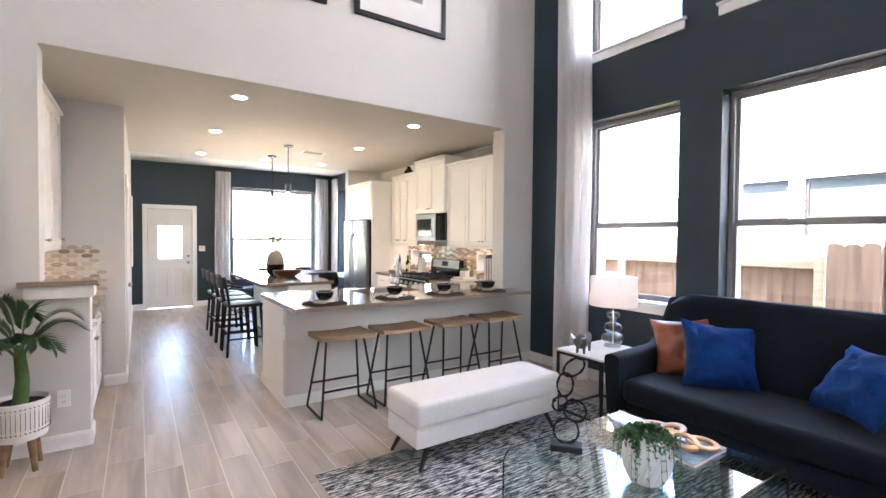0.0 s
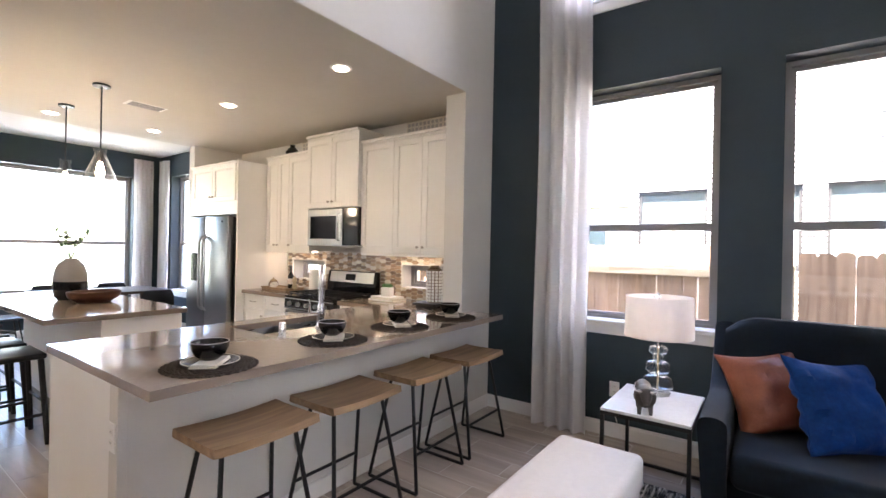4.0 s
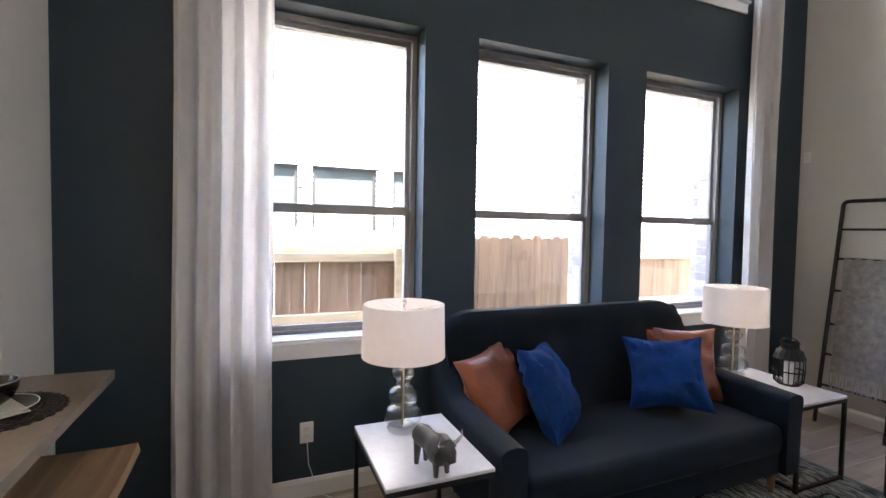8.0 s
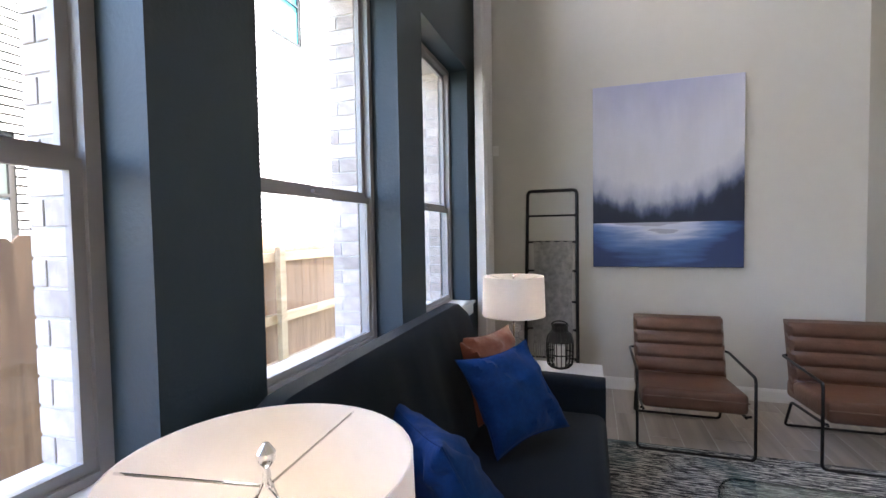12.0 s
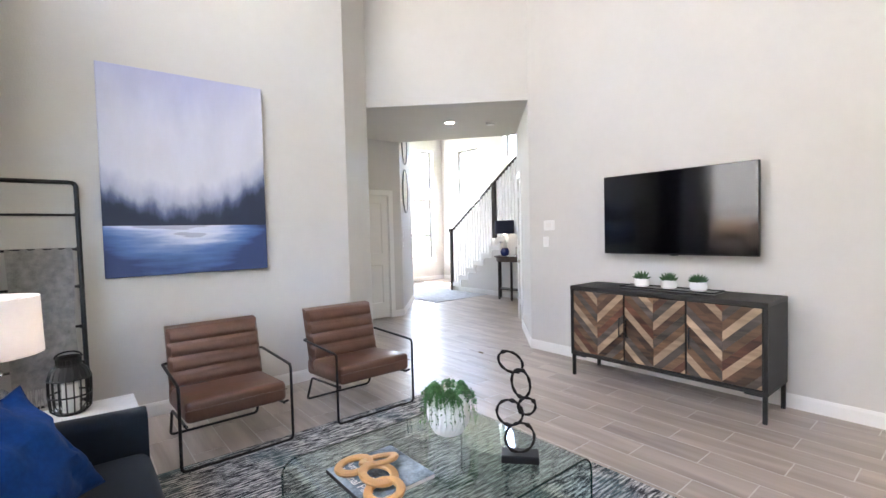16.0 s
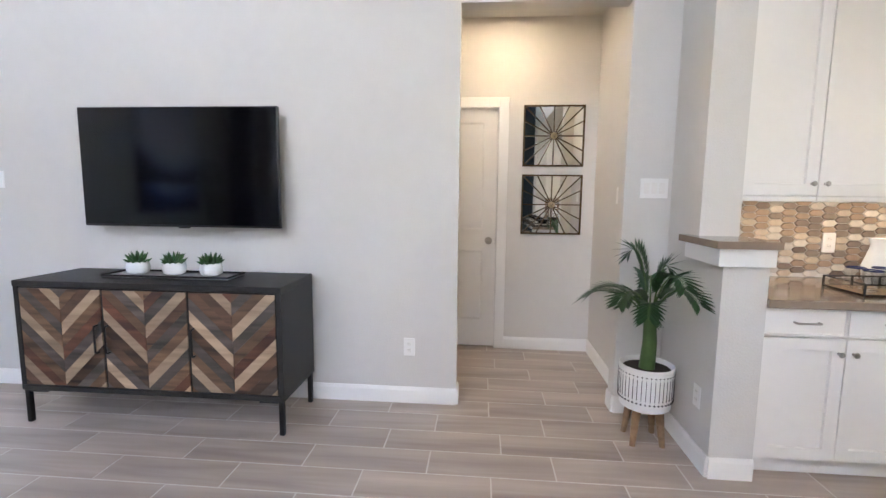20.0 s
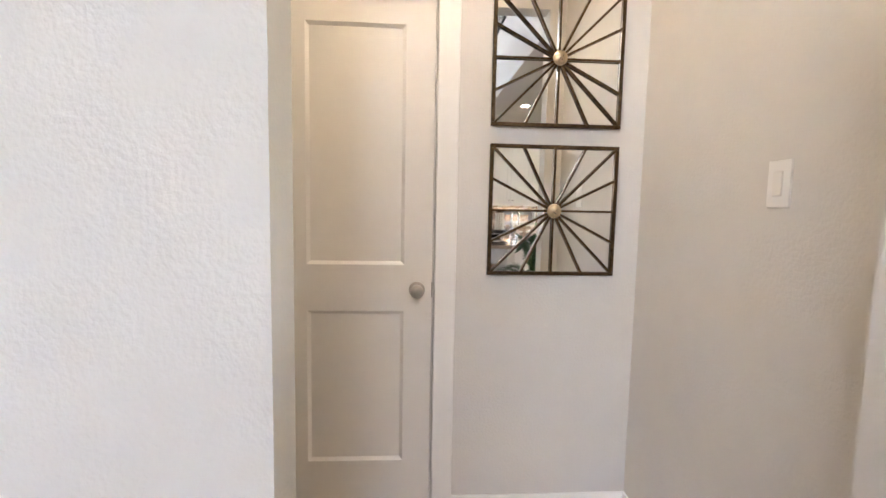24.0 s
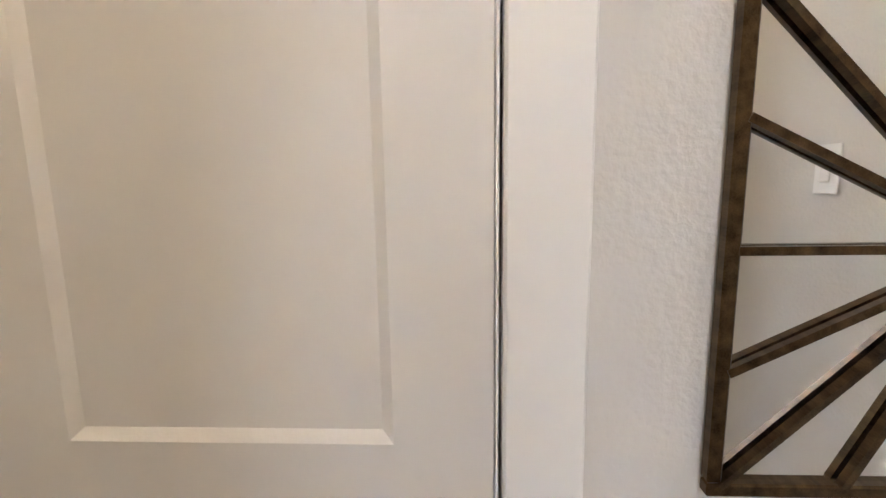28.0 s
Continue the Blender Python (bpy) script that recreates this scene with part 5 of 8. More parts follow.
# curtains
def curtain(x, y, width, z0, z1, label, rz=0, folds=5, depth=0.045, seed=1):
    t = thing("curtain", label, "curtain", x, y, 0, rz, group="curtains")
    bm = bmesh.new()
    n, levels = folds * 12, 14
    r = random.Random(seed)
    ph = [r.uniform(0, 6.28) for _ in range(4)]
    grid = []
    for j in range(levels + 1):
        z = z0 + (z1 - z0) * j / levels
        row = []
        for i in range(n + 1):
            u = i / n
            flare = 1 + 0.05 * (1 - j / levels) ** 2
            d = depth * math.sin(2 * math.pi * folds * u + 0.5 * math.sin(ph[0] + 3 * u) + 0.25 * math.sin(z * 1.1 + ph[1])) + 0.18 * depth * math.sin(2 * math.pi * folds * 2.3 * u + ph[2] + z * 0.3)
            row.append(bm.verts.new((d, (u - 0.5) * width * flare + 0.008 * math.sin(z * 1.7 + ph[3]), z)))
        grid.append(row)
    for a, b in zip(grid, grid[1:]):
        for i in range(n):
            bm.faces.new((a[i], a[i + 1], b[i + 1], b[i]))
    bmesh.ops.solidify(bm, geom=list(bm.faces), thickness=0.003)
    part("panel", bm, M["curtain"], t, "", True)
    part("hem", tube([(v.x, v.y, z0 + 0.004) for v in [Vector(((depth * math.sin(2 * math.pi * folds * k / 60)), (k / 60 - 0.5) * width, 0)) for k in range(61)]], 0.003, 4), M["curtain"], t)
    return t


curtain(4.30, 4.285, 0.45, 0.004, 5.2, "tall white linen curtain panel touching the floor", folds=4, depth=0.04, seed=2)
curtain(4.32, 0.20, 0.34, 0.004, 5.2, "tall white linen curtain beside the far window", folds=4, seed=3)
tagged(part("curtain_rod", tube([(4.33, -0.2, 5.22), (4.33, 4.8, 5.22)], 0.014, 8), M["black"]), "black metal curtain rod across the window wall", "curtain rod")


# credenza with chevron doors
def clip(poly, axis, limit, keep_less):
    out = []
    for p, q in zip(poly, poly[1:] + poly[:1]):
        pi, qi = (p[axis] <= limit) == keep_less or p[axis] == limit, (q[axis] <= limit) == keep_less or q[axis] == limit
        if pi:
            out.append(p)
        if pi != qi:
            f = (limit - p[axis]) / (q[axis] - p[axis])
            out.append((p[0] + f * (q[0] - p[0]), p[1] + f * (q[1] - p[1])))
    return out


M["ash"] = mat("dark_stained_ash", (0.014, 0.0122, 0.0115), 0.55, var=0.4, scale=3, stretch=(14, 2, 14), bump=0.4, bscale=40)
TONES = [wood(f"reclaimed_wood_{c}", d, l, 0.6, 1.1, 1, 0.25, 0.3) for c, d, l in (("brown", (0.026, 0.013, 0.008), (0.15, 0.076, 0.040)), ("grey", (0.028, 0.022, 0.018), (0.115, 0.092, 0.074)), ("pale", (0.21, 0.145, 0.09), (0.42, 0.30, 0.195)), ("russet", (0.045, 0.015, 0.008), (0.17, 0.062, 0.03)), ("tan", (0.055, 0.028, 0.014), (0.22, 0.125, 0.062)))]


BOARDS = (1, 0, 3, 1, 4, 0, 1, 4, 0)


def credenza():
    t = thing("credenza", "dark wooden sideboard with reclaimed-wood chevron doors", "sideboard", -0.33, 1.982, 0)
    x0, x1, y0, y1, z0, z1 = -0.235, 0.235, -0.812, 0.812, 0.205, 0.872
    part("top", box(x0, x1 + 0.006, y0, y1, z1 - 0.035, z1, 0.003), M["ash"], t)
    part("bottom", box(x0, x1, y0, y1, z0, z0 + 0.03, 0.002), M["ash"], t)
    for s in (-1, 1):
        part("side_panel", box(x0, x1, s * 0.812 - (0.03 if s > 0 else 0), s * 0.812 + (0.03 if s < 0 else 0), z0 + 0.031, z1 - 0.036, 0.002), M["ash"], t)
    part("back_panel", box(x0, x0 + 0.012, y0 + 0.031, y1 - 0.031, z0 + 0.031, z1 - 0.036), M["ash"], t)
    r = random.Random(11)
    w = (1.624 - 0.06) / 3
    for k in range(3):
        a, b = y0 + 0.03 + k * w + 0.003, y0 + 0.03 + (k + 1) * w - 0.003
        c, lo, hi = (a + b) / 2, z0 + 0.035, z1 - 0.04
        d = part("door", box(x1 - 0.022, x1 - 0.006, a, b, lo, hi, 0.002), M["ash"], t, "chevron door of mixed reclaimed boards")
        s = 0.075
        for half in (0, 1):
            row = 0
            h0, h1 = (a + 0.004, c) if half == 0 else (c, b - 0.004)
            zz = lo - 0.365
            while zz < hi + 0.4:
                # boards fall towards the middle of the door
                q = [(h0, zz + (h1 - h0) * (1 if half == 0 else 0)), (h1, zz + (h1 - h0) * (0 if half == 0 else 1)), (h1, zz + s + (h1 - h0) * (0 if half == 0 else 1)), (h0, zz + s + (h1 - h0) * (1 if half == 0 else 0))]
                q = [(y, z) for y, z in q]
                q = clip(q, 1, lo + 0.004, False)
                q = clip(q, 1, hi - 0.004, True) if len(q) > 2 else q
                if len(q) > 2 and max(p[1] for p in q) - min(p[1] for p in q) > 0.004:
                    bm = bmesh.new()
                    pr = x1 - 0.0055 + 0.006 + r.uniform(0, 0.0025)
                    cy, cz = sum(p[0] for p in q) / len(q), sum(p[1] for p in q) / len(q)
                    q = [(cy + (y - cy) * 0.992, cz + (z - cz) * 0.985) for y, z in q]
                    f = [bm.verts.new((pr, y, z)) for y, z in q]
                    g = [bm.verts.new((x1 - 0.0055, y, z)) for y, z in q]
                    bm.faces.new(f)
                    for i in range(len(q)):
                        bm.faces.new((f[i], f[(i + 1) % len(q)], g[(i + 1) % len(q)], g[i]))
                    part("board", bm, TONES[2 if row % 4 == 3 - 2 * half else BOARDS[(row * 5 + half * 3 + k * 7) % len(BOARDS)]], d)
                row += 1
                zz += s
        hy = b - 0.03 if k == 0 else a + 0.03
        part("handle", tube(rounded([(x1 + 0.002, hy, 0.46), (x1 + 0.03, hy, 0.46), (x1 + 0.03, hy, 0.62), (x1 + 0.002, hy, 0.62)], 0.01, 3), 0.006, 6), M["black"], d, "black bar handle", True)
    for sx in (-1, 1):
        for sy in (-1, 1):
            x, y = (x0 + 0.02 if sx < 0 else x1 - 0.02), sy * 0.79
            leg = part("leg", box(x - 0.014, x + 0.014, y - 0.014, y + 0.014, 0.0, 0.204, 0.002), M["black"], t, "square black metal leg")
            part("bracket", box(x - 0.012, x + 0.012, y - sy * 0.016, y - sy * 0.13, 0.192, 0.204), M["black"], leg)


credenza()
t = thing("serving_tray", "long mirrored tray with a dark rim", "tray", -0.345, 2.0, 0.873)
part("tray_plate", box(-0.10, 0.10, -0.40, 0.40, 0.0, 0.008, 0.002), M["steel"], t)
part("rim", tube([(-0.10, -0.40, 0.014), (0.10, -0.40, 0.014), (0.10, 0.40, 0.014), (-0.10, 0.40, 0.014)], 0.006, 6, True), M["black"], t)


def succulent(y, seed):
    t = thing("succulent", "small green succulent in a round white pot", "plant", -0.345, y, 0.882, group="succulents on the sideboard")
    t.scale = (1.2, 1.2, 1.2)
    part("pot", lathe([(0.03, 0), (0.05, 0.01), (0.056, 0.035), (0.05, 0.062), (0.042, 0.066), (0.04, 0.058)], 24), M["trim"], t, "round white ceramic pot", True)
    r = random.Random(seed)
    for ring_r, count, tilt, l in ((0.012, 6, 70, 0.06), (0.02, 9, 45, 0.06), (0.028, 10, 18, 0.052)):
        for k in range(count):
            a = 2 * math.pi * k / count + ring_r * 50 + r.uniform(-0.1, 0.1)
            e = radians(tilt + r.uniform(-8, 8))
            d = Vector((math.cos(a) * math.cos(e), math.sin(a) * math.cos(e), math.sin(e)))
            p = Vector((ring_r * math.cos(a) * 0.6, ring_r * math.sin(a) * 0.6, 0.058))
            part("leaf", tube([p, p + d * l * 0.5, p + d * l + Vector((0, 0, 0.006))], [0.006, 0.009, 0.001], 6), M["leafdark"], t, "", True)


for y, s in ((1.76, 1), (2.0, 2), (2.24, 3)):
    succulent(y, s)

# television
t = thing("television", "large black flat television on the wall", "television", -0.61, 1.985, 1.17)
part("casing", box(0.112, 0.145, -0.668, 0.65, 0.0, 0.752, 0.006, 2), M["blackplastic"], t, "", True)
part("screen", box(0.1455, 0.148, -0.661, 0.643, 0.014, 0.745), M["screen"], t, "dark glossy screen")
part("wall_bracket", box(0.0, 0.1115, -0.2, 0.2, 0.22, 0.55), M["black"], t)
part("sensor_bar", box(0.11, 0.14, -0.03, 0.03, -0.008, -0.0005), M["blackplastic"], t)


def plate(name, label, x, y, z, rz, w=0.075, h=0.12, kind="outlet", gangs=1):
    """A wall plate on a wall; it faces -y before turning."""
    t = thing(name, label, "wall plate", x, y, z, rz)
    part("cover_plate", box(-w / 2, w / 2, -0.006, 0, -h / 2, h / 2, 0.002), M["trim"], t)
    for g in range(gangs):
        cx = (g - (gangs - 1) / 2) * 0.046
        if kind == "outlet":
            for s in (-1, 1):
                sock = part("socket", box(cx - 0.016, cx + 0.016, -0.008, -0.0062, s * 0.022 - 0.014, s * 0.022 + 0.014, 0.001), M["door"], t)
                for d in (-0.006, 0.006):
                    part("slot", box(cx + d - 0.001, cx + d + 0.001, -0.0085, -0.0081, s * 0.022 - 0.002, s * 0.022 + 0.007), M["blackplastic"], sock)
        elif kind == "switch":
            part("rocker", box(cx - 0.016, cx + 0.016, -0.0105, -0.0062, -0.032, 0.032, 0.002), M["door"], t)
        else:
            part("screen", box(cx - w * 0.25, cx + w * 0.25, -0.008, -0.0062, -h * 0.2, h * 0.25), M["door"], t)
    return t


plate("outlet", "white wall outlet with a lamp cord on the dark wall", XE, 3.868, 0.375, -90)
plate("outlet", "white outlet on the screen wall", XW, 3.432, 0.386, 90)
plate("outlet", "white outlet on the wall behind the plant", -0.09, 5.040, 0.36, 0)
plate("light_switch", "white triple rocker switch beside the alcove", XW, 4.94, 1.445, 90, 0.165, 0.12, "switch", 3)
plate("light_switch", "white rocker switch inside the alcove", -1.085, 4.87, 1.402, 0, 0.075, 0.12, "switch")
plate("thermostat", "white thermostat panel at the end of the screen wall", XW, 0.535, 1.468, 90, 0.15, 0.115, "panel")
plate("light_switch", "white switch under the thermostat", XW, 0.487, 1.28, 90, 0.075, 0.12, "switch")
plate("alarm_sensor", "small white alarm sensor high on the wall", 4.36, YS, 2.26, 180, 0.06, 0.10, "panel")
tagged(part("lamp_cord", tube([(XE - 0.012, 3.868, 0.35), (XE - 0.03, 3.86, 0.2), (XE - 0.03, 3.80, 0.02), (XE - 0.12, 3.7, 0.008)], 0.003, 5), M["trim"]), "thin white lamp cord hanging from the outlet", "cord")


# framed pictures over the kitchen opening
def framed(x0, x1, z0, z1):
    t = thing("framed_print", "white print in a wide black frame high on the wall", "picture", (x0 + x1) / 2, YN + (4.66 - (x0 + x1) / 2) * 0.0048, z0, -0.27, group="framed prints")
    w, h = (x1 - x0) / 2, z1 - z0
    bm = bmesh.new()
    for a in ((-w, w, 0, 0.045), (-w, w, h - 0.045, h), (-w, -w + 0.045, 0.045, h - 0.045), (w - 0.045, w, 0.045, h - 0.045)):
        box(a[0], a[1], -0.035, -0.001, a[2], a[3], bm=bm)
    part("frame", bm, M["black"], t)
    part("mat_board", box(-w + 0.045, w - 0.045, -0.02, -0.004, 0.045, h - 0.045), M["trim"], t)
    part("print", box(-w * 0.45, w * 0.45, -0.0215, -0.0202, h * 0.28, h * 0.72), M["sash"], t)
    part("glazing", box(-w + 0.045, w - 0.045, -0.027, -0.025, 0.045, h - 0.045), M["glass"], t)


framed(2.065, 3.085, 3.63, 4.65)
framed(0.77, 1.79, 3.63, 4.65)


# palm in a white pot on a wooden stand
def palm(x, y):
    t = thing("potted_palm", "artificial palm in a white patterned pot on wooden legs", "plant", x, y, 0)
    pot = part("pot", lathe([(0.115, 0.205), (0.135, 0.215), (0.147, 0.30), (0.148, 0.45), (0.14, 0.455), (0.135, 0.44), (0.13, 0.425)], 36), M["trim"], t, "white pot with a band of dark slots", True)
    for k in range(40):
        a = 2 * math.pi * k / 40
        for z, h, half in ((0.285, 0.115, 0.0014), (0.415, 0.007, 0.0035), (0.262, 0.007, 0.0035)):
            part("slot", box(0.139, 0.1488, -half, half, z, z + h, 0), M["black"], pot).matrix_basis = pose(0, 0, 0, 0, 0, math.degrees(a))
    part("soil", lathe([(0.001, 0.43), (0.128, 0.428)], 24, cap=False), M["soil"], t, "dark mulch")
    for k in range(4):
        a = math.pi / 4 + k * math.pi / 2
        part("leg", tube([(0.085 * math.cos(a), 0.085 * math.sin(a), 0.21), (0.115 * math.cos(a), 0.115 * math.sin(a), 0.0)], [0.025, 0.016], 10), M["stoolwood"], t, "tapered wooden leg", True)
    part("trunk", tube([(0, 0, 0.42), (0.012, 0.004, 0.58), (0.0, 0.0, 0.74), (0.0, 0.0, 0.80)], [0.044, 0.038, 0.032, 0.018], 10), M["palmstem"], t, "green fibrous stem", True)
    r = random.Random(8)
    # bearing, reach, height of the tip
    for bearing, reach, tip in ((228, 0.15, 1.13), (246, 0.42, 0.86), (256, 0.36, 0.90), (22, 0.36, 0.94), (10, 0.33, 1.02), (338, 0.22, 0.84), (165, 0.20, 0.96), (55, 0.09, 1.05), (300, 0.26, 0.90), (200, 0.24, 0.82)):
        a, reach, tip = radians(bearing), reach * 0.86, tip - 0.05
        way, h = Vector((math.cos(a), math.sin(a), 0)), tip - 0.72
        base = Vector((0, 0, 0.70)) + way * 0.01
        p1, p2, p3 = base + way * reach * 0.22 + Vector((0, 0, (h + 0.10) * 0.72)), base + way * reach * 0.68 + Vector((0, 0, h + 0.11)), base + way * reach + Vector((0, 0, h))
        curve = [(1 - s) ** 3 * base + 3 * s * (1 - s) ** 2 * p1 + 3 * s * s * (1 - s) * p2 + s ** 3 * p3 for s in [q / 18 for q in range(19)]]
        fr = part("frond", tube(curve, [0.006 - 0.00027 * q for q in range(19)], 5), M["palmstem"], t, "arching green frond", True)
        lb = bmesh.new()
        for q in range(5, 19):
            d = (curve[min(q + 1, 18)] - curve[q - 1]).normalized()
            side = d.cross(Vector((0, 0, 1))).normalized()
            up = side.cross(d)
            l = 0.125 * (0.5 + 0.5 * math.sin(math.pi * (q - 3) / 17))
            for s in (-1, 1):
                for sub in (0.0, 0.5):
                    p = curve[q].lerp(curve[min(q + 1, 18)], sub)
                    leaf(lb, p, side * s * 0.8 + d * 0.8 + up * 0.12 + Vector((0, 0, -0.12)), up, l * r.uniform(0.9, 1.1), 0.0085)
        part("leaf_comb", lb, M["palmleaf"], fr, "comb of narrow dark green leaflets")


M["soil"] = mat("dark_mulch", (0.03, 0.022, 0.016), 0.95, var=0.5, scale=40, bump=1.0, bscale=60)
M["palmleaf"] = mat("palm_leaf", (0.018, 0.062, 0.016), 0.4, var=0.3, scale=12, spread=0.3)
M["palmstem"] = mat("palm_stem", (0.07, 0.13, 0.035), 0.55, var=0.25, scale=15)
palm(-0.285, 4.845)

# square sunburst mirrors in the alcove
M["bronze"] = mat("antique_bronze", (0.085, 0.055, 0.027), 0.32, 0.9, var=0.6, scale=12, stretch=(1, 6, 6))


def sunburst(z):
    t = thing("wall_mirror", "square mirror with bronze sunburst bars", "mirror", -1.798, 4.50, z, group="alcove mirrors")
    h = 0.261
    part("mirror_glass", box(0.004, 0.010, -h + 0.008, h - 0.008, -h + 0.008, h - 0.008), M["mirror"], t)
    part("backing", box(0.0, 0.0038, -h + 0.01, h - 0.01, -h + 0.01, h - 0.01), M["black"], t)
    for s in (-1, 1):
        part("frame_bar", box(0.004, 0.02, -h, h, s * (h - 0.0075) - 0.0075, s * (h - 0.0075) + 0.0075, 0.002), M["bronze"], t)
        part("frame_bar", box(0.004, 0.02, s * (h - 0.0075) - 0.0075, s * (h - 0.0075) + 0.0075, -h + 0.0155, h - 0.0155, 0.002), M["bronze"], t)
    for k in range(16):
        i = k % 4
        side = k // 4
        e = -h + 0.012 + (2 * h - 0.024) * i / 4
        y, zz = ((e, -h + 0.012), (h - 0.012, e), (-e, h - 0.012), (-h + 0.012, -e))[side]
        part("ray", tube([(0.017, y * 0.06, zz * 0.06), (0.017, y, zz)], 0.0062, 4), M["bronze"], t)
    b = part("boss", lathe([(0.001, 0.0), (0.026, 0.0), (0.029, 0.006), (0.027, 0.014), (0.016, 0.022), (0.001, 0.025)], 24, cap=False), M["boss"], t, "domed aged brass boss", True)
    b.matrix_basis = pose(0.026, 0, 0, 0, 90, 0)
    for dy, dz in ((0.006, 0.004), (-0.004, -0.006), (0.002, -0.010)):
        part("pit", lathe([(0.0025, 0.049), (0.001, 0.0515)], 6), M["black"], t).matrix_basis = Matrix.Translation((0, dy, dz)) @ pose(0, 0, 0, 0, 90, 0)


sunburst(1.320)
sunburst(1.911)

# ---- kitchen ----
def cabinet(name, label, origin, w, depth, z0, z1, fronts, group="", toe=0.0, crown=0.0, rail_b=0.0, material=None):
    """A cabinet against a wall at y = 0 facing -y; fronts: (kind, x0, x1, z0, z1, knob side)."""
    t = thing(name, label, "cabinet", group=group)
    t.matrix_basis = origin
    m = material or M["cab"]
    part("body", box(0.001, w - 0.001, -depth, -0.001, z0 + toe, z1), m, t)
    if toe:
        part("toe_kick", box(0.001, w - 0.001, -depth + 0.06, -0.001, z0, z0 + toe - 0.001), M["trim"], t)
    if crown:
        bm = box(-0.0, w, -depth - 0.022, -0.001, z1 + 0.0005, z1 + crown * 0.5, 0.003)
        box(-0.0, w, -depth - 0.045, -0.001, z1 + crown * 0.5 + 0.0005, z1 + crown, 0.004, bm=bm)
        part("crown", bm, m, t)
    if rail_b:
        part("light_rail", box(0.0, w, -depth - 0.018, -depth + 0.02, z0 - rail_b, z0 - 0.0005, 0.004), m, t)
    for kind, a, b, c, d, side in fronts:
        a, b, c, d = a + 0.003, b - 0.003, c + 0.003, d - 0.003
        if kind == "drawer":
            shaker(t, "drawer", a, b, c, d, -depth - 0.0005, rail=0.003, material=m, pull=((a + b) / 2, (c + d) / 2, 0.055))
        else:
            kx = a + 0.03 if side == "l" else b - 0.03
            kz = c + 0.06 if z0 > 1 else d - 0.07
            shaker(t, "door", a, b, c, d, -depth - 0.0005, rail=0.058, material=m, knob=(kx, kz))
    return t


def east(y):
    return pose(XE, y, 0, 0, 0, -90)


# wall units over the right-hand run, each from its far edge
cabinet("wall_cabinet", "white shaker wall cabinet with two doors", east(5.95), 0.725, 0.315, 1.405, 2.53, [("door", 0, 0.362, 1.405, 2.53, "r"), ("door", 0.362, 0.725, 1.405, 2.53, "l")], "kitchen wall cabinets", crown=0.05, rail_b=0.03)
cabinet("wall_cabinet", "white shaker wall cabinet with one door", east(6.40), 0.45, 0.315, 1.405, 2.53, [("door", 0, 0.45, 1.405, 2.53, "l")], "kitchen wall cabinets", crown=0.05, rail_b=0.03)
cabinet("wall_cabinet", "taller white cabinet over the microwave", east(7.25), 0.85, 0.365, 1.89, 2.665, [("door", 0, 0.425, 1.89, 2.665, "r"), ("door", 0.425, 0.85, 1.89, 2.665, "l")], "kitchen wall cabinets", crown=0.055)
cabinet("wall_cabinet", "white shaker wall cabinet with one door", east(7.66), 0.41, 0.315, 1.405, 2.53, [("door", 0, 0.41, 1.405, 2.53, "l")], "kitchen wall cabinets", crown=0.05, rail_b=0.03)
cabinet("wall_cabinet", "white shaker wall cabinet with two doors", east(8.12), 0.46, 0.315, 1.405, 2.53, [("door", 0, 0.23, 1.405, 2.53, "r"), ("door", 0.23, 0.46, 1.405, 2.53, "l")], "kitchen wall cabinets", crown=0.05, rail_b=0.03)
cabinet("wall_cabinet", "white cabinet over the fridge with two short doors", east(9.29), 1.13, 0.70, 1.84, 2.46, [("door", 0.03, 0.56, 2.0, 2.46, "r"), ("door", 0.56, 1.10, 2.0, 2.46, "l")], "kitchen wall cabinets", crown=0.03)
t = thing("tall_panel", "tall white side panel beside the fridge", "cabinet panel")
part("board", box(3.70, XE - 0.002, 8.128, 8.152, 0, 2.49, 0.002), M["cab"], t)
# base units
for y, w in ((7.68, 0.44), (8.125, 0.44)):
    cabinet("base_cabinet", "white base cabinet with a drawer over a door", east(y), w, 0.60, 0, 0.873, [("drawer", 0, w, 0.70, 0.873, "r"), ("door", 0, w, 0.11, 0.70, "r")], "kitchen base cabinets", toe=0.10)
cabinet("base_cabinet", "white base cabinet beside the range", east(6.385), 0.40, 0.60, 0, 0.873, [("drawer", 0, 0.40, 0.70, 0.873, "r"), ("door", 0, 0.40, 0.11, 0.70, "r")], "kitchen base cabinets", toe=0.10)

# peninsula
t = thing("peninsula", "white kitchen peninsula with a plain back and end panel", "counter base", 0, 0, 0)
part("back_panel", box(1.46, 3.954, 5.005, 5.06, 0.0, 0.872), M["wall"], t, "greige painted back panel")
part("end_post", box(1.422, 1.459, 5.0, 5.085, 0.0, 0.872, 0.002), M["wall"], t)
part("end_panel", box(1.426, 1.458, 5.086, 5.90, 0.0, 0.872, 0.002), M["trim"], t, "white end panel")
part("cabinet_body", box(1.4585, 3.80, 5.0605, 5.90, 0.10, 0.68), M["cab"], t)
part("plinth", box(1.4585, 3.80, 5.0605, 5.84, 0.0, 0.099), M["trim"], t)
for a in ((1.406, 3.954, 4.984, 4.9995), (1.406, 1.4215, 5.0, 5.90)):
    part("skirting", box(*a, 0.0, 0.10, 0.003), M["trim"], t)
plate("outlet", "white outlet on the peninsula's back", 2.30, 5.005, 0.45, 0)
plate("outlet", "white outlet on the peninsula's end post", 1.422, 5.043, 0.66, -90, 0.06)

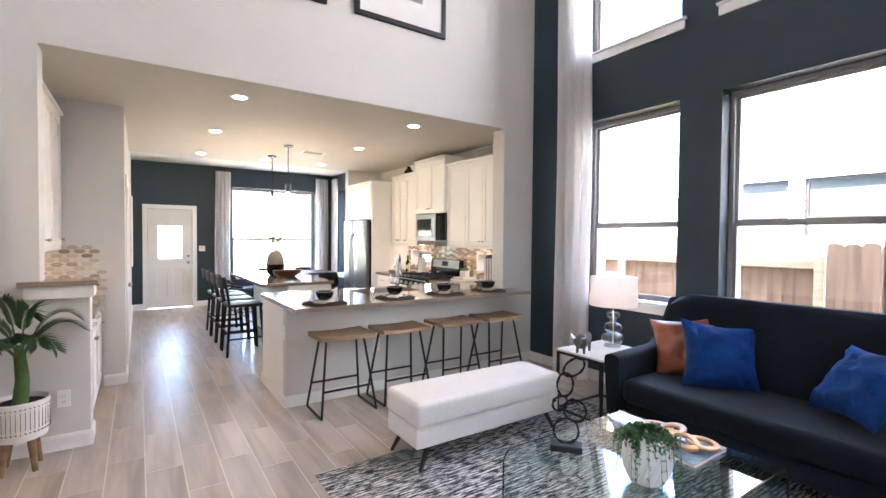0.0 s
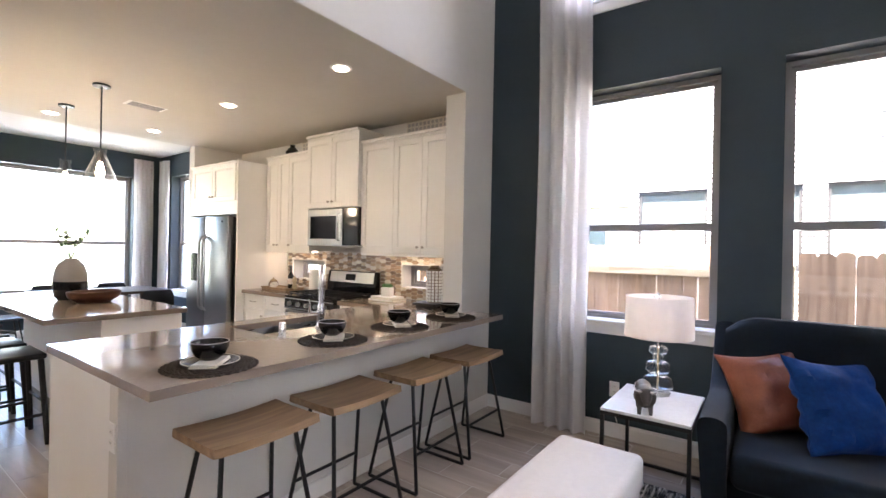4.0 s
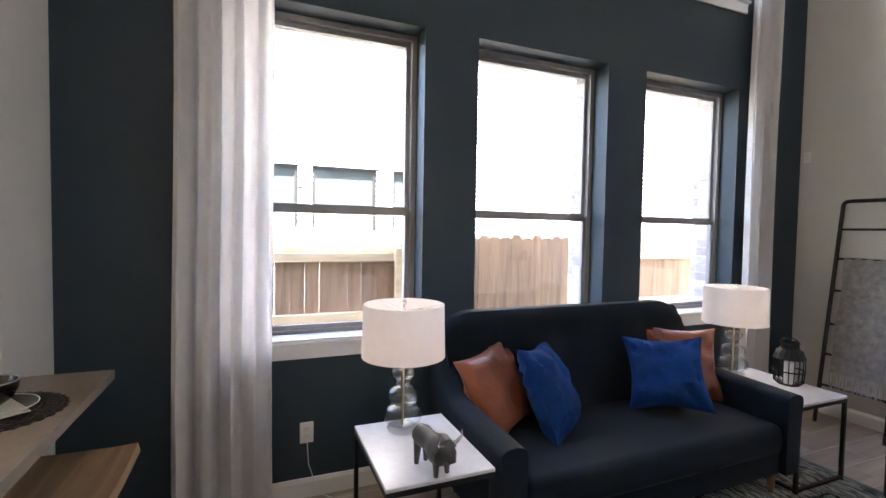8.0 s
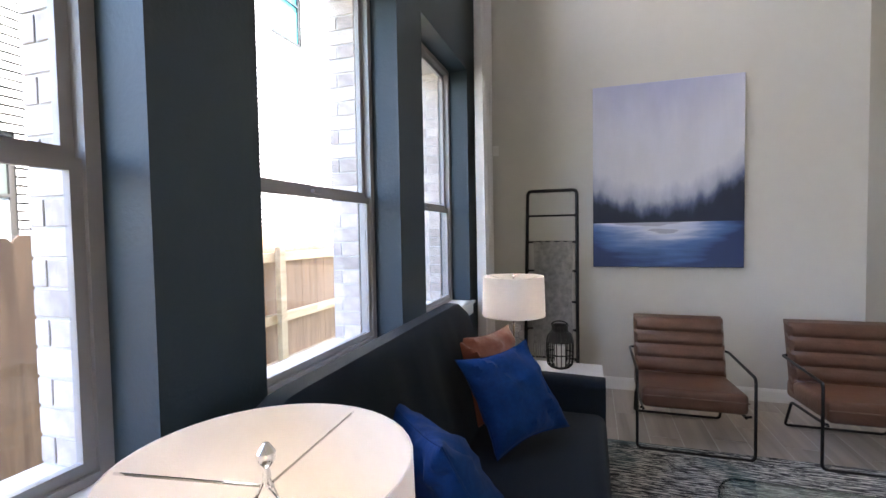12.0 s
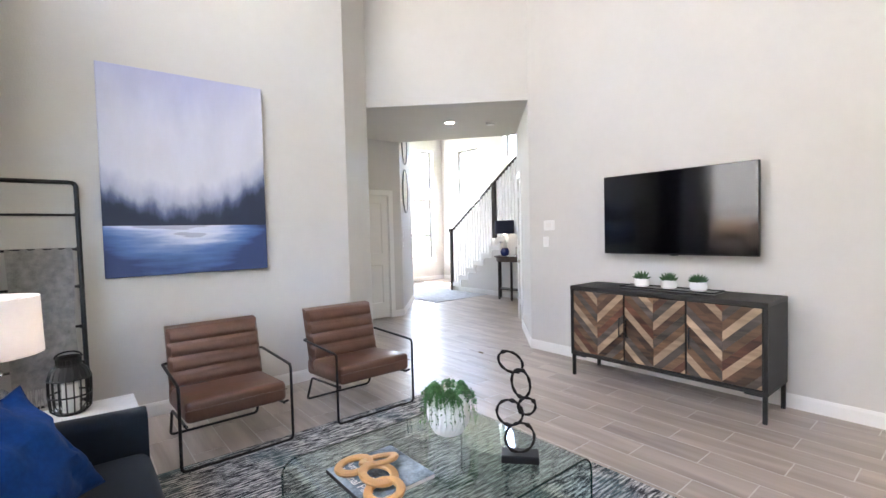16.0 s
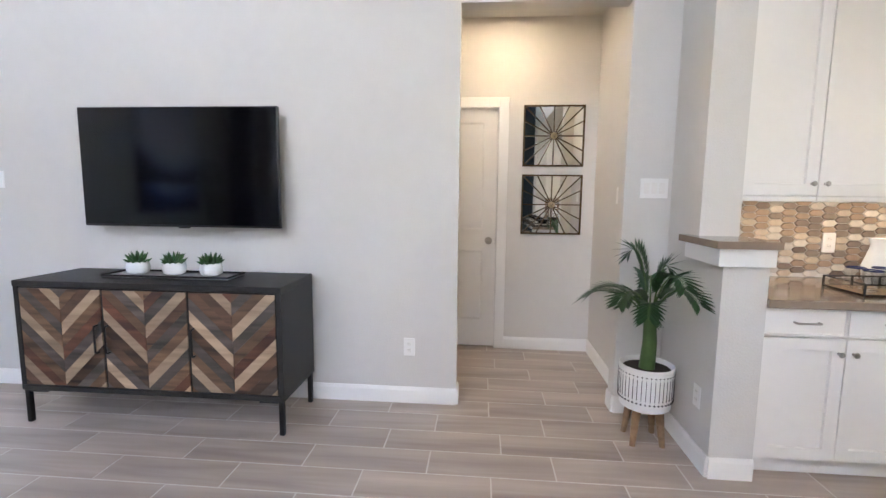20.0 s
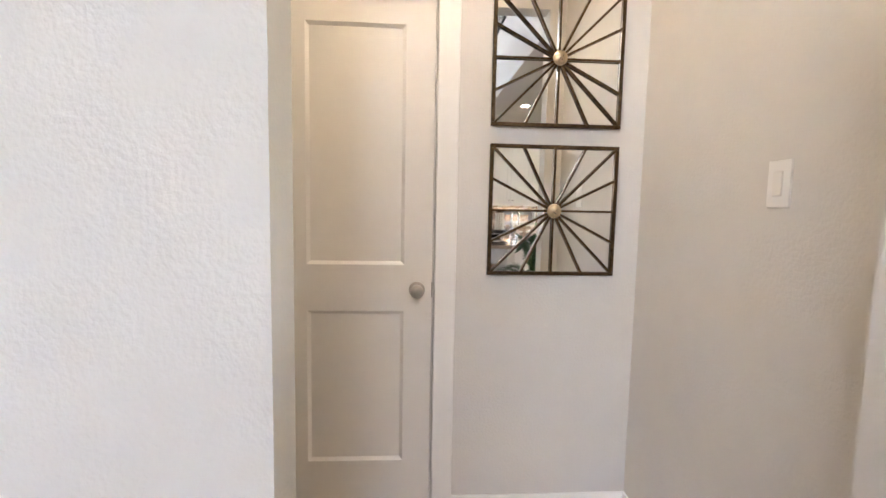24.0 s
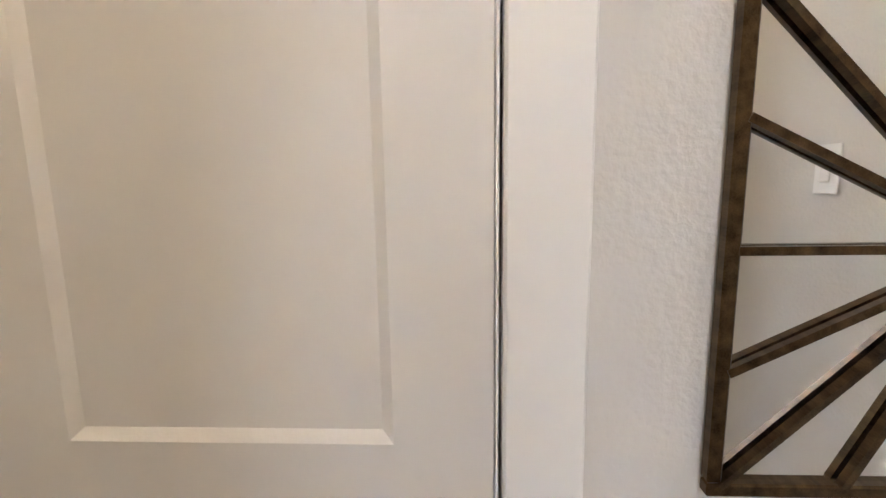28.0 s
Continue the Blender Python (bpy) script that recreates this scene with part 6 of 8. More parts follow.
SX0, SX1, SY0, SY1 = 2.31, 3.02, 5.375, 5.775
bm = bmesh.new()
for a in ((1.418, 3.953, 4.702, 5.0155), (1.418, SX0, 5.0155, 5.945), (SX1, 3.953, 5.0155, 5.945), (SX0, SX1, 5.0155, SY0), (SX0, SX1, SY1, 5.945), (3.953, 4.10, 4.702, 5.0155), (3.953, XE - 0.002, 5.2255, 6.388), (3.77, 3.953, 5.945, 6.388)):
    box(*a, 0.875, 0.915, bm=bm)
bmesh.ops.remove_doubles(bm, verts=bm.verts, dist=0.0005)
tagged(part("countertop", bm, M["quartz"]), "polished greige quartz countertop of the peninsula", "countertop")
tagged(part("countertop", box(3.77, XE - 0.002, 7.235, 8.126, 0.875, 0.915, 0.003), M["quartz"]), "greige quartz countertop between range and fridge", "countertop")


M["sinksteel"] = mat("satin_sink_steel", (0.20, 0.195, 0.185), 0.28, 1.0, var=0.12, scale=10, stretch=(1, 1, 6))


def sink():
    t = thing("sink", "undermounted double-bowl stainless sink", "sink", 0, 0, 0)
    for a, b in ((SX0 - 0.01, 2.66), (2.68, SX1 + 0.01)):
        bm = bmesh.new()
        top = [bm.verts.new((x, y, 0.874)) for x, y in ((a, SY0 - 0.01), (b, SY0 - 0.01), (b, SY1 + 0.01), (a, SY1 + 0.01))]
        low = [bm.verts.new((x, y, 0.70)) for x, y in ((a + 0.03, SY0 + 0.02), (b - 0.03, SY0 + 0.02), (b - 0.03, SY1 - 0.02), (a + 0.03, SY1 - 0.02))]
        for k in range(4):
            bm.faces.new((top[k], top[(k + 1) % 4], low[(k + 1) % 4], low[k]))
        bm.faces.new(low)
        bowl = part("bowl", bm, M["sinksteel"], t)
        part("drain", lathe([(0.04, 0.701), (0.04, 0.704), (0.02, 0.702)], 16, (a + b) / 2, 5.58), M["chrome"], bowl)
    part("divider", box(2.658, 2.682, SY0 - 0.01, SY1 + 0.01, 0.80, 0.868, 0.004), M["steel"], t)


sink()
t = thing("faucet", "chrome gooseneck pull-down faucet", "faucet", 2.69, 5.315, 0.915, -40)
part("base", lathe([(0.034, 0), (0.034, 0.01), (0.027, 0.018), (0.023, 0.05), (0.026, 0.09), (0.027, 0.12), (0.021, 0.15), (0.019, 0.16)], 20), M["chrome"], t, "", True)
part("spout", tube([(0, 0, 0.155), (0, 0, 0.30)] + [(0, 0.075 - 0.075 * math.cos(a), 0.32 + 0.085 * math.sin(a)) for a in [math.pi * k / 12 for k in range(13)]] + [(0, 0.15, 0.28), (0, 0.15, 0.26)], 0.0155, 12), M["chrome"], t, "", True)
part("spray_head", lathe([(0.015, 0.165), (0.022, 0.17), (0.023, 0.20), (0.018, 0.265)], 16, 0, 0.15), M["chrome"], t, "", True)
part("lever", tube([(-0.02, 0, 0.10), (-0.07, 0, 0.10), (-0.075, 0, 0.19)], [0.014, 0.011, 0.006], 8), M["chrome"], t, "", True)
t = thing("soap_dispenser", "short chrome air gap cap beside the sink", "sink fitting", 2.40, 5.32, 0.915)
part("cap", lathe([(0.022, 0), (0.022, 0.06), (0.019, 0.068), (0.001, 0.069)], 18), M["chrome"], t, "", True)
part("collar", lathe([(0.026, 0), (0.026, 0.005), (0.0225, 0.006)], 18), M["chrome"], t)

# range
t = thing("range", "stainless gas range with black grates", "stove", 0, 0, 0)
part("body", box(3.79, XE - 0.02, 6.405, 7.215, 0.05, 0.90), M["blackplastic"], t)
part("oven_door", box(3.745, 3.789, 6.41, 7.21, 0.24, 0.76, 0.006), M["steel"], t, "stainless oven door")
part("oven_window", box(3.742, 3.7445, 6.55, 7.07, 0.34, 0.62), M["blackgloss"], t)
part("oven_handle", tube(rounded([(3.745, 6.47, 0.735), (3.70, 6.47, 0.735), (3.70, 7.15, 0.735), (3.745, 7.15, 0.735)], 0.015, 3), 0.011, 8), M["steel"], t, "", True)
part("drawer", box(3.75, 3.789, 6.41, 7.21, 0.06, 0.23, 0.006), M["steel"], t)
part("control_panel", box(3.735, 3.789, 6.408, 7.212, 0.775, 0.895, 0.01, 2), M["blackgloss"], t, "black glass front with knobs")
for z in (0.778, 0.885):
    part("panel_trim", box(3.7318, 3.7345, 6.412, 7.208, z, z + 0.012), M["steel"], t, "thin stainless edging")
for k in range(5):
    kb = part("knob", lathe([(0.024, 0), (0.022, 0.03), (0.001, 0.031)], 14), M["steel"], t, "stainless control knob", True)
    kb.matrix_basis = pose(3.7345, 6.52 + k * 0.145, 0.835, 0, -90, 0)
part("cooktop", box(3.74, 4.32, 6.406, 7.214, 0.9005, 0.918, 0.004), M["blackgloss"], t)
for gy in (6.54, 6.81, 7.08):
    bm = bmesh.new()
    for d in (-0.11, 0.0, 0.11):
        box(3.79, 4.27, gy + d - 0.006, gy + d + 0.006, 0.944, 0.956, bm=bm)
    for x in (3.80, 3.92, 4.03, 4.14, 4.26):
        box(x - 0.006, x + 0.006, gy - 0.115, gy + 0.115, 0.93, 0.9435, bm=bm)
    for x in (3.80, 4.26):
        for d in (-0.1, 0.1):
            box(x - 0.006, x + 0.006, gy + d - 0.006, gy + d + 0.006, 0.9185, 0.9295, bm=bm)
    part("grate", bm, M["black"], t, "cast iron grate")
    for x in (3.90, 4.16):
        part("burner", lathe([(0.05, 0.9185), (0.045, 0.928), (0.03, 0.929)], 14, x, gy), M["black"], t)
bm = bmesh.new()
v = [bm.verts.new(p) for p in ((4.33, 6.41, 0.919), (4.33, 6.41, 1.02), (4.36, 6.41, 1.18), (4.40, 6.41, 1.18), (4.40, 6.41, 0.919), (4.33, 7.21, 0.919), (4.33, 7.21, 1.02), (4.36, 7.21, 1.18), (4.40, 7.21, 1.18), (4.40, 7.21, 0.919))]
for k in range(5):
    bm.faces.new((v[k], v[(k + 1) % 5], v[5 + (k + 1) % 5], v[5 + k]))
bm.faces.new(v[:5]), bm.faces.new(v[5:])
part("backguard", bm, M["blackgloss"], t, "sloped black backguard")
for kind, y0, y1, z0, z1, lift, look_of in (("fascia", 6.45, 7.17, 1.05, 1.172, 0.0, "steel"), ("display", 6.74, 6.90, 1.075, 1.145, 0.003, "blackgloss")):
    bm = bmesh.new()
    lo, hi = 4.33 + (z0 - 1.02) * 0.1875 - lift, 4.33 + (z1 - 1.02) * 0.1875 - lift
    near = [bm.verts.new(p) for p in ((lo - 0.005, y0, z0), (lo - 0.005, y1, z0), (hi - 0.005, y1, z1), (hi - 0.005, y0, z1))]
    far = [bm.verts.new(p) for p in ((lo - 0.002, y0, z0), (lo - 0.002, y1, z0), (hi - 0.002, y1, z1), (hi - 0.002, y0, z1))]
    bm.faces.new(near), bm.faces.new(far)
    for k in range(4):
        bm.faces.new((near[k], near[(k + 1) % 4], far[(k + 1) % 4], far[k]))
    bmesh.ops.recalc_face_normals(bm, faces=bm.faces)
    part(kind, bm, M[look_of], t)
for k, y in enumerate((6.62, 7.0)):
    tw = thing("dish_towel", "folded grey dish towel over the oven handle", "towel", 3.70, y, 0.746)
    part("cloth", box(-0.018, 0.014, -0.075, 0.075, -0.26, 0.003, 0.006, 2), M["cream"], tw, "", True)
    for z in (-0.22, -0.17, -0.12):
        part("stripe", box(-0.0195, -0.0183, -0.074, 0.074, z, z + 0.02), M["sash"], tw, "grey woven stripe")

# microwave
t = thing("microwave", "stainless over-the-range microwave with a dark window", "microwave", 0, 0, 0)
part("body", box(4.09, XE - 0.002, 6.405, 7.245, 1.465, 1.885), M["blackplastic"], t)
part("door", box(4.05, 4.089, 6.66, 7.243, 1.475, 1.875, 0.005), M["steel"], t, "stainless door")
part("window", box(4.047, 4.0495, 6.75, 7.19, 1.545, 1.80), M["blackgloss"], t)
part("control_strip", box(4.052, 4.089, 6.407, 6.655, 1.475, 1.875, 0.004), M["blackgloss"], t, "black control strip")
part("handle", tube(rounded([(4.05, 6.69, 1.53), (4.01, 6.69, 1.53), (4.01, 6.69, 1.82), (4.05, 6.69, 1.82)], 0.015, 3), 0.011, 8), M["steel"], t, "", True)
part("vent_grille", box(4.055, 4.089, 6.407, 7.243, 1.8755, 1.884), M["blackplastic"], t)
part("bottom_lip", box(4.05, 4.089, 6.407, 7.243, 1.4655, 1.4745), M["steel"], t)

# fridge
t = thing("fridge", "stainless side-by-side fridge with a black cabinet", "fridge", 0, 0, 0)
part("cabinet_box", box(3.70, XE - 0.03, 8.20, 9.22, 0.02, 1.80), M["blackplastic"], t, "black fridge cabinet")
part("door", box(3.625, 3.695, 8.203, 8.735, 0.06, 1.815, 0.014, 3), M["darksteel"], t, "right-hand stainless door", True)
part("door", box(3.625, 3.695, 8.742, 9.217, 0.06, 1.815, 0.014, 3), M["darksteel"], t, "left-hand stainless door with a dispenser", True)
for y in (8.70, 8.78):
    part("handle", tube(rounded([(3.625, y, 0.62), (3.57, y, 0.66), (3.565, y, 1.10), (3.57, y, 1.52), (3.625, y, 1.56)], 0.05, 4), 0.013, 10), M["steel"], t, "curved steel handle", True)
part("dispenser", box(3.6225, 3.6245, 8.88, 9.10, 0.98, 1.34), M["blackgloss"], t, "black ice dispenser")
part("badge", lathe([(0.016, 0), (0.016, 0.003)], 14), M["chrome"], t).matrix_basis = pose(3.6245, 8.33, 1.74, 0, -90, 0)
part("foot_grille", box(3.68, 3.70, 8.21, 9.21, 0.0, 0.055), M["blackplastic"], t)


# island
t = thing("island", "white kitchen island with a quartz top and seating overhang", "kitchen island", 0, 0, 0)
part("countertop", box(1.62, 2.57, 6.90, 9.12, 0.875, 0.915, 0.004), M["quartz"], t, "polished greige quartz top")
part("body", box(1.97, 2.53, 6.94, 9.08, 0.10, 0.8745), M["cab"], t)
part("plinth", box(2.0, 2.47, 6.97, 9.05, 0.0, 0.099), M["trim"], t)
part("skirting", box(1.955, 2.545, 6.925, 6.9395, 0.0, 0.10, 0.003), M["trim"], t)
for k in range(4):
    d = shaker(t, "door", 6.96 + k * 0.53, 7.47 + k * 0.53, 0.12, 0.86, 0.0, way=-1)
    d.matrix_basis = pose(2.5305, 0, 0, 0, 0, 90)


def counter_chair(x, y):
    t = thing("counter_chair", "black wooden counter chair with a curved back", "chair", x, y, 0, 0, group="counter chairs at the island")
    part("seat", box(-0.21, 0.21, -0.21, 0.21, 0.615, 0.655, 0.014, 3), M["black"], t, "", True)
    for sx in (-1, 1):
        for sy in (-1, 1):
            top = (sx * 0.18, sy * 0.18, 0.615)
            part("leg", tube([top, (sx * 0.22, sy * 0.215, 0.0)], [0.019, 0.016], 8), M["black"], t, "", True)
    for s in (-1, 1):
        part("back_post", tube([(-0.185, s * 0.185, 0.63), (-0.215, s * 0.19, 0.82), (-0.25, s * 0.185, 1.0)], 0.016, 8), M["black"], t, "", True)
        part("stretcher", tube([(-0.205, s * 0.205, 0.22), (0.205, s * 0.205, 0.22)], 0.011, 6), M["black"], t)
        part("stretcher", tube([(s * 0.205, -0.2, 0.30), (s * 0.205, 0.2, 0.30)], 0.011, 6), M["black"], t)
        part("arm_curve", tube([(-0.20, s * 0.19, 0.86), (-0.05, s * 0.20, 0.84), (0.04, s * 0.19, 0.82)], 0.012, 6), M["black"], t, "", True)
    bm = bmesh.new()
    rows = []
    for k in range(9):
        a = (k / 8 - 0.5)
        y, xx = a * 0.40, -0.245 - 0.045 * (1 - (2 * a) ** 2)
        rows.append([bm.verts.new(p) for p in ((xx - 0.01, y, 0.86), (xx + 0.012, y, 0.86), (xx - 0.006, y, 1.0), (xx - 0.028, y, 1.0))])
    for a, b in zip(rows, rows[1:]):
        for k in range(4):
            bm.faces.new((a[k], a[(k + 1) % 4], b[(k + 1) % 4], b[k]))
    bm.faces.new(rows[0]), bm.faces.new(rows[-1])
    part("backrest", bm, M["black"], t, "", True)
    return t


C0 = counter_chair(1.48, 7.28)
for y in (7.80, 8.32, 8.84):
    copy_thing(C0, pose(1.48, y, 0, 0, 0, 0))


def bar_stool(x):
    t = thing("bar_stool", "backless stool with a saddle wood seat and black legs", "stool", x, 4.735, 0, group="stools at the peninsula")
    bm = bmesh.new()
    n, rows = 14, []
    for i in range(n + 1):
        u = i / n * 2 - 1
        z = 0.630 + 0.011 * abs(u) ** 1.8
        th = 0.038
        rows.append([bm.verts.new((u * 0.245, y, z + dz)) for y, dz in ((-0.175, 0.004), (-0.168, th), (-0.09, th - 0.004), (0.09, th - 0.004), (0.168, th), (0.175, 0.004), (0.16, 0), (-0.16, 0))])
    for a, b in zip(rows, rows[1:]):
        for k in range(8):
            bm.faces.new((a[k], a[(k + 1) % 8], b[(k + 1) % 8], b[k]))
    bm.faces.new(rows[0]), bm.faces.new(rows[-1])
    part("seat", bm, M["stoolwood"], t, "saddle-shaped honey wood seat", True)
    for s in (-1, 1):
        for f in (-1, 1):
            part("leg", tube([(s * 0.17, f * 0.085, 0.636), (s * 0.245, f * 0.192, 0.012)], 0.0105, 6), M["black"], t, "", True)
        part("floor_bar", tube([(s * 0.245, -0.192, 0.011), (s * 0.245, 0.192, 0.011)], 0.0105, 6), M["black"], t)
    for f in (-1, 1):
        part("footrest", tube([(-0.22, f * 0.154, 0.22), (0.22, f * 0.154, 0.22)], 0.0095, 6), M["black"], t)
    return t


S0 = bar_stool(1.835)
for x in (2.41, 3.03, 3.61):
    copy_thing(S0, pose(x, 4.735, 0, 0, 0, 0))

M["mat"] = mat("woven_brown_fibre", (0.036, 0.025, 0.019), 0.9, var=0.5, scale=60, bump=1.0, bscale=120)
M["stoneware"] = mat("matt_black_stoneware", (0.004, 0.004, 0.0045), 0.22, var=0.2, scale=20)


def place_setting(x, y, seed):
    r = random.Random(seed)
    m = thing("placemat", "round dark woven placemat on the counter", "placemat", x, y, 0.9155, r.uniform(0, 60), group="placemats")
    part("weave", lathe([(0.001, 0), (0.185, 0), (0.185, 0.006), (0.001, 0.006)], 40, cap=False), M["mat"], m)
    for rr in (0.118, 0.133, 0.148, 0.163, 0.178):
        n = int(rr * 420)
        part("coil", tube([(rr * math.cos(2 * math.pi * k / n), rr * math.sin(2 * math.pi * k / n), 0.006 + 0.002 * (k % 2)) for k in range(n)], [0.0055 + 0.0022 * (k % 2) for k in range(n)], 4, True), M["mat"], m)
    part("scalloped_rim", tube([((0.19 + 0.006 * math.cos(k * math.pi / 2)) * math.cos(2 * math.pi * k / 128), (0.19 + 0.006 * math.cos(k * math.pi / 2)) * math.sin(2 * math.pi * k / 128), 0.004) for k in range(128)], 0.0045, 4, True), M["mat"], m)
    p = thing("plate", "black plate with a pale rim", "plate", x, y, 0.9246, 0, group="plates")
    part("dish", lathe([(0.001, 0.002), (0.075, 0.0), (0.11, 0.012), (0.118, 0.018), (0.108, 0.018), (0.074, 0.006), (0.001, 0.006)], 36, cap=False), M["stoneware"], p, "", True)
    part("rim", tube([(0.118 * math.cos(2 * math.pi * k / 36), 0.118 * math.sin(2 * math.pi * k / 36), 0.018) for k in range(36)], 0.0022, 5, True), M["cream"], p)
    n = thing("napkin", "folded cream napkin on the plate", "napkin", x - 0.01, y - 0.02, 0.9325, 35 + r.uniform(-15, 15), group="napkins")
    bm = bmesh.new()
    box(-0.10, 0.10, -0.055, 0.055, 0.0, 0.006, 0.002, bm=bm)
    box(-0.085, 0.10, -0.05, 0.05, 0.0065, 0.013, 0.002, bm=bm)
    part("cloth", bm, M["cream"], n)
    part("hem", box(-0.085, -0.078, -0.05, 0.05, 0.0132, 0.0142), M["cream"], n)
    b = thing("bowl", "matt black stoneware bowl on the napkin", "bowl", x, y + 0.01, 0.946, 0, group="bowls")
    part("bowl_body", lathe([(0.001, 0.0), (0.035, 0.0), (0.062, 0.02), (0.077, 0.05), (0.081, 0.078), (0.076, 0.078), (0.07, 0.05), (0.05, 0.02), (0.001, 0.012)], 32, cap=False), M["stoneware"], b, "", True)
    part("rim", tube([(0.0785 * math.cos(2 * math.pi * k / 32), 0.0785 * math.sin(2 * math.pi * k / 32), 0.0785) for k in range(32)], 0.0025, 5, True), M["sash"], b)


for k, (x, y) in enumerate(((1.735, 4.885), (2.46, 4.92), (3.06, 4.935), (3.66, 4.93))):
    place_setting(x, y, k)

# things on the counters
t = thing("wood_board", "dark wooden serving board on short feet", "board", 4.10, 5.43, 0.916)
part("plank", box(-0.16, 0.16, -0.13, 0.13, 0.02, 0.045, 0.006), M["ash"], t)
for s in (-1, 1):
    part("foot", box(s * 0.12 - 0.02, s * 0.12 + 0.02, -0.1, 0.1, 0.0, 0.0195), M["black"], t)
# brown core puts the shade between the tower's white slats into colour
M["gapshade"] = mat("brown_gap_shade", (0.16, 0.11, 0.075), 0.8, var=0.2, scale=20)
t = thing("woven_tower", "tall white openwork ceramic candle tower", "lantern", 4.08, 5.41, 0.9615)
t.scale = (1.25, 1.25, 1.0)
part("core", lathe([(0.05, 0.0), (0.055, 0.002), (0.055, 0.30), (0.045, 0.31)], 24), M["gapshade"], t, "inner cylinder coloured brown as shade in the gaps", True)
for j in range(10):
    for k in range(14):
        a = 2 * math.pi * (k + 0.0) / 14
        part("slat", box(0.0555, 0.063, -0.0098, 0.0098, 0.008 + j * 0.029, 0.032 + j * 0.029, 0.002), M["trim"], t).matrix_basis = pose(0, 0, 0, 0, 0, math.degrees(a))
part("cap", lathe([(0.04, 0.3105), (0.045, 0.32), (0.03, 0.335), (0.032, 0.34)], 18), M["bronze"], t, "", True)
t = thing("book", "pale hardback book lying flat", "book", 4.17, 6.08, 0.916, 8, group="books")
part("cover", box(-0.12, 0.12, -0.155, 0.155, 0, 0.022, 0.002), M["cream"], t)
part("pages", box(-0.1215, -0.1202, -0.15, 0.15, 0.003, 0.019), M["trim"], t)
t = thing("book", "white book on top of the pale one", "book", 4.18, 6.09, 0.9385, -5, group="books")
part("cover", box(-0.105, 0.105, -0.14, 0.14, 0, 0.02, 0.002), M["trim"], t)
part("pages", box(-0.1065, -0.1052, -0.135, 0.135, 0.003, 0.017), M["cream"], t)
t = thing("herb_pot", "square white pot with a small green plant", "plant", 4.19, 6.10, 0.959, 15)
part("pot", box(-0.05, 0.05, -0.05, 0.05, 0, 0.09, 0.006, 2), M["trim"], t, "", True)
lv = bmesh.new()
r = random.Random(4)
for k in range(120):
    leaf(lv, Vector((r.uniform(-0.04, 0.04), r.uniform(-0.04, 0.04), 0.088)), Vector((r.uniform(-1, 1), r.uniform(-1, 1), 1.1)), Vector((0, 0, 1)), 0.045, 0.008)
part("foliage", lv, M["leaf"], t)
t = thing("paper_towel", "upright white paper towel roll", "paper roll", 4.22, 7.32, 0.916)
part("roll", lathe([(0.02, 0.012), (0.058, 0.012), (0.058, 0.27), (0.02, 0.27)], 24), M["trim"], t, "", True)
part("stand", lathe([(0.07, 0), (0.07, 0.01), (0.008, 0.0115), (0.008, 0.30), (0.001, 0.302)], 18), M["steel"], t, "", True)
t = thing("serving_tray", "dark wooden tray beside the wall", "tray", 4.12, 7.80, 0.916)
part("tray_plate", box(-0.13, 0.13, -0.25, 0.25, 0.0, 0.018, 0.006), M["stoolwood"], t)
part("rim", tube([(-0.13, -0.25, 0.024), (0.13, -0.25, 0.024), (0.13, 0.25, 0.024), (-0.13, 0.25, 0.024)], 0.008, 6, True), M["stoolwood"], t)
t = thing("bottle", "dark glass oil bottle", "bottle", 4.17, 7.70, 0.935)
part("glass_body", lathe([(0.034, 0), (0.036, 0.01), (0.036, 0.15), (0.014, 0.20), (0.013, 0.26), (0.016, 0.262), (0.015, 0.275)], 20), M["blackgloss"], t, "", True)
part("label_band", lathe([(0.0365, 0.05), (0.0365, 0.12)], 20, cap=False), M["cream"], t)
t = thing("pepper_mill", "small copper pepper mill", "mill", 4.12, 7.56, 0.935)
part("mill_body", lathe([(0.03, 0), (0.032, 0.02), (0.02, 0.07), (0.028, 0.11), (0.022, 0.14), (0.01, 0.15)], 18), M["boss"], t, "", True)
part("mill_knob", lathe([(0.008, 0.15), (0.011, 0.16), (0.001, 0.17)], 10), M["boss"], t, "", True)
t = thing("glass_jar", "round glass jar with copper ornaments", "jar", 4.08, 7.93, 0.935)
part("jar_body", lathe([(0.03, 0), (0.055, 0.02), (0.06, 0.05), (0.045, 0.08), (0.04, 0.085)], 20), M["solidglass"], t, "", True)
part("lid", lathe([(0.045, 0.0855), (0.03, 0.10), (0.008, 0.105), (0.010, 0.12), (0.001, 0.125)], 16), M["boss"], t, "", True)


# decor above the cabinets
def lattice_box(y0, y1, z, label):
    t = thing("lattice_box", label, "decor box", 4.30, 0, z)
    part("inner_box", box(-0.05, 0.08, y0 + 0.005, y1 - 0.005, 0.002, 0.145), M["sash"], t)
    n = int((y1 - y0) / 0.05)
    for k in range(n):
        for j in range(3):
            c = y0 + (k + 0.5) * (y1 - y0) / n
            part("ring", tube([(-0.055, c + 0.027 * math.cos(2 * math.pi * q / 10), 0.025 + j * 0.05 + 0.027 * math.sin(2 * math.pi * q / 10)) for q in range(10)], 0.0045, 4, True), M["cream"], t)
    for a in ((0.0, 0.008), (0.148, 0.156)):
        part("rail", box(-0.062, 0.085, y0, y1, *a), M["cream"], t)


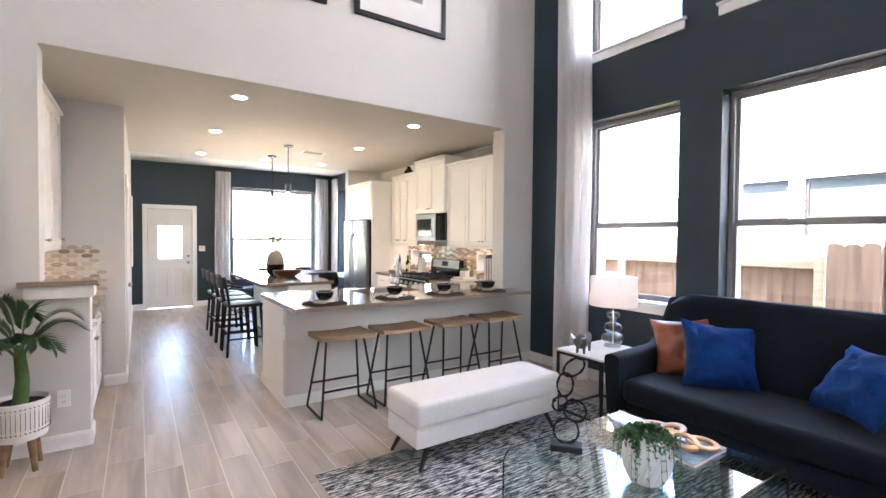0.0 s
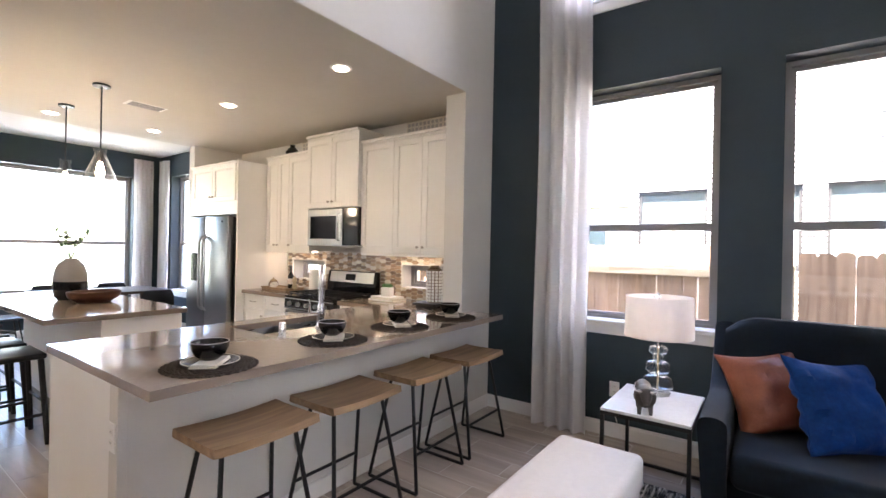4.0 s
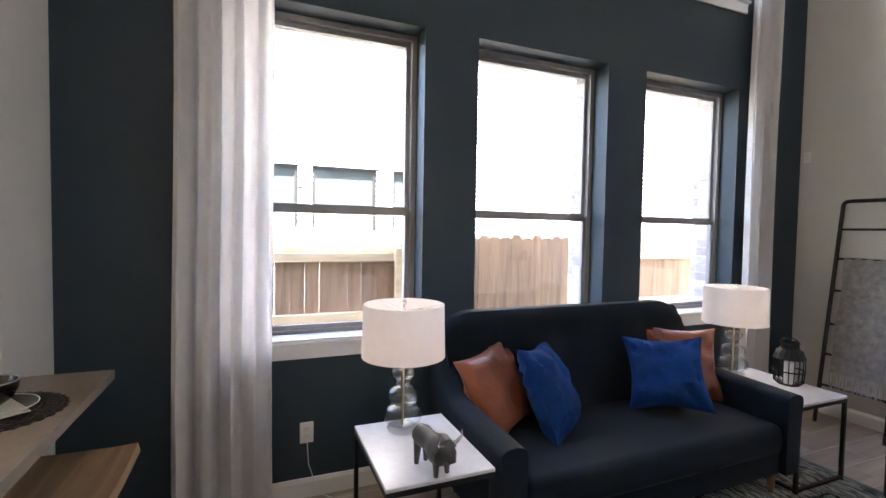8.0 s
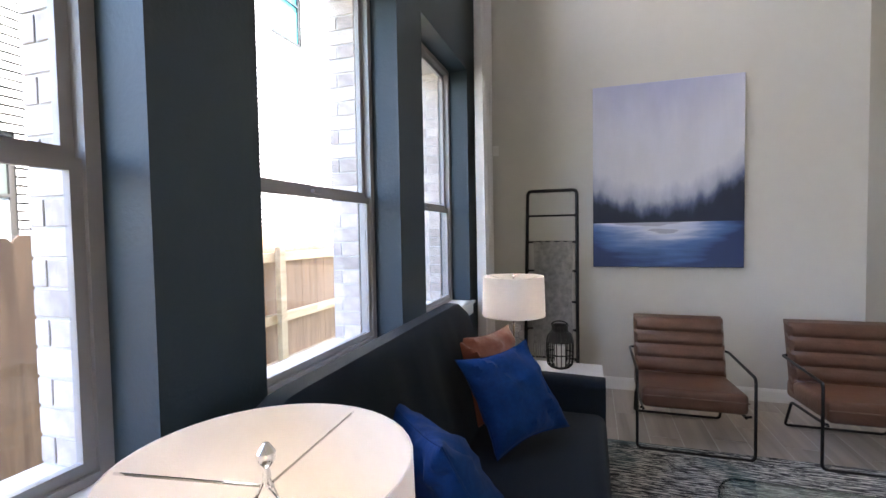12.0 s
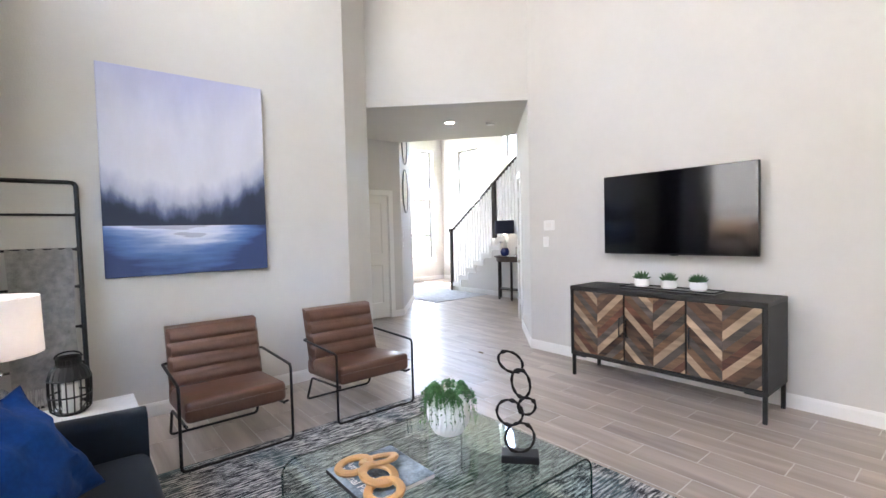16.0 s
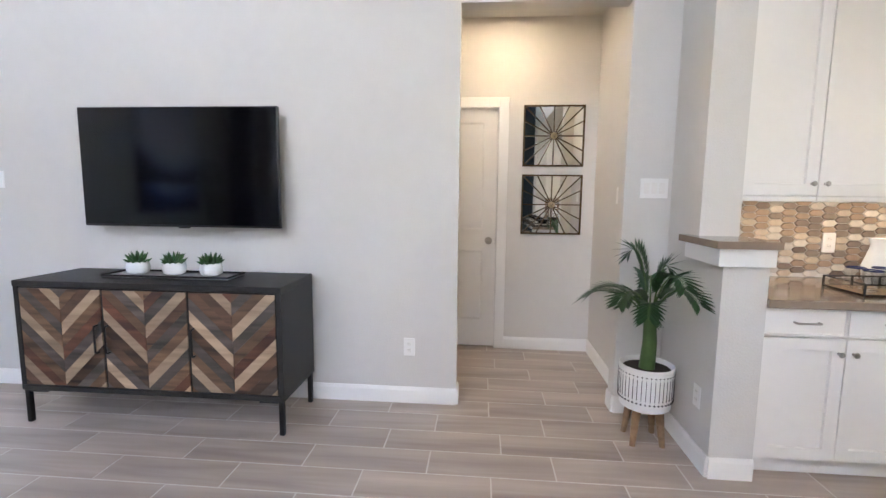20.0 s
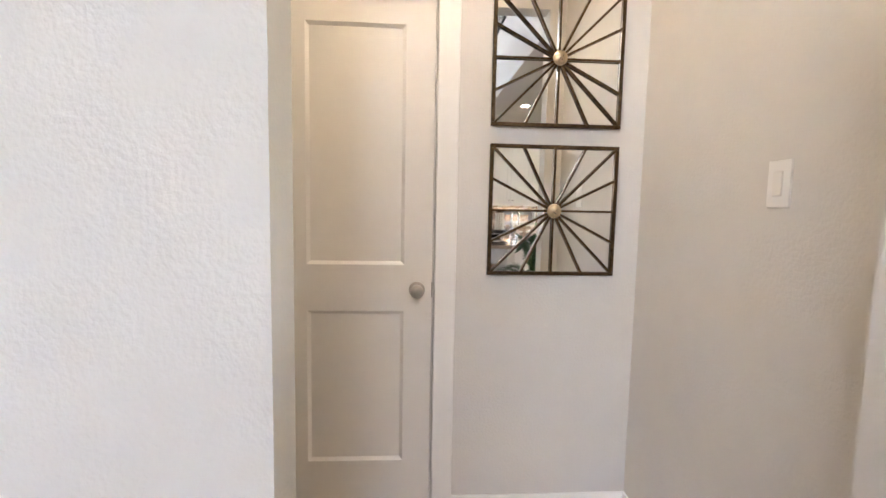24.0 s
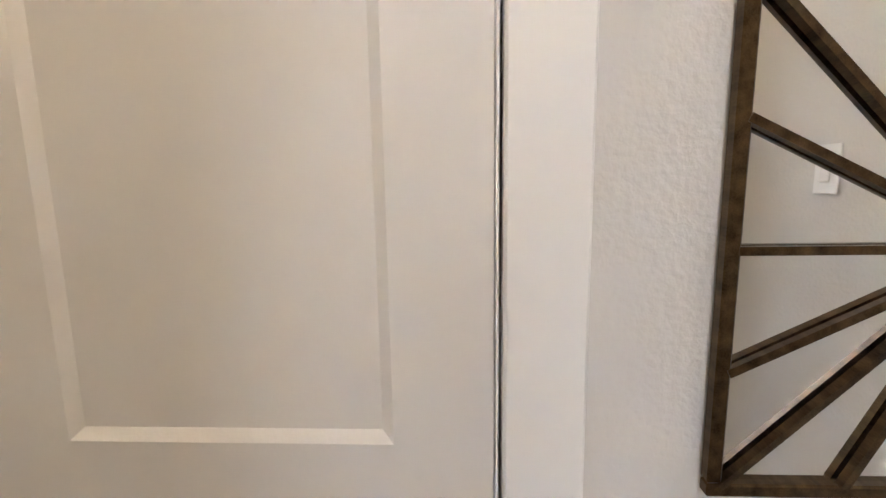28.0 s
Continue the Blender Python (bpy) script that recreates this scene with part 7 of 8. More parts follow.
lattice_box(5.42, 5.92, 2.582, "long cream lattice box on top of the wall cabinets")
lattice_box(7.30, 7.62, 2.582, "cream lattice box on top of the wall cabinets")
t = thing("vase", "squat black vase on top of the wall cabinets", "vase", 4.27, 7.86, 2.582)
part("vase_body", lathe([(0.05, 0), (0.08, 0.03), (0.085, 0.07), (0.05, 0.12), (0.028, 0.14), (0.034, 0.16), (0.03, 0.158)], 24), M["stoneware"], t, "", True)
part("lip", tube([(0.033 * math.cos(2 * math.pi * k / 20), 0.033 * math.sin(2 * math.pi * k / 20), 0.16) for k in range(20)], 0.003, 5, True), M["stoneware"], t)

# island dressing
t = thing("vase", "two-tone smoked glass vase with green stems on the island", "vase", 2.11, 8.19, 0.9155)
part("lower_half", lathe([(0.09, 0), (0.12, 0.03), (0.132, 0.10), (0.132, 0.17), (0.001, 0.171)], 28), M["stoneware"], t, "dark lower half", True)
M["smoke"] = mat("grey_smoked_glass", (0.22, 0.22, 0.23), 0.12, var=0.05)
part("upper_half", lathe([(0.132, 0.1715), (0.127, 0.25), (0.10, 0.33), (0.055, 0.375), (0.045, 0.385), (0.042, 0.38)], 28), M["smoke"], t, "grey glass upper half", True)
r = random.Random(9)
lv = bmesh.new()
for k in range(9):
    a = r.uniform(0, 6.28)
    pts = [Vector((0, 0, 0.36)), Vector((0.05 * math.cos(a), 0.05 * math.sin(a), 0.5)), Vector((0.14 * math.cos(a), 0.14 * math.sin(a), 0.56 + r.uniform(0, 0.14)))]
    part("stem", tube(pts, 0.003, 5), M["palmstem"], t)
    for q in range(9):
        p = pts[1].lerp(pts[2], q / 8)
        leaf(lv, p, Vector((r.uniform(-1, 1), r.uniform(-1, 1), r.uniform(-0.3, 0.9))), Vector((0, 0, 1)), 0.06, 0.018)
part("foliage", lv, M["leafdark"], t)
t = thing("wooden_bowl", "large oval wooden dough bowl on the island", "bowl", 2.19, 7.82, 0.9155, 20)
bm = lathe([(0.001, 0.0), (0.13, 0.0), (0.21, 0.05), (0.225, 0.095), (0.21, 0.097), (0.19, 0.05), (0.12, 0.015), (0.001, 0.012)], 36, cap=False)
bmesh.ops.scale(bm, vec=(1, 0.68, 1), verts=bm.verts)
M["redwood"] = wood("reddish_carved_wood", (0.05, 0.02, 0.011), (0.14, 0.058, 0.03), 0.4, 1.2, 0)
part("bowl_body", bm, M["redwood"], t, "", True)
part("rim", tube([(0.218 * math.cos(2 * math.pi * k / 36), 0.148 * math.sin(2 * math.pi * k / 36), 0.097) for k in range(36)], 0.006, 6, True), M["redwood"], t, "", True)

# dining table and shell chairs
M["tablewood"] = wood("dark_walnut", (0.03, 0.017, 0.011), (0.09, 0.05, 0.03), 0.4, 1.0, 0)
t = thing("dining_table", "dark walnut dining table by the window", "dining table", 3.15, 10.75, 0)
part("tabletop", box(-0.75, 0.75, -0.45, 0.45, 0.72, 0.76, 0.006), M["tablewood"], t)
for sx in (-1, 1):
    for sy in (-1, 1):
        part("leg", box(sx * 0.68 - 0.03, sx * 0.68 + 0.03, sy * 0.38 - 0.03, sy * 0.38 + 0.03, 0, 0.719, 0.004), M["tablewood"], t)


def shell_chair(x, y, rz):
    t = thing("dining_chair", "black shell dining chair on thin metal legs", "chair", x, y, 0, rz, group="dining chairs")
    bm = bmesh.new()
    rows = []
    prof = [(0.21, 0.45), (0.10, 0.435), (-0.08, 0.43), (-0.17, 0.47), (-0.21, 0.58), (-0.235, 0.72), (-0.24, 0.80)]
    for j, (yy, z) in enumerate(prof):
        w = (0.20, 0.225, 0.235, 0.235, 0.23, 0.21, 0.17)[j]
        rows.append([bm.verts.new((w * u, yy + (0.06 * u * u if j > 2 else 0), z + (0.05 * u * u if j < 4 else 0))) for u in (-1, -0.6, -0.2, 0.2, 0.6, 1)])
    for a, b in zip(rows, rows[1:]):
        for k in range(5):
            bm.faces.new((a[k], a[k + 1], b[k + 1], b[k]))
    bmesh.ops.solidify(bm, geom=list(bm.faces), thickness=0.014)
    part("shell", bm, M["blackplastic"], t, "", True)
    for s in (-1, 1):
        part("leg", tube(rounded([(s * 0.12, -0.12, 0.43), (s * 0.20, -0.20, 0.011), (s * 0.20, 0.20, 0.011), (s * 0.12, 0.14, 0.43)], 0.03, 4), 0.009, 6), M["black"], t, "", True)
    part("crossbar", tube([(-0.12, -0.12, 0.43), (0.12, -0.12, 0.43)], 0.008, 6), M["black"], t)
    part("crossbar", tube([(-0.12, 0.14, 0.432), (0.12, 0.14, 0.432)], 0.008, 6), M["black"], t)
    return t


D0 = shell_chair(2.1, 10.75, -90)
for x, y, a in ((2.75, 10.05, 0), (3.55, 10.05, 0), (2.75, 11.4, 180), (3.55, 11.4, 180)):
    copy_thing(D0, pose(x, y, 0, 0, 0, a))

curtain(1.90, 11.93, 0.30, 0.004, 2.93, "white linen curtain beside the dining window", 90, 4, 0.03, 5)
curtain(4.12, 11.93, 0.30, 0.004, 2.93, "white linen curtain in the dining corner", 90, 4, 0.03, 6)
curtain(4.36, 11.70, 0.28, 0.004, 2.93, "white linen curtain at the side window", 0, 4, 0.03, 7)
plate("light_switch", "white double switch beside the back door", 1.50, 12.0, 1.24, 0, 0.12, 0.12, "switch", 2)

# pendants, downlights and vent
M["filament"] = glow("bulb_filament", (1.0, 0.78, 0.5), 14)


def pendant(x, y):
    t = thing("pendant_light", "clear glass bell pendant on a black rod", "pendant lamp", x, y, KTOP, group="island pendants")
    part("canopy", lathe([(0.065, -0.022), (0.065, -0.001)], 24), M["black"], t, "", True)
    part("rod", lathe([(0.006, -0.56), (0.006, -0.0225)], 8), M["black"], t)
    part("socket", lathe([(0.022, -0.66), (0.022, -0.575), (0.012, -0.561)], 14), M["black"], t, "", True)
    pr = [(0.045, -0.545), (0.05, -0.56), (0.04, -0.60), (0.062, -0.66), (0.105, -0.76), (0.125, -0.84), (0.115, -0.92), (0.085, -0.965)]
    part("glass_shade", lathe(pr + [(r - 0.003, z) for r, z in pr[::-1]], 32, cap=False), M["lampglass"], t, "clear blown glass bell", True)
    part("bulb", lathe([(0.012, -0.67), (0.018, -0.69), (0.03, -0.74), (0.028, -0.78), (0.012, -0.81), (0.001, -0.815)], 14), M["filament"], t, "warm lit bulb", True)


pendant(2.131, 7.56)
pendant(2.147, 8.555)
M["downlight"] = glow("downlight_lens", (1.0, 0.84, 0.62), 3.6)
M["alcovelight"] = glow("alcove_lens", (1.0, 0.75, 0.47), 15)


def downlight(x, y, z=KTOP, lens=None):
    t = thing("downlight", "lit recessed ceiling downlight with a white trim", "ceiling light", x, y, z, group="ceiling downlights")
    part("trim_ring", lathe([(0.054, -0.010), (0.078, -0.010), (0.082, -0.0045), (0.054, -0.0045)], 28), M["trim"], t, "", True)
    part("lens", lathe([(0.001, -0.011), (0.053, -0.011), (0.0535, -0.005)], 28, cap=False), lens or M["downlight"], t, "glowing lens")


for x, y in ((1.14, 5.535), (1.15, 7.18), (1.18, 9.0), (2.14, 8.03 + 1.0), (3.01, 5.53), (3.03, 7.15), (3.07, 8.9)):
    downlight(x, y)
downlight(-0.54, -1.10, HTOP)
downlight(-1.30, 4.05, 2.9, M["alcovelight"])
t = thing("ceiling_vent", "white slatted ceiling vent", "vent", 2.60, 7.90, KTOP)
part("frame", box(-0.17, 0.17, -0.09, 0.09, -0.006, -0.0005), M["trim"], t)
for k in range(7):
    part("slat", box(-0.14, 0.14, -0.066 + k * 0.022 - 0.006, -0.066 + k * 0.022 + 0.006, -0.011, -0.0065), M["sash"], t)

# under-cabinet strips
for y0, y1 in ((5.33, 6.36), (7.30, 8.08)):
    t = thing("cabinet_light", "lit strip under the wall cabinets", "light strip", 4.28, (y0 + y1) / 2, 1.404, group="cabinet light strips")
    part("housing", box(-0.02, 0.02, (y0 - y1) / 2, (y1 - y0) / 2, -0.012, -0.0005), M["trim"], t)
    part("diffuser", box(-0.012, 0.012, (y0 - y1) / 2 + 0.02, (y1 - y0) / 2 - 0.02, -0.0145, -0.0125), glow("strip_light", (1.0, 0.80, 0.55), 1.15), t)

# ---- niche beside the corridor ----
def west(y):
    return pose(-0.64, y, 0, 0, 0, 90)


for k, (y, w) in enumerate(((5.255, 0.38), (5.635, 0.43), (6.065, 0.44))):
    cabinet("wall_cabinet", "white shaker wall cabinet over the niche counter", west(y), w, 0.37, 1.405, 2.60, [("door", 0, w, 1.405, 2.60, "r" if k != 1 else "l")], "niche wall cabinets", crown=0.05, rail_b=0.03)
    cabinet("base_cabinet", "white base cabinet with a drawer in the niche", west(y), w, 0.665, 0, 0.873, [("drawer", 0, w, 0.735, 0.873, "r"), ("door", 0, w, 0.11, 0.73, "r" if k != 1 else "l")], "niche base cabinets", toe=0.10)
tagged(part("countertop", box(-0.637, 0.075, 5.252, 6.557, 0.875, 0.915, 0.003), M["quartz"]), "greige quartz countertop in the niche", "countertop")
t = thing("cabinet_light", "lit strip under the niche cabinets", "light strip", -0.45, 5.90, 1.404, group="cabinet light strips")
part("housing", box(-0.02, 0.02, -0.55, 0.55, -0.012, -0.0005), M["trim"], t)
part("diffuser", box(-0.012, 0.012, -0.53, 0.53, -0.0145, -0.0125), glow("strip_light_niche", (1.0, 0.80, 0.55), 1.15), t)
plate("outlet", "white double outlet on the tiled niche wall", -0.622, 5.47, 1.12, 90, 0.115, 0.075, "panel")
plate("outlet", "white outlet on the tiled niche wall", -0.622, 5.98, 1.13, 90)

t = thing("glass_tray", "black metal-framed tray on the niche counter", "tray", -0.19, 6.05, 0.916, 0)
part("tray_plate", box(-0.13, 0.13, -0.28, 0.28, 0.004, 0.010), M["stoolwood"], t)
for z in (0.008, 0.06):
    part("rail", tube([(-0.135, -0.285, z), (0.135, -0.285, z), (0.135, 0.285, z), (-0.135, 0.285, z)], 0.004, 5, True), M["black"], t)
for x in (-0.135, 0.135):
    for y in (-0.285, -0.14, 0.0, 0.14, 0.285):
        part("upright", box(x - 0.004, x + 0.004, y - 0.004, y + 0.004, 0.0, 0.064), M["black"], t)
M["cobalt"] = mat("cobalt_rim", (0.01, 0.02, 0.12), 0.15, var=0.1)
for k in range(6):
    gx, gy = -0.245 + (k % 2) * 0.11, 5.86 + (k // 2) * 0.13
    t = thing("tumbler", "clear tumbler with a cobalt blue rim", "glass", gx, gy, 0.9265, group="tumblers on the tray")
    part("glass_body", lathe([(0.001, 0.001), (0.034, 0.0), (0.04, 0.05), (0.042, 0.11), (0.039, 0.11), (0.037, 0.05), (0.031, 0.01), (0.001, 0.01)], 20, cap=False), M["glass"], t, "", True)
    part("rim", tube([(0.041 * math.cos(2 * math.pi * q / 20), 0.041 * math.sin(2 * math.pi * q / 20), 0.108) for q in range(20)], 0.004, 5, True), M["cobalt"], t, "cobalt blue rim")
t = thing("pitcher", "white ceramic pitcher standing on the niche counter", "pitcher", -0.42, 6.12, 0.9155, 60)
part("jug_body", lathe([(0.05, 0), (0.075, 0.03), (0.082, 0.10), (0.06, 0.18), (0.05, 0.22), (0.062, 0.26), (0.056, 0.255), (0.045, 0.22)], 28), M["trim"], t, "", True)
part("handle", tube([(0.055, 0, 0.24), (0.11, 0, 0.22), (0.115, 0, 0.14), (0.075, 0, 0.08)], 0.009, 8), M["trim"], t, "", True)

# picket tiles
PICK = [mat(f"picket_tile_{c}", b, 0.12, var=0.1, scale=30, coat=0.4, spread=0.15) for c, b in (("cream", (0.52, 0.43, 0.33)), ("tan", (0.34, 0.25, 0.18)), ("taupe", (0.20, 0.155, 0.125)), ("pearl", (0.60, 0.55, 0.48)))]


def picket(bm, cx, cz, x, way, w=0.094, h=0.0385, p=0.02, t=0.006):
    out = [(-w / 2, 0), (-w / 2 + p, -h / 2), (w / 2 - p, -h / 2), (w / 2, 0), (w / 2 - p, h / 2), (-w / 2 + p, h / 2)]
    f = [bm.verts.new((x + way * t, cx + a * 0.93, cz + b * 0.9)) for a, b in out]
    g = [bm.verts.new((x + way * 0.001, cx + a, cz + b)) for a, b in out]
    bm.faces.new(f)
    for k in range(6):
        bm.faces.new((f[k], f[(k + 1) % 6], g[(k + 1) % 6], g[k]))


def pickets(y0, y1, z0, z1, holes=()):
    col = 0
    y = y0 + 0.03
    while y < y1 - 0.04:
        z = z0 + 0.02 + (0.0205 if col % 2 else 0.0)
        while z < z1 - 0.018:
            if not any(a - 0.05 < y < b + 0.05 and c - 0.02 < z < d + 0.02 for a, b, c, d in holes):
                yield y, z
            z += 0.041
        y += 0.0765
        col += 1


# kitchen wall: joined; niche: tile by tile
r = random.Random(21)
sets = [bmesh.new() for _ in PICK]
for y, z in pickets(5.285, 8.126, 0.918, 1.40, ((5.45, 6.10, 1.04, 1.28), (7.37, 7.99, 1.04, 1.28))):
    picket(sets[r.choice((0, 1, 2, 1, 2, 3))], y, z, XE, -1)
for b, m in zip(sets, PICK):
    tagged(part("backsplash_tiles", b, m), "glossy beige and brown picket tiles behind the range", "wall tile", kind="stuff")
meshes = []
for m in PICK:
    bm = bmesh.new()
    picket(bm, 0, 0, 0, 1)
    meshes.append(to_mesh("tile", bm, m))
back = tagged(part("backsplash", box(-0.6395, -0.6345, 5.252, 6.556, 0.917, 1.404), M["grout"]), "niche wall of beige picket tiles", "wall tile", kind="structure")
for y, z in pickets(5.26, 6.55, 0.918, 1.402):
    ob = new("tile", meshes[r.choice((0, 1, 2, 1, 2, 3, 0))])
    ob.parent = back
    ob.matrix_basis = Matrix.Translation((-0.634, y, z))
for k in range(12):
    for j in range(6):
        ob = new("tile", meshes[r.choice((0, 1, 0, 3, 0))])
        ob.parent = back
        if j % 2 == 0 or k < 11:
            ob.matrix_basis = pose(-0.58 + (k % 6) * 0.115 + (0.0575 if j % 2 else 0), 6.559, 0.94 + j * 0.041 + (k // 6) * 0.246, 0, 0, -90)

# ---- hall and foyer ----
def stairs():
    t = thing("staircase", "white staircase with a dark handrail and white balusters", "staircase", 0, 0, 0)
    run, rise, y0, x0, x1, n = 0.26, 0.18, -4.62, -4.55, -3.5, 14
    for k in range(n):
        part("tread", box(x0, x1 + 0.02, y0 + k * run - 0.025, y0 + (k + 1) * run, (k + 1) * rise - 0.03, (k + 1) * rise, 0.004), M["tread"], t, "carpeted pale tread")
        part("riser", box(x0, x1 - 0.002, y0 + k * run, y0 + k * run + 0.015, k * rise, (k + 1) * rise - 0.031), M["trim"], t)
    bm = bmesh.new()
    pts = [(y0 - 0.01, 0.0)]
    for k in range(n):
        pts += [(y0 - 0.01 + k * run, (k + 1) * rise + 0.025), (y0 - 0.01 + (k + 1) * run, (k + 1) * rise + 0.025)]
    pts += [(y + 0.075, max(0.0, z - 0.10)) for y, z in pts[:0:-1]] + [(y0 + 0.065, 0.0)]
    for x in (x1 + 0.022, x1):
        bm.faces.new([bm.verts.new((x, y, z)) for y, z in pts])
    bm.verts.ensure_lookup_table()
    c = len(pts)
    for k in range(c):
        bm.faces.new([bm.verts[i] for i in (k, (k + 1) % c, c + (k + 1) % c, c + k)])
    part("stringer", bm, M["trim"], t, "white sawtooth stringer")
    bm = bmesh.new()
    tri = [(y0, 0.0), (y0 + n * run, 0.0), (y0 + n * run, n * rise), (y0, 0.02)]
    a = [bm.verts.new((x1 - 0.001, y, z)) for y, z in tri]
    b = [bm.verts.new((x1 - 0.08, y, z)) for y, z in tri]
    bm.faces.new(a), bm.faces.new(b)
    for k in range(4):
        bm.faces.new((a[k], a[(k + 1) % 4], b[(k + 1) % 4], b[k]))
    part("side_wall", bm, M["wall"], t, "greige wall under the stairs")
    part("skirting", box(x1 + 0.0, x1 + 0.014, y0 + 0.25, y0 + n * run, 0.0, 0.11, 0.003), M["trim"], t)
    for y, z0, h in ((y0 + 0.02, 0.0, 1.50), (-3.16, 1.26, 1.20)):
        nw = part("newel_post", box(x1 - 0.065, x1 + 0.025, y - 0.045, y + 0.045, z0, z0 + h * 0.94, 0.006), M["newel"], t, "dark stained newel post")
        part("cap", box(x1 - 0.08, x1 + 0.04, y - 0.06, y + 0.06, z0 + h * 0.9405, z0 + h, 0.01, 2), M["newel"], nw)
    rail = lambda y: 1.43 + (y - y0) * 0.705
    part("handrail", tube([(x1 - 0.02, y0 + 0.02, rail(y0 + 0.02)), (x1 - 0.02, y0 + n * run, rail(y0 + n * run))], 0.032, 8), M["newel"], t, "dark stained handrail", True)
    for k in range(40):
        y = y0 + 0.09 + k * run / 3
        z = (int((y - y0) / run) + 1) * rise
        part("baluster", box(x1 - 0.036, x1 - 0.002, y - 0.017, y + 0.017, z + 0.001, rail(y) - 0.02), M["trim"], t)


M["newel"] = mat("espresso_stain", (0.018, 0.013, 0.011), 0.35, var=0.3, scale=8)
M["tread"] = mat("pale_stair_carpet", (0.55, 0.53, 0.50), 0.95, var=0.1, scale=40, bump=0.5, bscale=200)
stairs()

t = thing("foyer_rug", "pale blue-grey patterned rug in the foyer", "rug", -3.15, -4.55, 0, 0)
M["foyerrug"] = mat("pale_rug", (0.42, 0.44, 0.47), 0.95, var=0.25, scale=10, bump=0.6, bscale=150)
part("rug_weave", box(-0.33, 1.15, -1.2, 1.2, 0.001, 0.010, 0.003), M["foyerrug"], t)
part("binding", tube([(-0.33, -1.2, 0.006), (1.15, -1.2, 0.006), (1.15, 1.2, 0.006), (-0.33, 1.2, 0.006)], 0.006, 5, True), M["throw"], t)

t = thing("console_table", "dark demilune console table against the stairs", "console table", -3.44, -2.58, 0)
bm = prism([(0.0, -0.42), (0.0, 0.42)] + [(0.34 * math.sin(a), 0.42 * math.cos(a)) for a in [math.pi * k / 14 for k in range(1, 14)]], 0.865, 0.895)
part("tabletop", bm, M["tablewood"], t)
part("apron", prism([(0.0, -0.38), (0.0, 0.38)] + [(0.30 * math.sin(a), 0.38 * math.cos(a)) for a in [math.pi * k / 14 for k in range(1, 14)]], 0.78, 0.864), M["tablewood"], t)
for x, y in ((0.03, -0.33), (0.03, 0.33), (0.24, -0.17), (0.24, 0.17)):
    part("leg", box(x - 0.018, x + 0.018, y - 0.018, y + 0.018, 0, 0.779, 0.003), M["newel"], t)
part("lower_shelf", prism([(0.01, -0.33), (0.01, 0.33), (0.24, 0.17), (0.24, -0.17)], 0.20, 0.22), M["newel"], t)
t = thing("table_lamp", "lamp with a navy shade and a white and blue gourd base", "lamp", -3.29, -2.66, 0.8955)
M["navy"] = mat("navy_shade", (0.008, 0.012, 0.035), 0.8, var=0.1, scale=40)
part("lower_base", lathe([(0.05, 0), (0.085, 0.04), (0.095, 0.09), (0.07, 0.15), (0.045, 0.17)], 24), M["cobalt"], t, "dark blue glazed base", True)
part("upper_base", lathe([(0.045, 0.1705), (0.05, 0.22), (0.035, 0.28), (0.02, 0.30), (0.012, 0.44)], 24), M["trim"], t, "white glazed neck", True)
part("shade", lathe([(0.20, 0.46), (0.195, 0.73), (0.192, 0.73), (0.197, 0.46)], 32, cap=False), M["navy"], t, "navy drum shade", True)
part("bulb", lathe([(0.012, 0.45), (0.03, 0.52), (0.02, 0.57), (0.001, 0.58)], 12), glow("console_bulb", (1.0, 0.85, 0.65), 1.5), t, "", True)
part("spider_arm", tube([(-0.194, 0, 0.60), (0, 0, 0.595), (0.194, 0, 0.60)], 0.0025, 5), M["black"], t)
part("harp_stem", lathe([(0.004, 0.5805), (0.004, 0.60)], 6), M["black"], t)
t = thing("book", "dark blue book lying on the console", "book", -3.22, -2.36, 0.8955, 15, group="books")
part("cover", box(-0.08, 0.08, -0.11, 0.11, 0, 0.03, 0.002), M["cobalt"], t)
part("pages", box(0.0802, 0.0815, -0.105, 0.105, 0.004, 0.026), M["trim"], t)
t = thing("photo_frame", "small leaning frame on the console", "picture", -3.38, -2.36, 0.8955, 100)
part("frame", box(-0.07, 0.07, -0.008, 0.008, 0.0, 0.18, 0.002), M["newel"], t)
part("mount", box(-0.055, 0.055, -0.0095, -0.0083, 0.015, 0.165), M["cream"], t)


def round_mirror(z):
    t = thing("round_mirror", "round mirror in a thin black rim", "mirror", -1.19, -3.195, z, -130.8, group="hall mirrors")
    n = 40
    bm = bmesh.new()
    f = [bm.verts.new((0.385 * math.cos(2 * math.pi * k / n), -0.018, 0.385 * math.sin(2 * math.pi * k / n))) for k in range(n)]
    g = [bm.verts.new((0.385 * math.cos(2 * math.pi * k / n), -0.006, 0.385 * math.sin(2 * math.pi * k / n))) for k in range(n)]
    bm.faces.new(f), bm.faces.new(g)
    for k in range(n):
        bm.faces.new((f[k], f[(k + 1) % n], g[(k + 1) % n], g[k]))
    part("mirror_glass", bm, M["mirror"], t)
    part("rim", tube([(0.393 * math.cos(2 * math.pi * k / n), -0.014, 0.393 * math.sin(2 * math.pi * k / n)) for k in range(n)], 0.012, 8, True), M["black"], t, "", True)


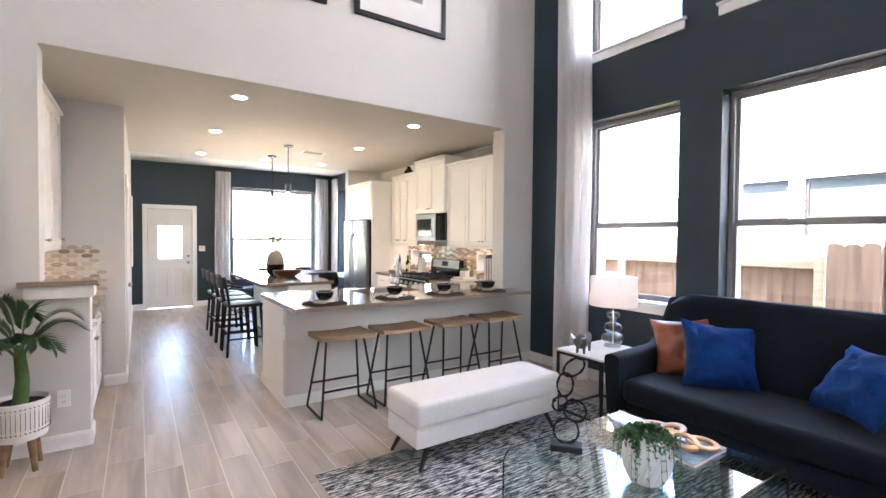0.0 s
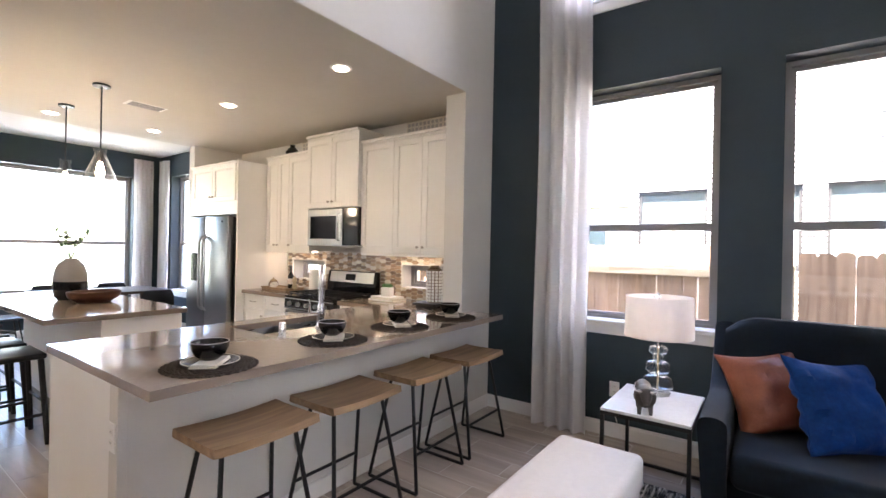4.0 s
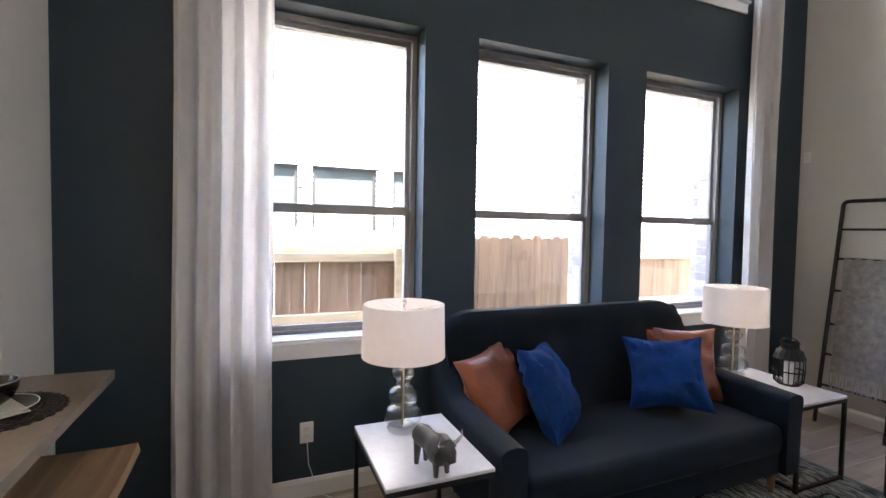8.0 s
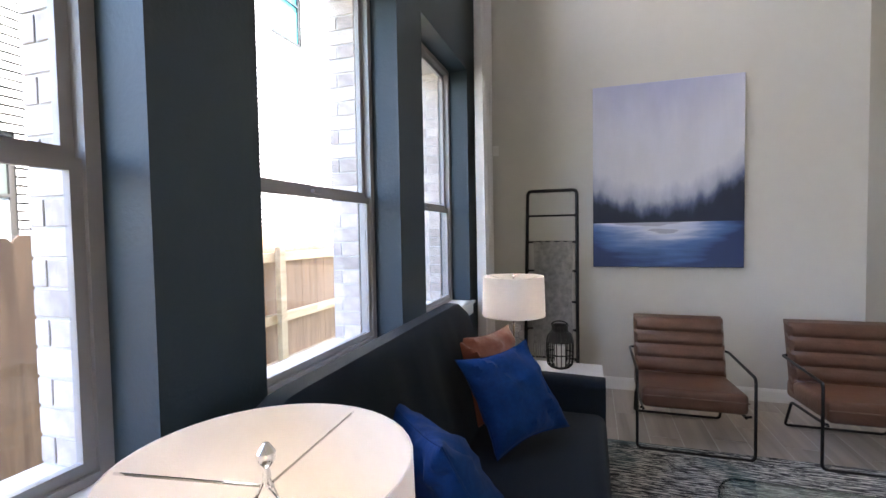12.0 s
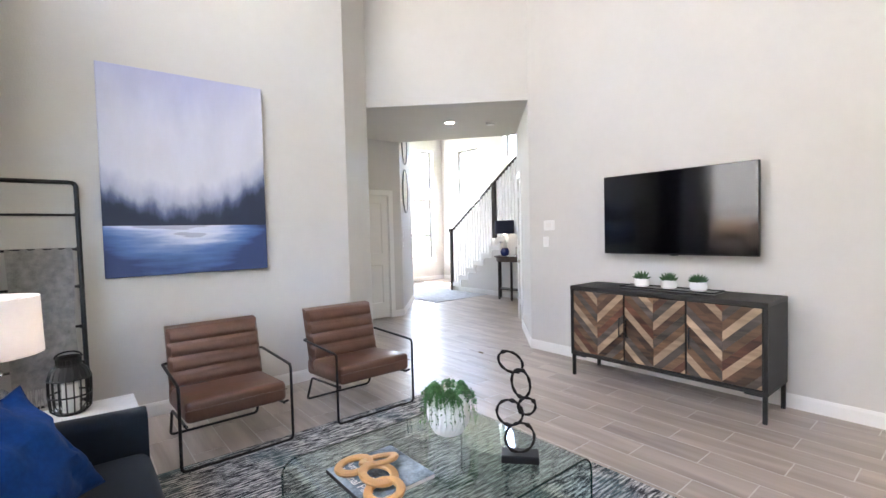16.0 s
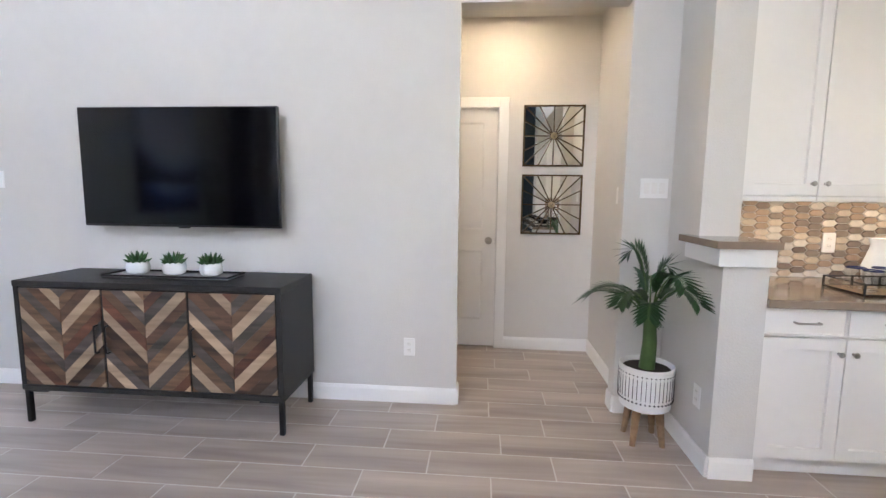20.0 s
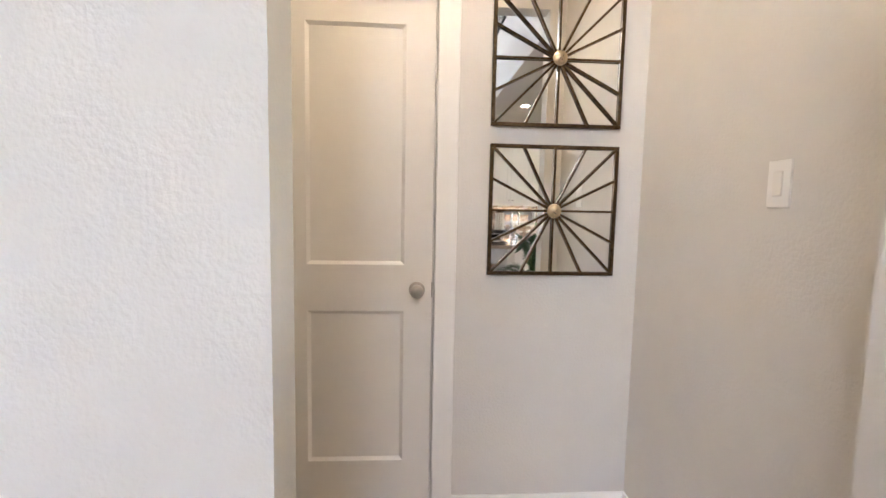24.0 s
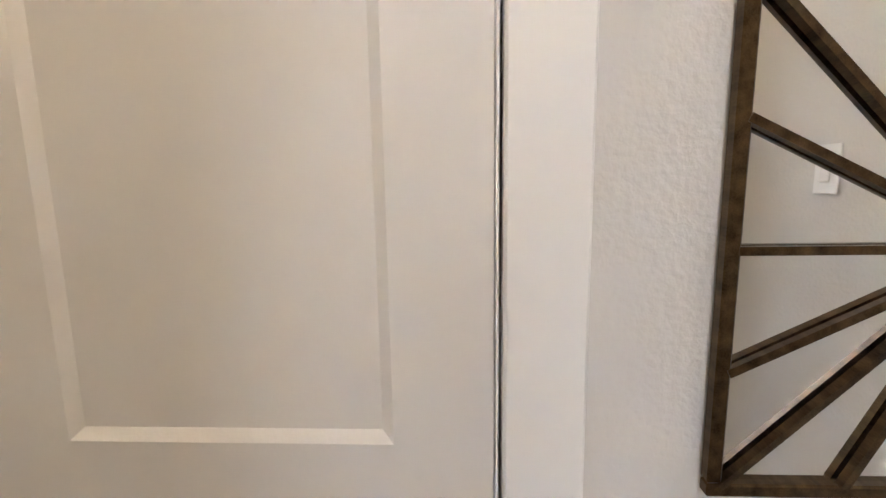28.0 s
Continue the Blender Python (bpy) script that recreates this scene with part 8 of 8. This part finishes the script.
round_mirror(2.19)
round_mirror(3.08)
plate("light_switch", "white switches beside the hall mirrors", -0.885, -2.842, 1.40, -130.8, 0.075, 0.12, "switch")
plate("alarm_keypad", "white keypad under the hall switch", -0.885, -2.842, 1.22, -130.8, 0.075, 0.10, "panel")
t = thing("smoke_detector", "white round smoke detector on the hall ceiling", "smoke detector", -1.05, -0.80, HTOP + 0.003)
part("housing", lathe([(0.001, -0.035), (0.055, -0.033), (0.068, -0.02), (0.07, -0.0005)], 24, cap=False), M["trim"], t, "", True)
part("vent_ring", tube([(0.062 * math.cos(2 * math.pi * k / 24), 0.062 * math.sin(2 * math.pi * k / 24), -0.027) for k in range(24)], 0.002, 4, True), M["sash"], t)
t = thing("wall_art", "white panel art on the corridor wall", "picture", 0.242, 10.3, 1.0)
part("panel", box(0.0, 0.035, -0.45, 0.45, 0, 1.15, 0.004), M["trim"], t)
part("inner_panel", box(0.0352, 0.037, -0.40, 0.40, 0.05, 1.10), M["marble"], t)

# floor tiles nearest the path, piece by piece
floor = bpy.data.objects["floor"]
tile_me = to_mesh("tile", box(-TW / 2 + G / 2, TW / 2 - G / 2, -TL / 2 + G / 2, TL / 2 - G / 2, -0.004, 0.0), M["tile"])
for cx, cy in near_tiles:
    ob = new("tile", tile_me)
    ob.parent = floor
    ob.matrix_basis = Matrix.Translation((cx, cy, 0))

# ---- outside ----
tagged(part("ground", box(-400, 400, -400, 400, -0.5, -0.15), M["grass"]), "grassy ground round the house", "ground", kind="structure")
tagged(part("patio", box(-1.0, 8.0, 12.25, 17.0, -0.149, -0.06), M["mortar"]), "pale concrete patio behind the house", "patio", kind="structure")

# own brick skin with returns at the windows
HOLES = [(a - YS, b - YS, *z) for a, b in WIN_Y for z in (WIN_Z, UP_Z)]
skin = wall("wall_exterior", (XE + 0.245, YS - 0.2), (XE + 0.245, YN), 0, TOP + 0.15, 0.16, [(a + 0.2, b + 0.2, c, d) for a, b, c, d in HOLES], M["mortar"], M["nbrick"], label="brick outer skin of the house")
M["ownbrick"] = mat("pale_brown_brick", (0.46, 0.41, 0.38), 0.9, var=0.25, scale=14, bump=0.5, bscale=50, spread=0.2)
brick_sizes = {w: to_mesh("brick", box(0, w, 0, 0.005, 0, 0.067, 0.0015), M["ownbrick"]) for w in (0.158, 0.100, 0.050)}
for a, b in WIN_Y:
    for k in range(25):
        for x, w in (((0.0, 0.158),) if k % 2 else ((0.0, 0.100), (0.108, 0.050))):
            ob = new("brick", brick_sizes[w])
            ob.parent = skin
            ob.matrix_basis = Matrix.Translation((XE + 0.246 + x, a, WIN_Z[0] + 0.006 + k * 0.0755))


def brick_face(name, label, holes, y0, y1, z0, z1, material, l=0.2, h=0.075, g=0.021, parent=None):
    """A sheet of bricks standing proud of their mortar, facing -x from the plane x = 0."""
    verts, faces = [], []
    rough = random.Random(31)
    row = 0
    z = z0
    while z < z1:
        y = y0 - (row % 2) * l / 2
        while y < y1:
            spans = [(max(y, y0), min(y + l - g * 0.3, y1))]
            for p, q, u, v in holes:
                if z + h - g > u and z < v:
                    spans = [s for a, b in spans for s in ((a, min(b, p)), (max(a, q), b)) if s[1] - s[0] > 0.0]
            for a, b in spans:
                if b - a < 0.02:
                    continue
                d = -0.008 - 0.004 * rough.random()
                i = len(verts)
                verts += [(d, a, z), (d, b, z), (d, b, z + h - g), (d, a, z + h - g), (0, a, z), (0, b, z), (0, b, z + h - g), (0, a, z + h - g)]
                faces += [(i, i + 3, i + 2, i + 1), (i, i + 1, i + 5, i + 4), (i + 1, i + 2, i + 6, i + 5), (i + 2, i + 3, i + 7, i + 6), (i + 3, i, i + 4, i + 7)]
            y += l
        z += h
        row += 1
    me = bpy.data.meshes.new(name)
    me.from_pydata(verts, [], faces)
    me.materials.append(material)
    ob = new(name, me)
    ob.parent = parent
    return tagged(ob, label, "brickwork" if parent is None else "", kind="stuff")


NX = 8.2
NW = [(4.56, 3.63, 1.30, 2.40), (3.44, 2.555, 1.30, 2.40), (2.31, 1.34, 1.30, 2.40), (-0.9, -1.72, 4.68, 6.0), (-2.06, -2.86, 4.68, 6.0), (-4.0, -4.76, 4.1, 5.4)]
t = thing("neighbour_house", "white brick house next door behind the fence", "house", NX, 0, -0.15)
holes = [(min(a, b), max(a, b), c + 0.15, d + 0.15) for a, b, c, d in NW]
me_wall = wall("wall", (NX, -12), (NX, 4.65), 0, 6.6, 0.2, [(p + 12, q + 12, r, s) for p, q, r, s in holes], M["nmortar"], label="mortar wall behind the bricks, darkened for joint shadows")
me_wall.parent, me_wall.matrix_basis = t, Matrix.Translation((-NX, 0, 0))
del me_wall["category"], me_wall["kind"]
brick_face("bricks", "white painted bricks", holes, -12, 4.65, 0, 6.6, M["nbrick"], parent=t)
part("side_wall", box(0.201, 9.0, 4.45, 4.649, 0, 6.6), M["nbrick"], t)
part("roof", box(-0.35, 9.2, -12.2, 4.9, 6.601, 6.8), M["roof"], t)
M["darkframe"] = mat("bronze_window_frame", (0.02, 0.019, 0.018), 0.5)
# pale reflection on the lower panes, put in as a flat colour
M["nreflect"] = mat("pale_pane_reflection", (0.26, 0.29, 0.30), 0.5, var=0.12, scale=3)
M["nglass"] = mat("dark_window_glass", (0.06, 0.075, 0.072), 0.08, var=0.15, scale=2)
# flat teal for the panes of the neighbour's high windows
M["teal"] = mat("teal_window_pane", (0.05, 0.40, 0.42), 0.2, var=0.1, scale=2)
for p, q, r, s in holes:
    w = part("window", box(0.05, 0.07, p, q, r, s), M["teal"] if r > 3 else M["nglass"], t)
    bm = bmesh.new()
    for a in ((p, p + 0.04, r, s), (q - 0.04, q, r, s), (p + 0.04, q - 0.04, r, r + 0.04), (p + 0.04, q - 0.04, s - 0.04, s), (p + 0.04, q - 0.04, (r + s) / 2 - 0.015, (r + s) / 2 + 0.015)):
        box(0.02, 0.0495, *a, bm=bm)
    part("frame", bm, M["darkframe"], w)
    if r < 3:
        part("lower_sash", box(0.03, 0.0495, p + 0.041, q - 0.041, r + 0.041, (r + s) / 2 - 0.016), M["nreflect"], w, "lower sash with its pale reflection painted in")
t = thing("far_house", "one-storey brick house further along with a shingle roof", "house", 15, 10.5, -0.15)
part("wall", box(-0.1, 8, -5, 6, 0, 3.0), M["nbrick"], t)
bm = bmesh.new()
v = [bm.verts.new(p) for p in ((-0.7, -5.6, 2.95), (-0.7, 6.6, 2.95), (8.6, 6.6, 2.95), (8.6, -5.6, 2.95), (3.9, -2.5, 6.0), (3.9, 3.5, 6.0))]
for f in ((0, 1, 5, 4), (1, 2, 5), (2, 3, 4, 5), (3, 0, 4), (3, 2, 1, 0)):
    bm.faces.new([v[i] for i in f])
part("roof", bm, M["roof"], t)
for y in (-3.0, 1.0, 4.0):
    w = part("window", box(-0.12, -0.101, y - 0.5, y + 0.5, 0.9, 2.3), M["nglass"], t)
    part("sill", box(-0.16, -0.1205, y - 0.55, y + 0.55, 0.84, 0.899), M["trim"], w)


# cedar fence in panels that show their rails or their faces by turns
def fence(y0, y1, face, label):
    t = thing("fence", label, "fence", 6.5, 0, -0.15, group="fence panels")
    n = int((y1 - y0) / 0.142)
    bx = -0.12 if face else 0.04
    shape = bmesh.new()
    h = 1.64 if face else 1.70
    w = (y1 - y0) / n / 2 - (0.0008 if face else 0.0013)
    pts = [(-w, 0), (w, 0), (w, h - 0.03), (0.042, h), (-0.042, h), (-w, h - 0.03)]
    f = [shape.verts.new((0, y, z)) for y, z in pts]
    g = [shape.verts.new((0.016, y, z)) for y, z in pts]
    shape.faces.new(f), shape.faces.new(g)
    for k in range(6):
        shape.faces.new((f[k], f[(k + 1) % 6], g[(k + 1) % 6], g[k]))
    me = to_mesh("board", shape, M["fencewood"])
    for k in range(n):
        ob = new("board", me)
        ob.parent = t
        ob.matrix_basis = pose(bx + 0.002 * math.sin(k * 7), y0 + 0.071 + k * (y1 - y0) / n, 0.012 * math.sin(k * 2.7), 0.05 * math.sin(k * 4.1), 0, 0)
    for z in (0.30, 0.78, 1.40):
        part("rail", box(-0.038 if not face else -0.10, 0.034 if not face else -0.03, y0, y1, z - 0.045, z + 0.045, 0.004), M["railwood"], t, "pale timber rail")
    y = y0
    while y < y1:
        part("post", box(-0.10, -0.0385, y, y + 0.09, 0, 1.5, 0.004), M["railwood"], t, "square timber post") if not face else None
        y += 2.4


M["railwood"] = wood("pale_treated_pine", (0.36, 0.26, 0.15), (0.52, 0.41, 0.27), 0.8, 1.0, 1)
fence(2.68, 9.6, False, "cedar fence panel showing its rails")
fence(0.53, 2.66, True, "cedar fence panel showing its board faces")
fence(-9.5, 0.50, False, "long cedar fence panel showing its rails")
# brick column of the covered patio
t = thing("patio_column", "square brown brick column of the covered patio", "column", 4.42, 14.2, -0.06)
part("core", box(-0.2, 0.2, -0.2, 0.2, 0, 3.2), M["mortar"], t)
bk = bmesh.new()
for k in range(40):
    for q in range(2):
        o = -0.21 + (0.0 if k % 2 else -0.1)
        for j in range(3):
            a, b = max(-0.21, o + j * 0.2 + 0.005), min(0.21, o + (j + 1) * 0.2 - 0.005)
            if b - a > 0.03:
                box(a, b, -0.215, -0.2005, k * 0.078 + 0.005, k * 0.078 + 0.07, bm=bk) if q == 0 else box(-0.215, -0.2005, a, b, k * 0.078 + 0.005, k * 0.078 + 0.07, bm=bk)
tagged(part("brick_courses", bk, M["ownbrick"], t), "brown bricks of the column", kind="stuff")
t = thing("patio_roof", "patio roof over the back of the house", "roof", 0, 0, 0)
part("deck", box(-1.0, 5.0, 12.25, 15.0, 3.3, 3.45), M["ceil"], t)
part("beam", box(-1.0, 5.0, 14.0, 14.4, 3.145, 3.299), M["trim"], t)
tagged(part("roof_edge", box(-0.9, 4.90, -1.5, 5.3, TOP + 0.155, TOP + 0.25), M["roof"]), "flat edge of the roof over the living room", "roof", kind="structure")
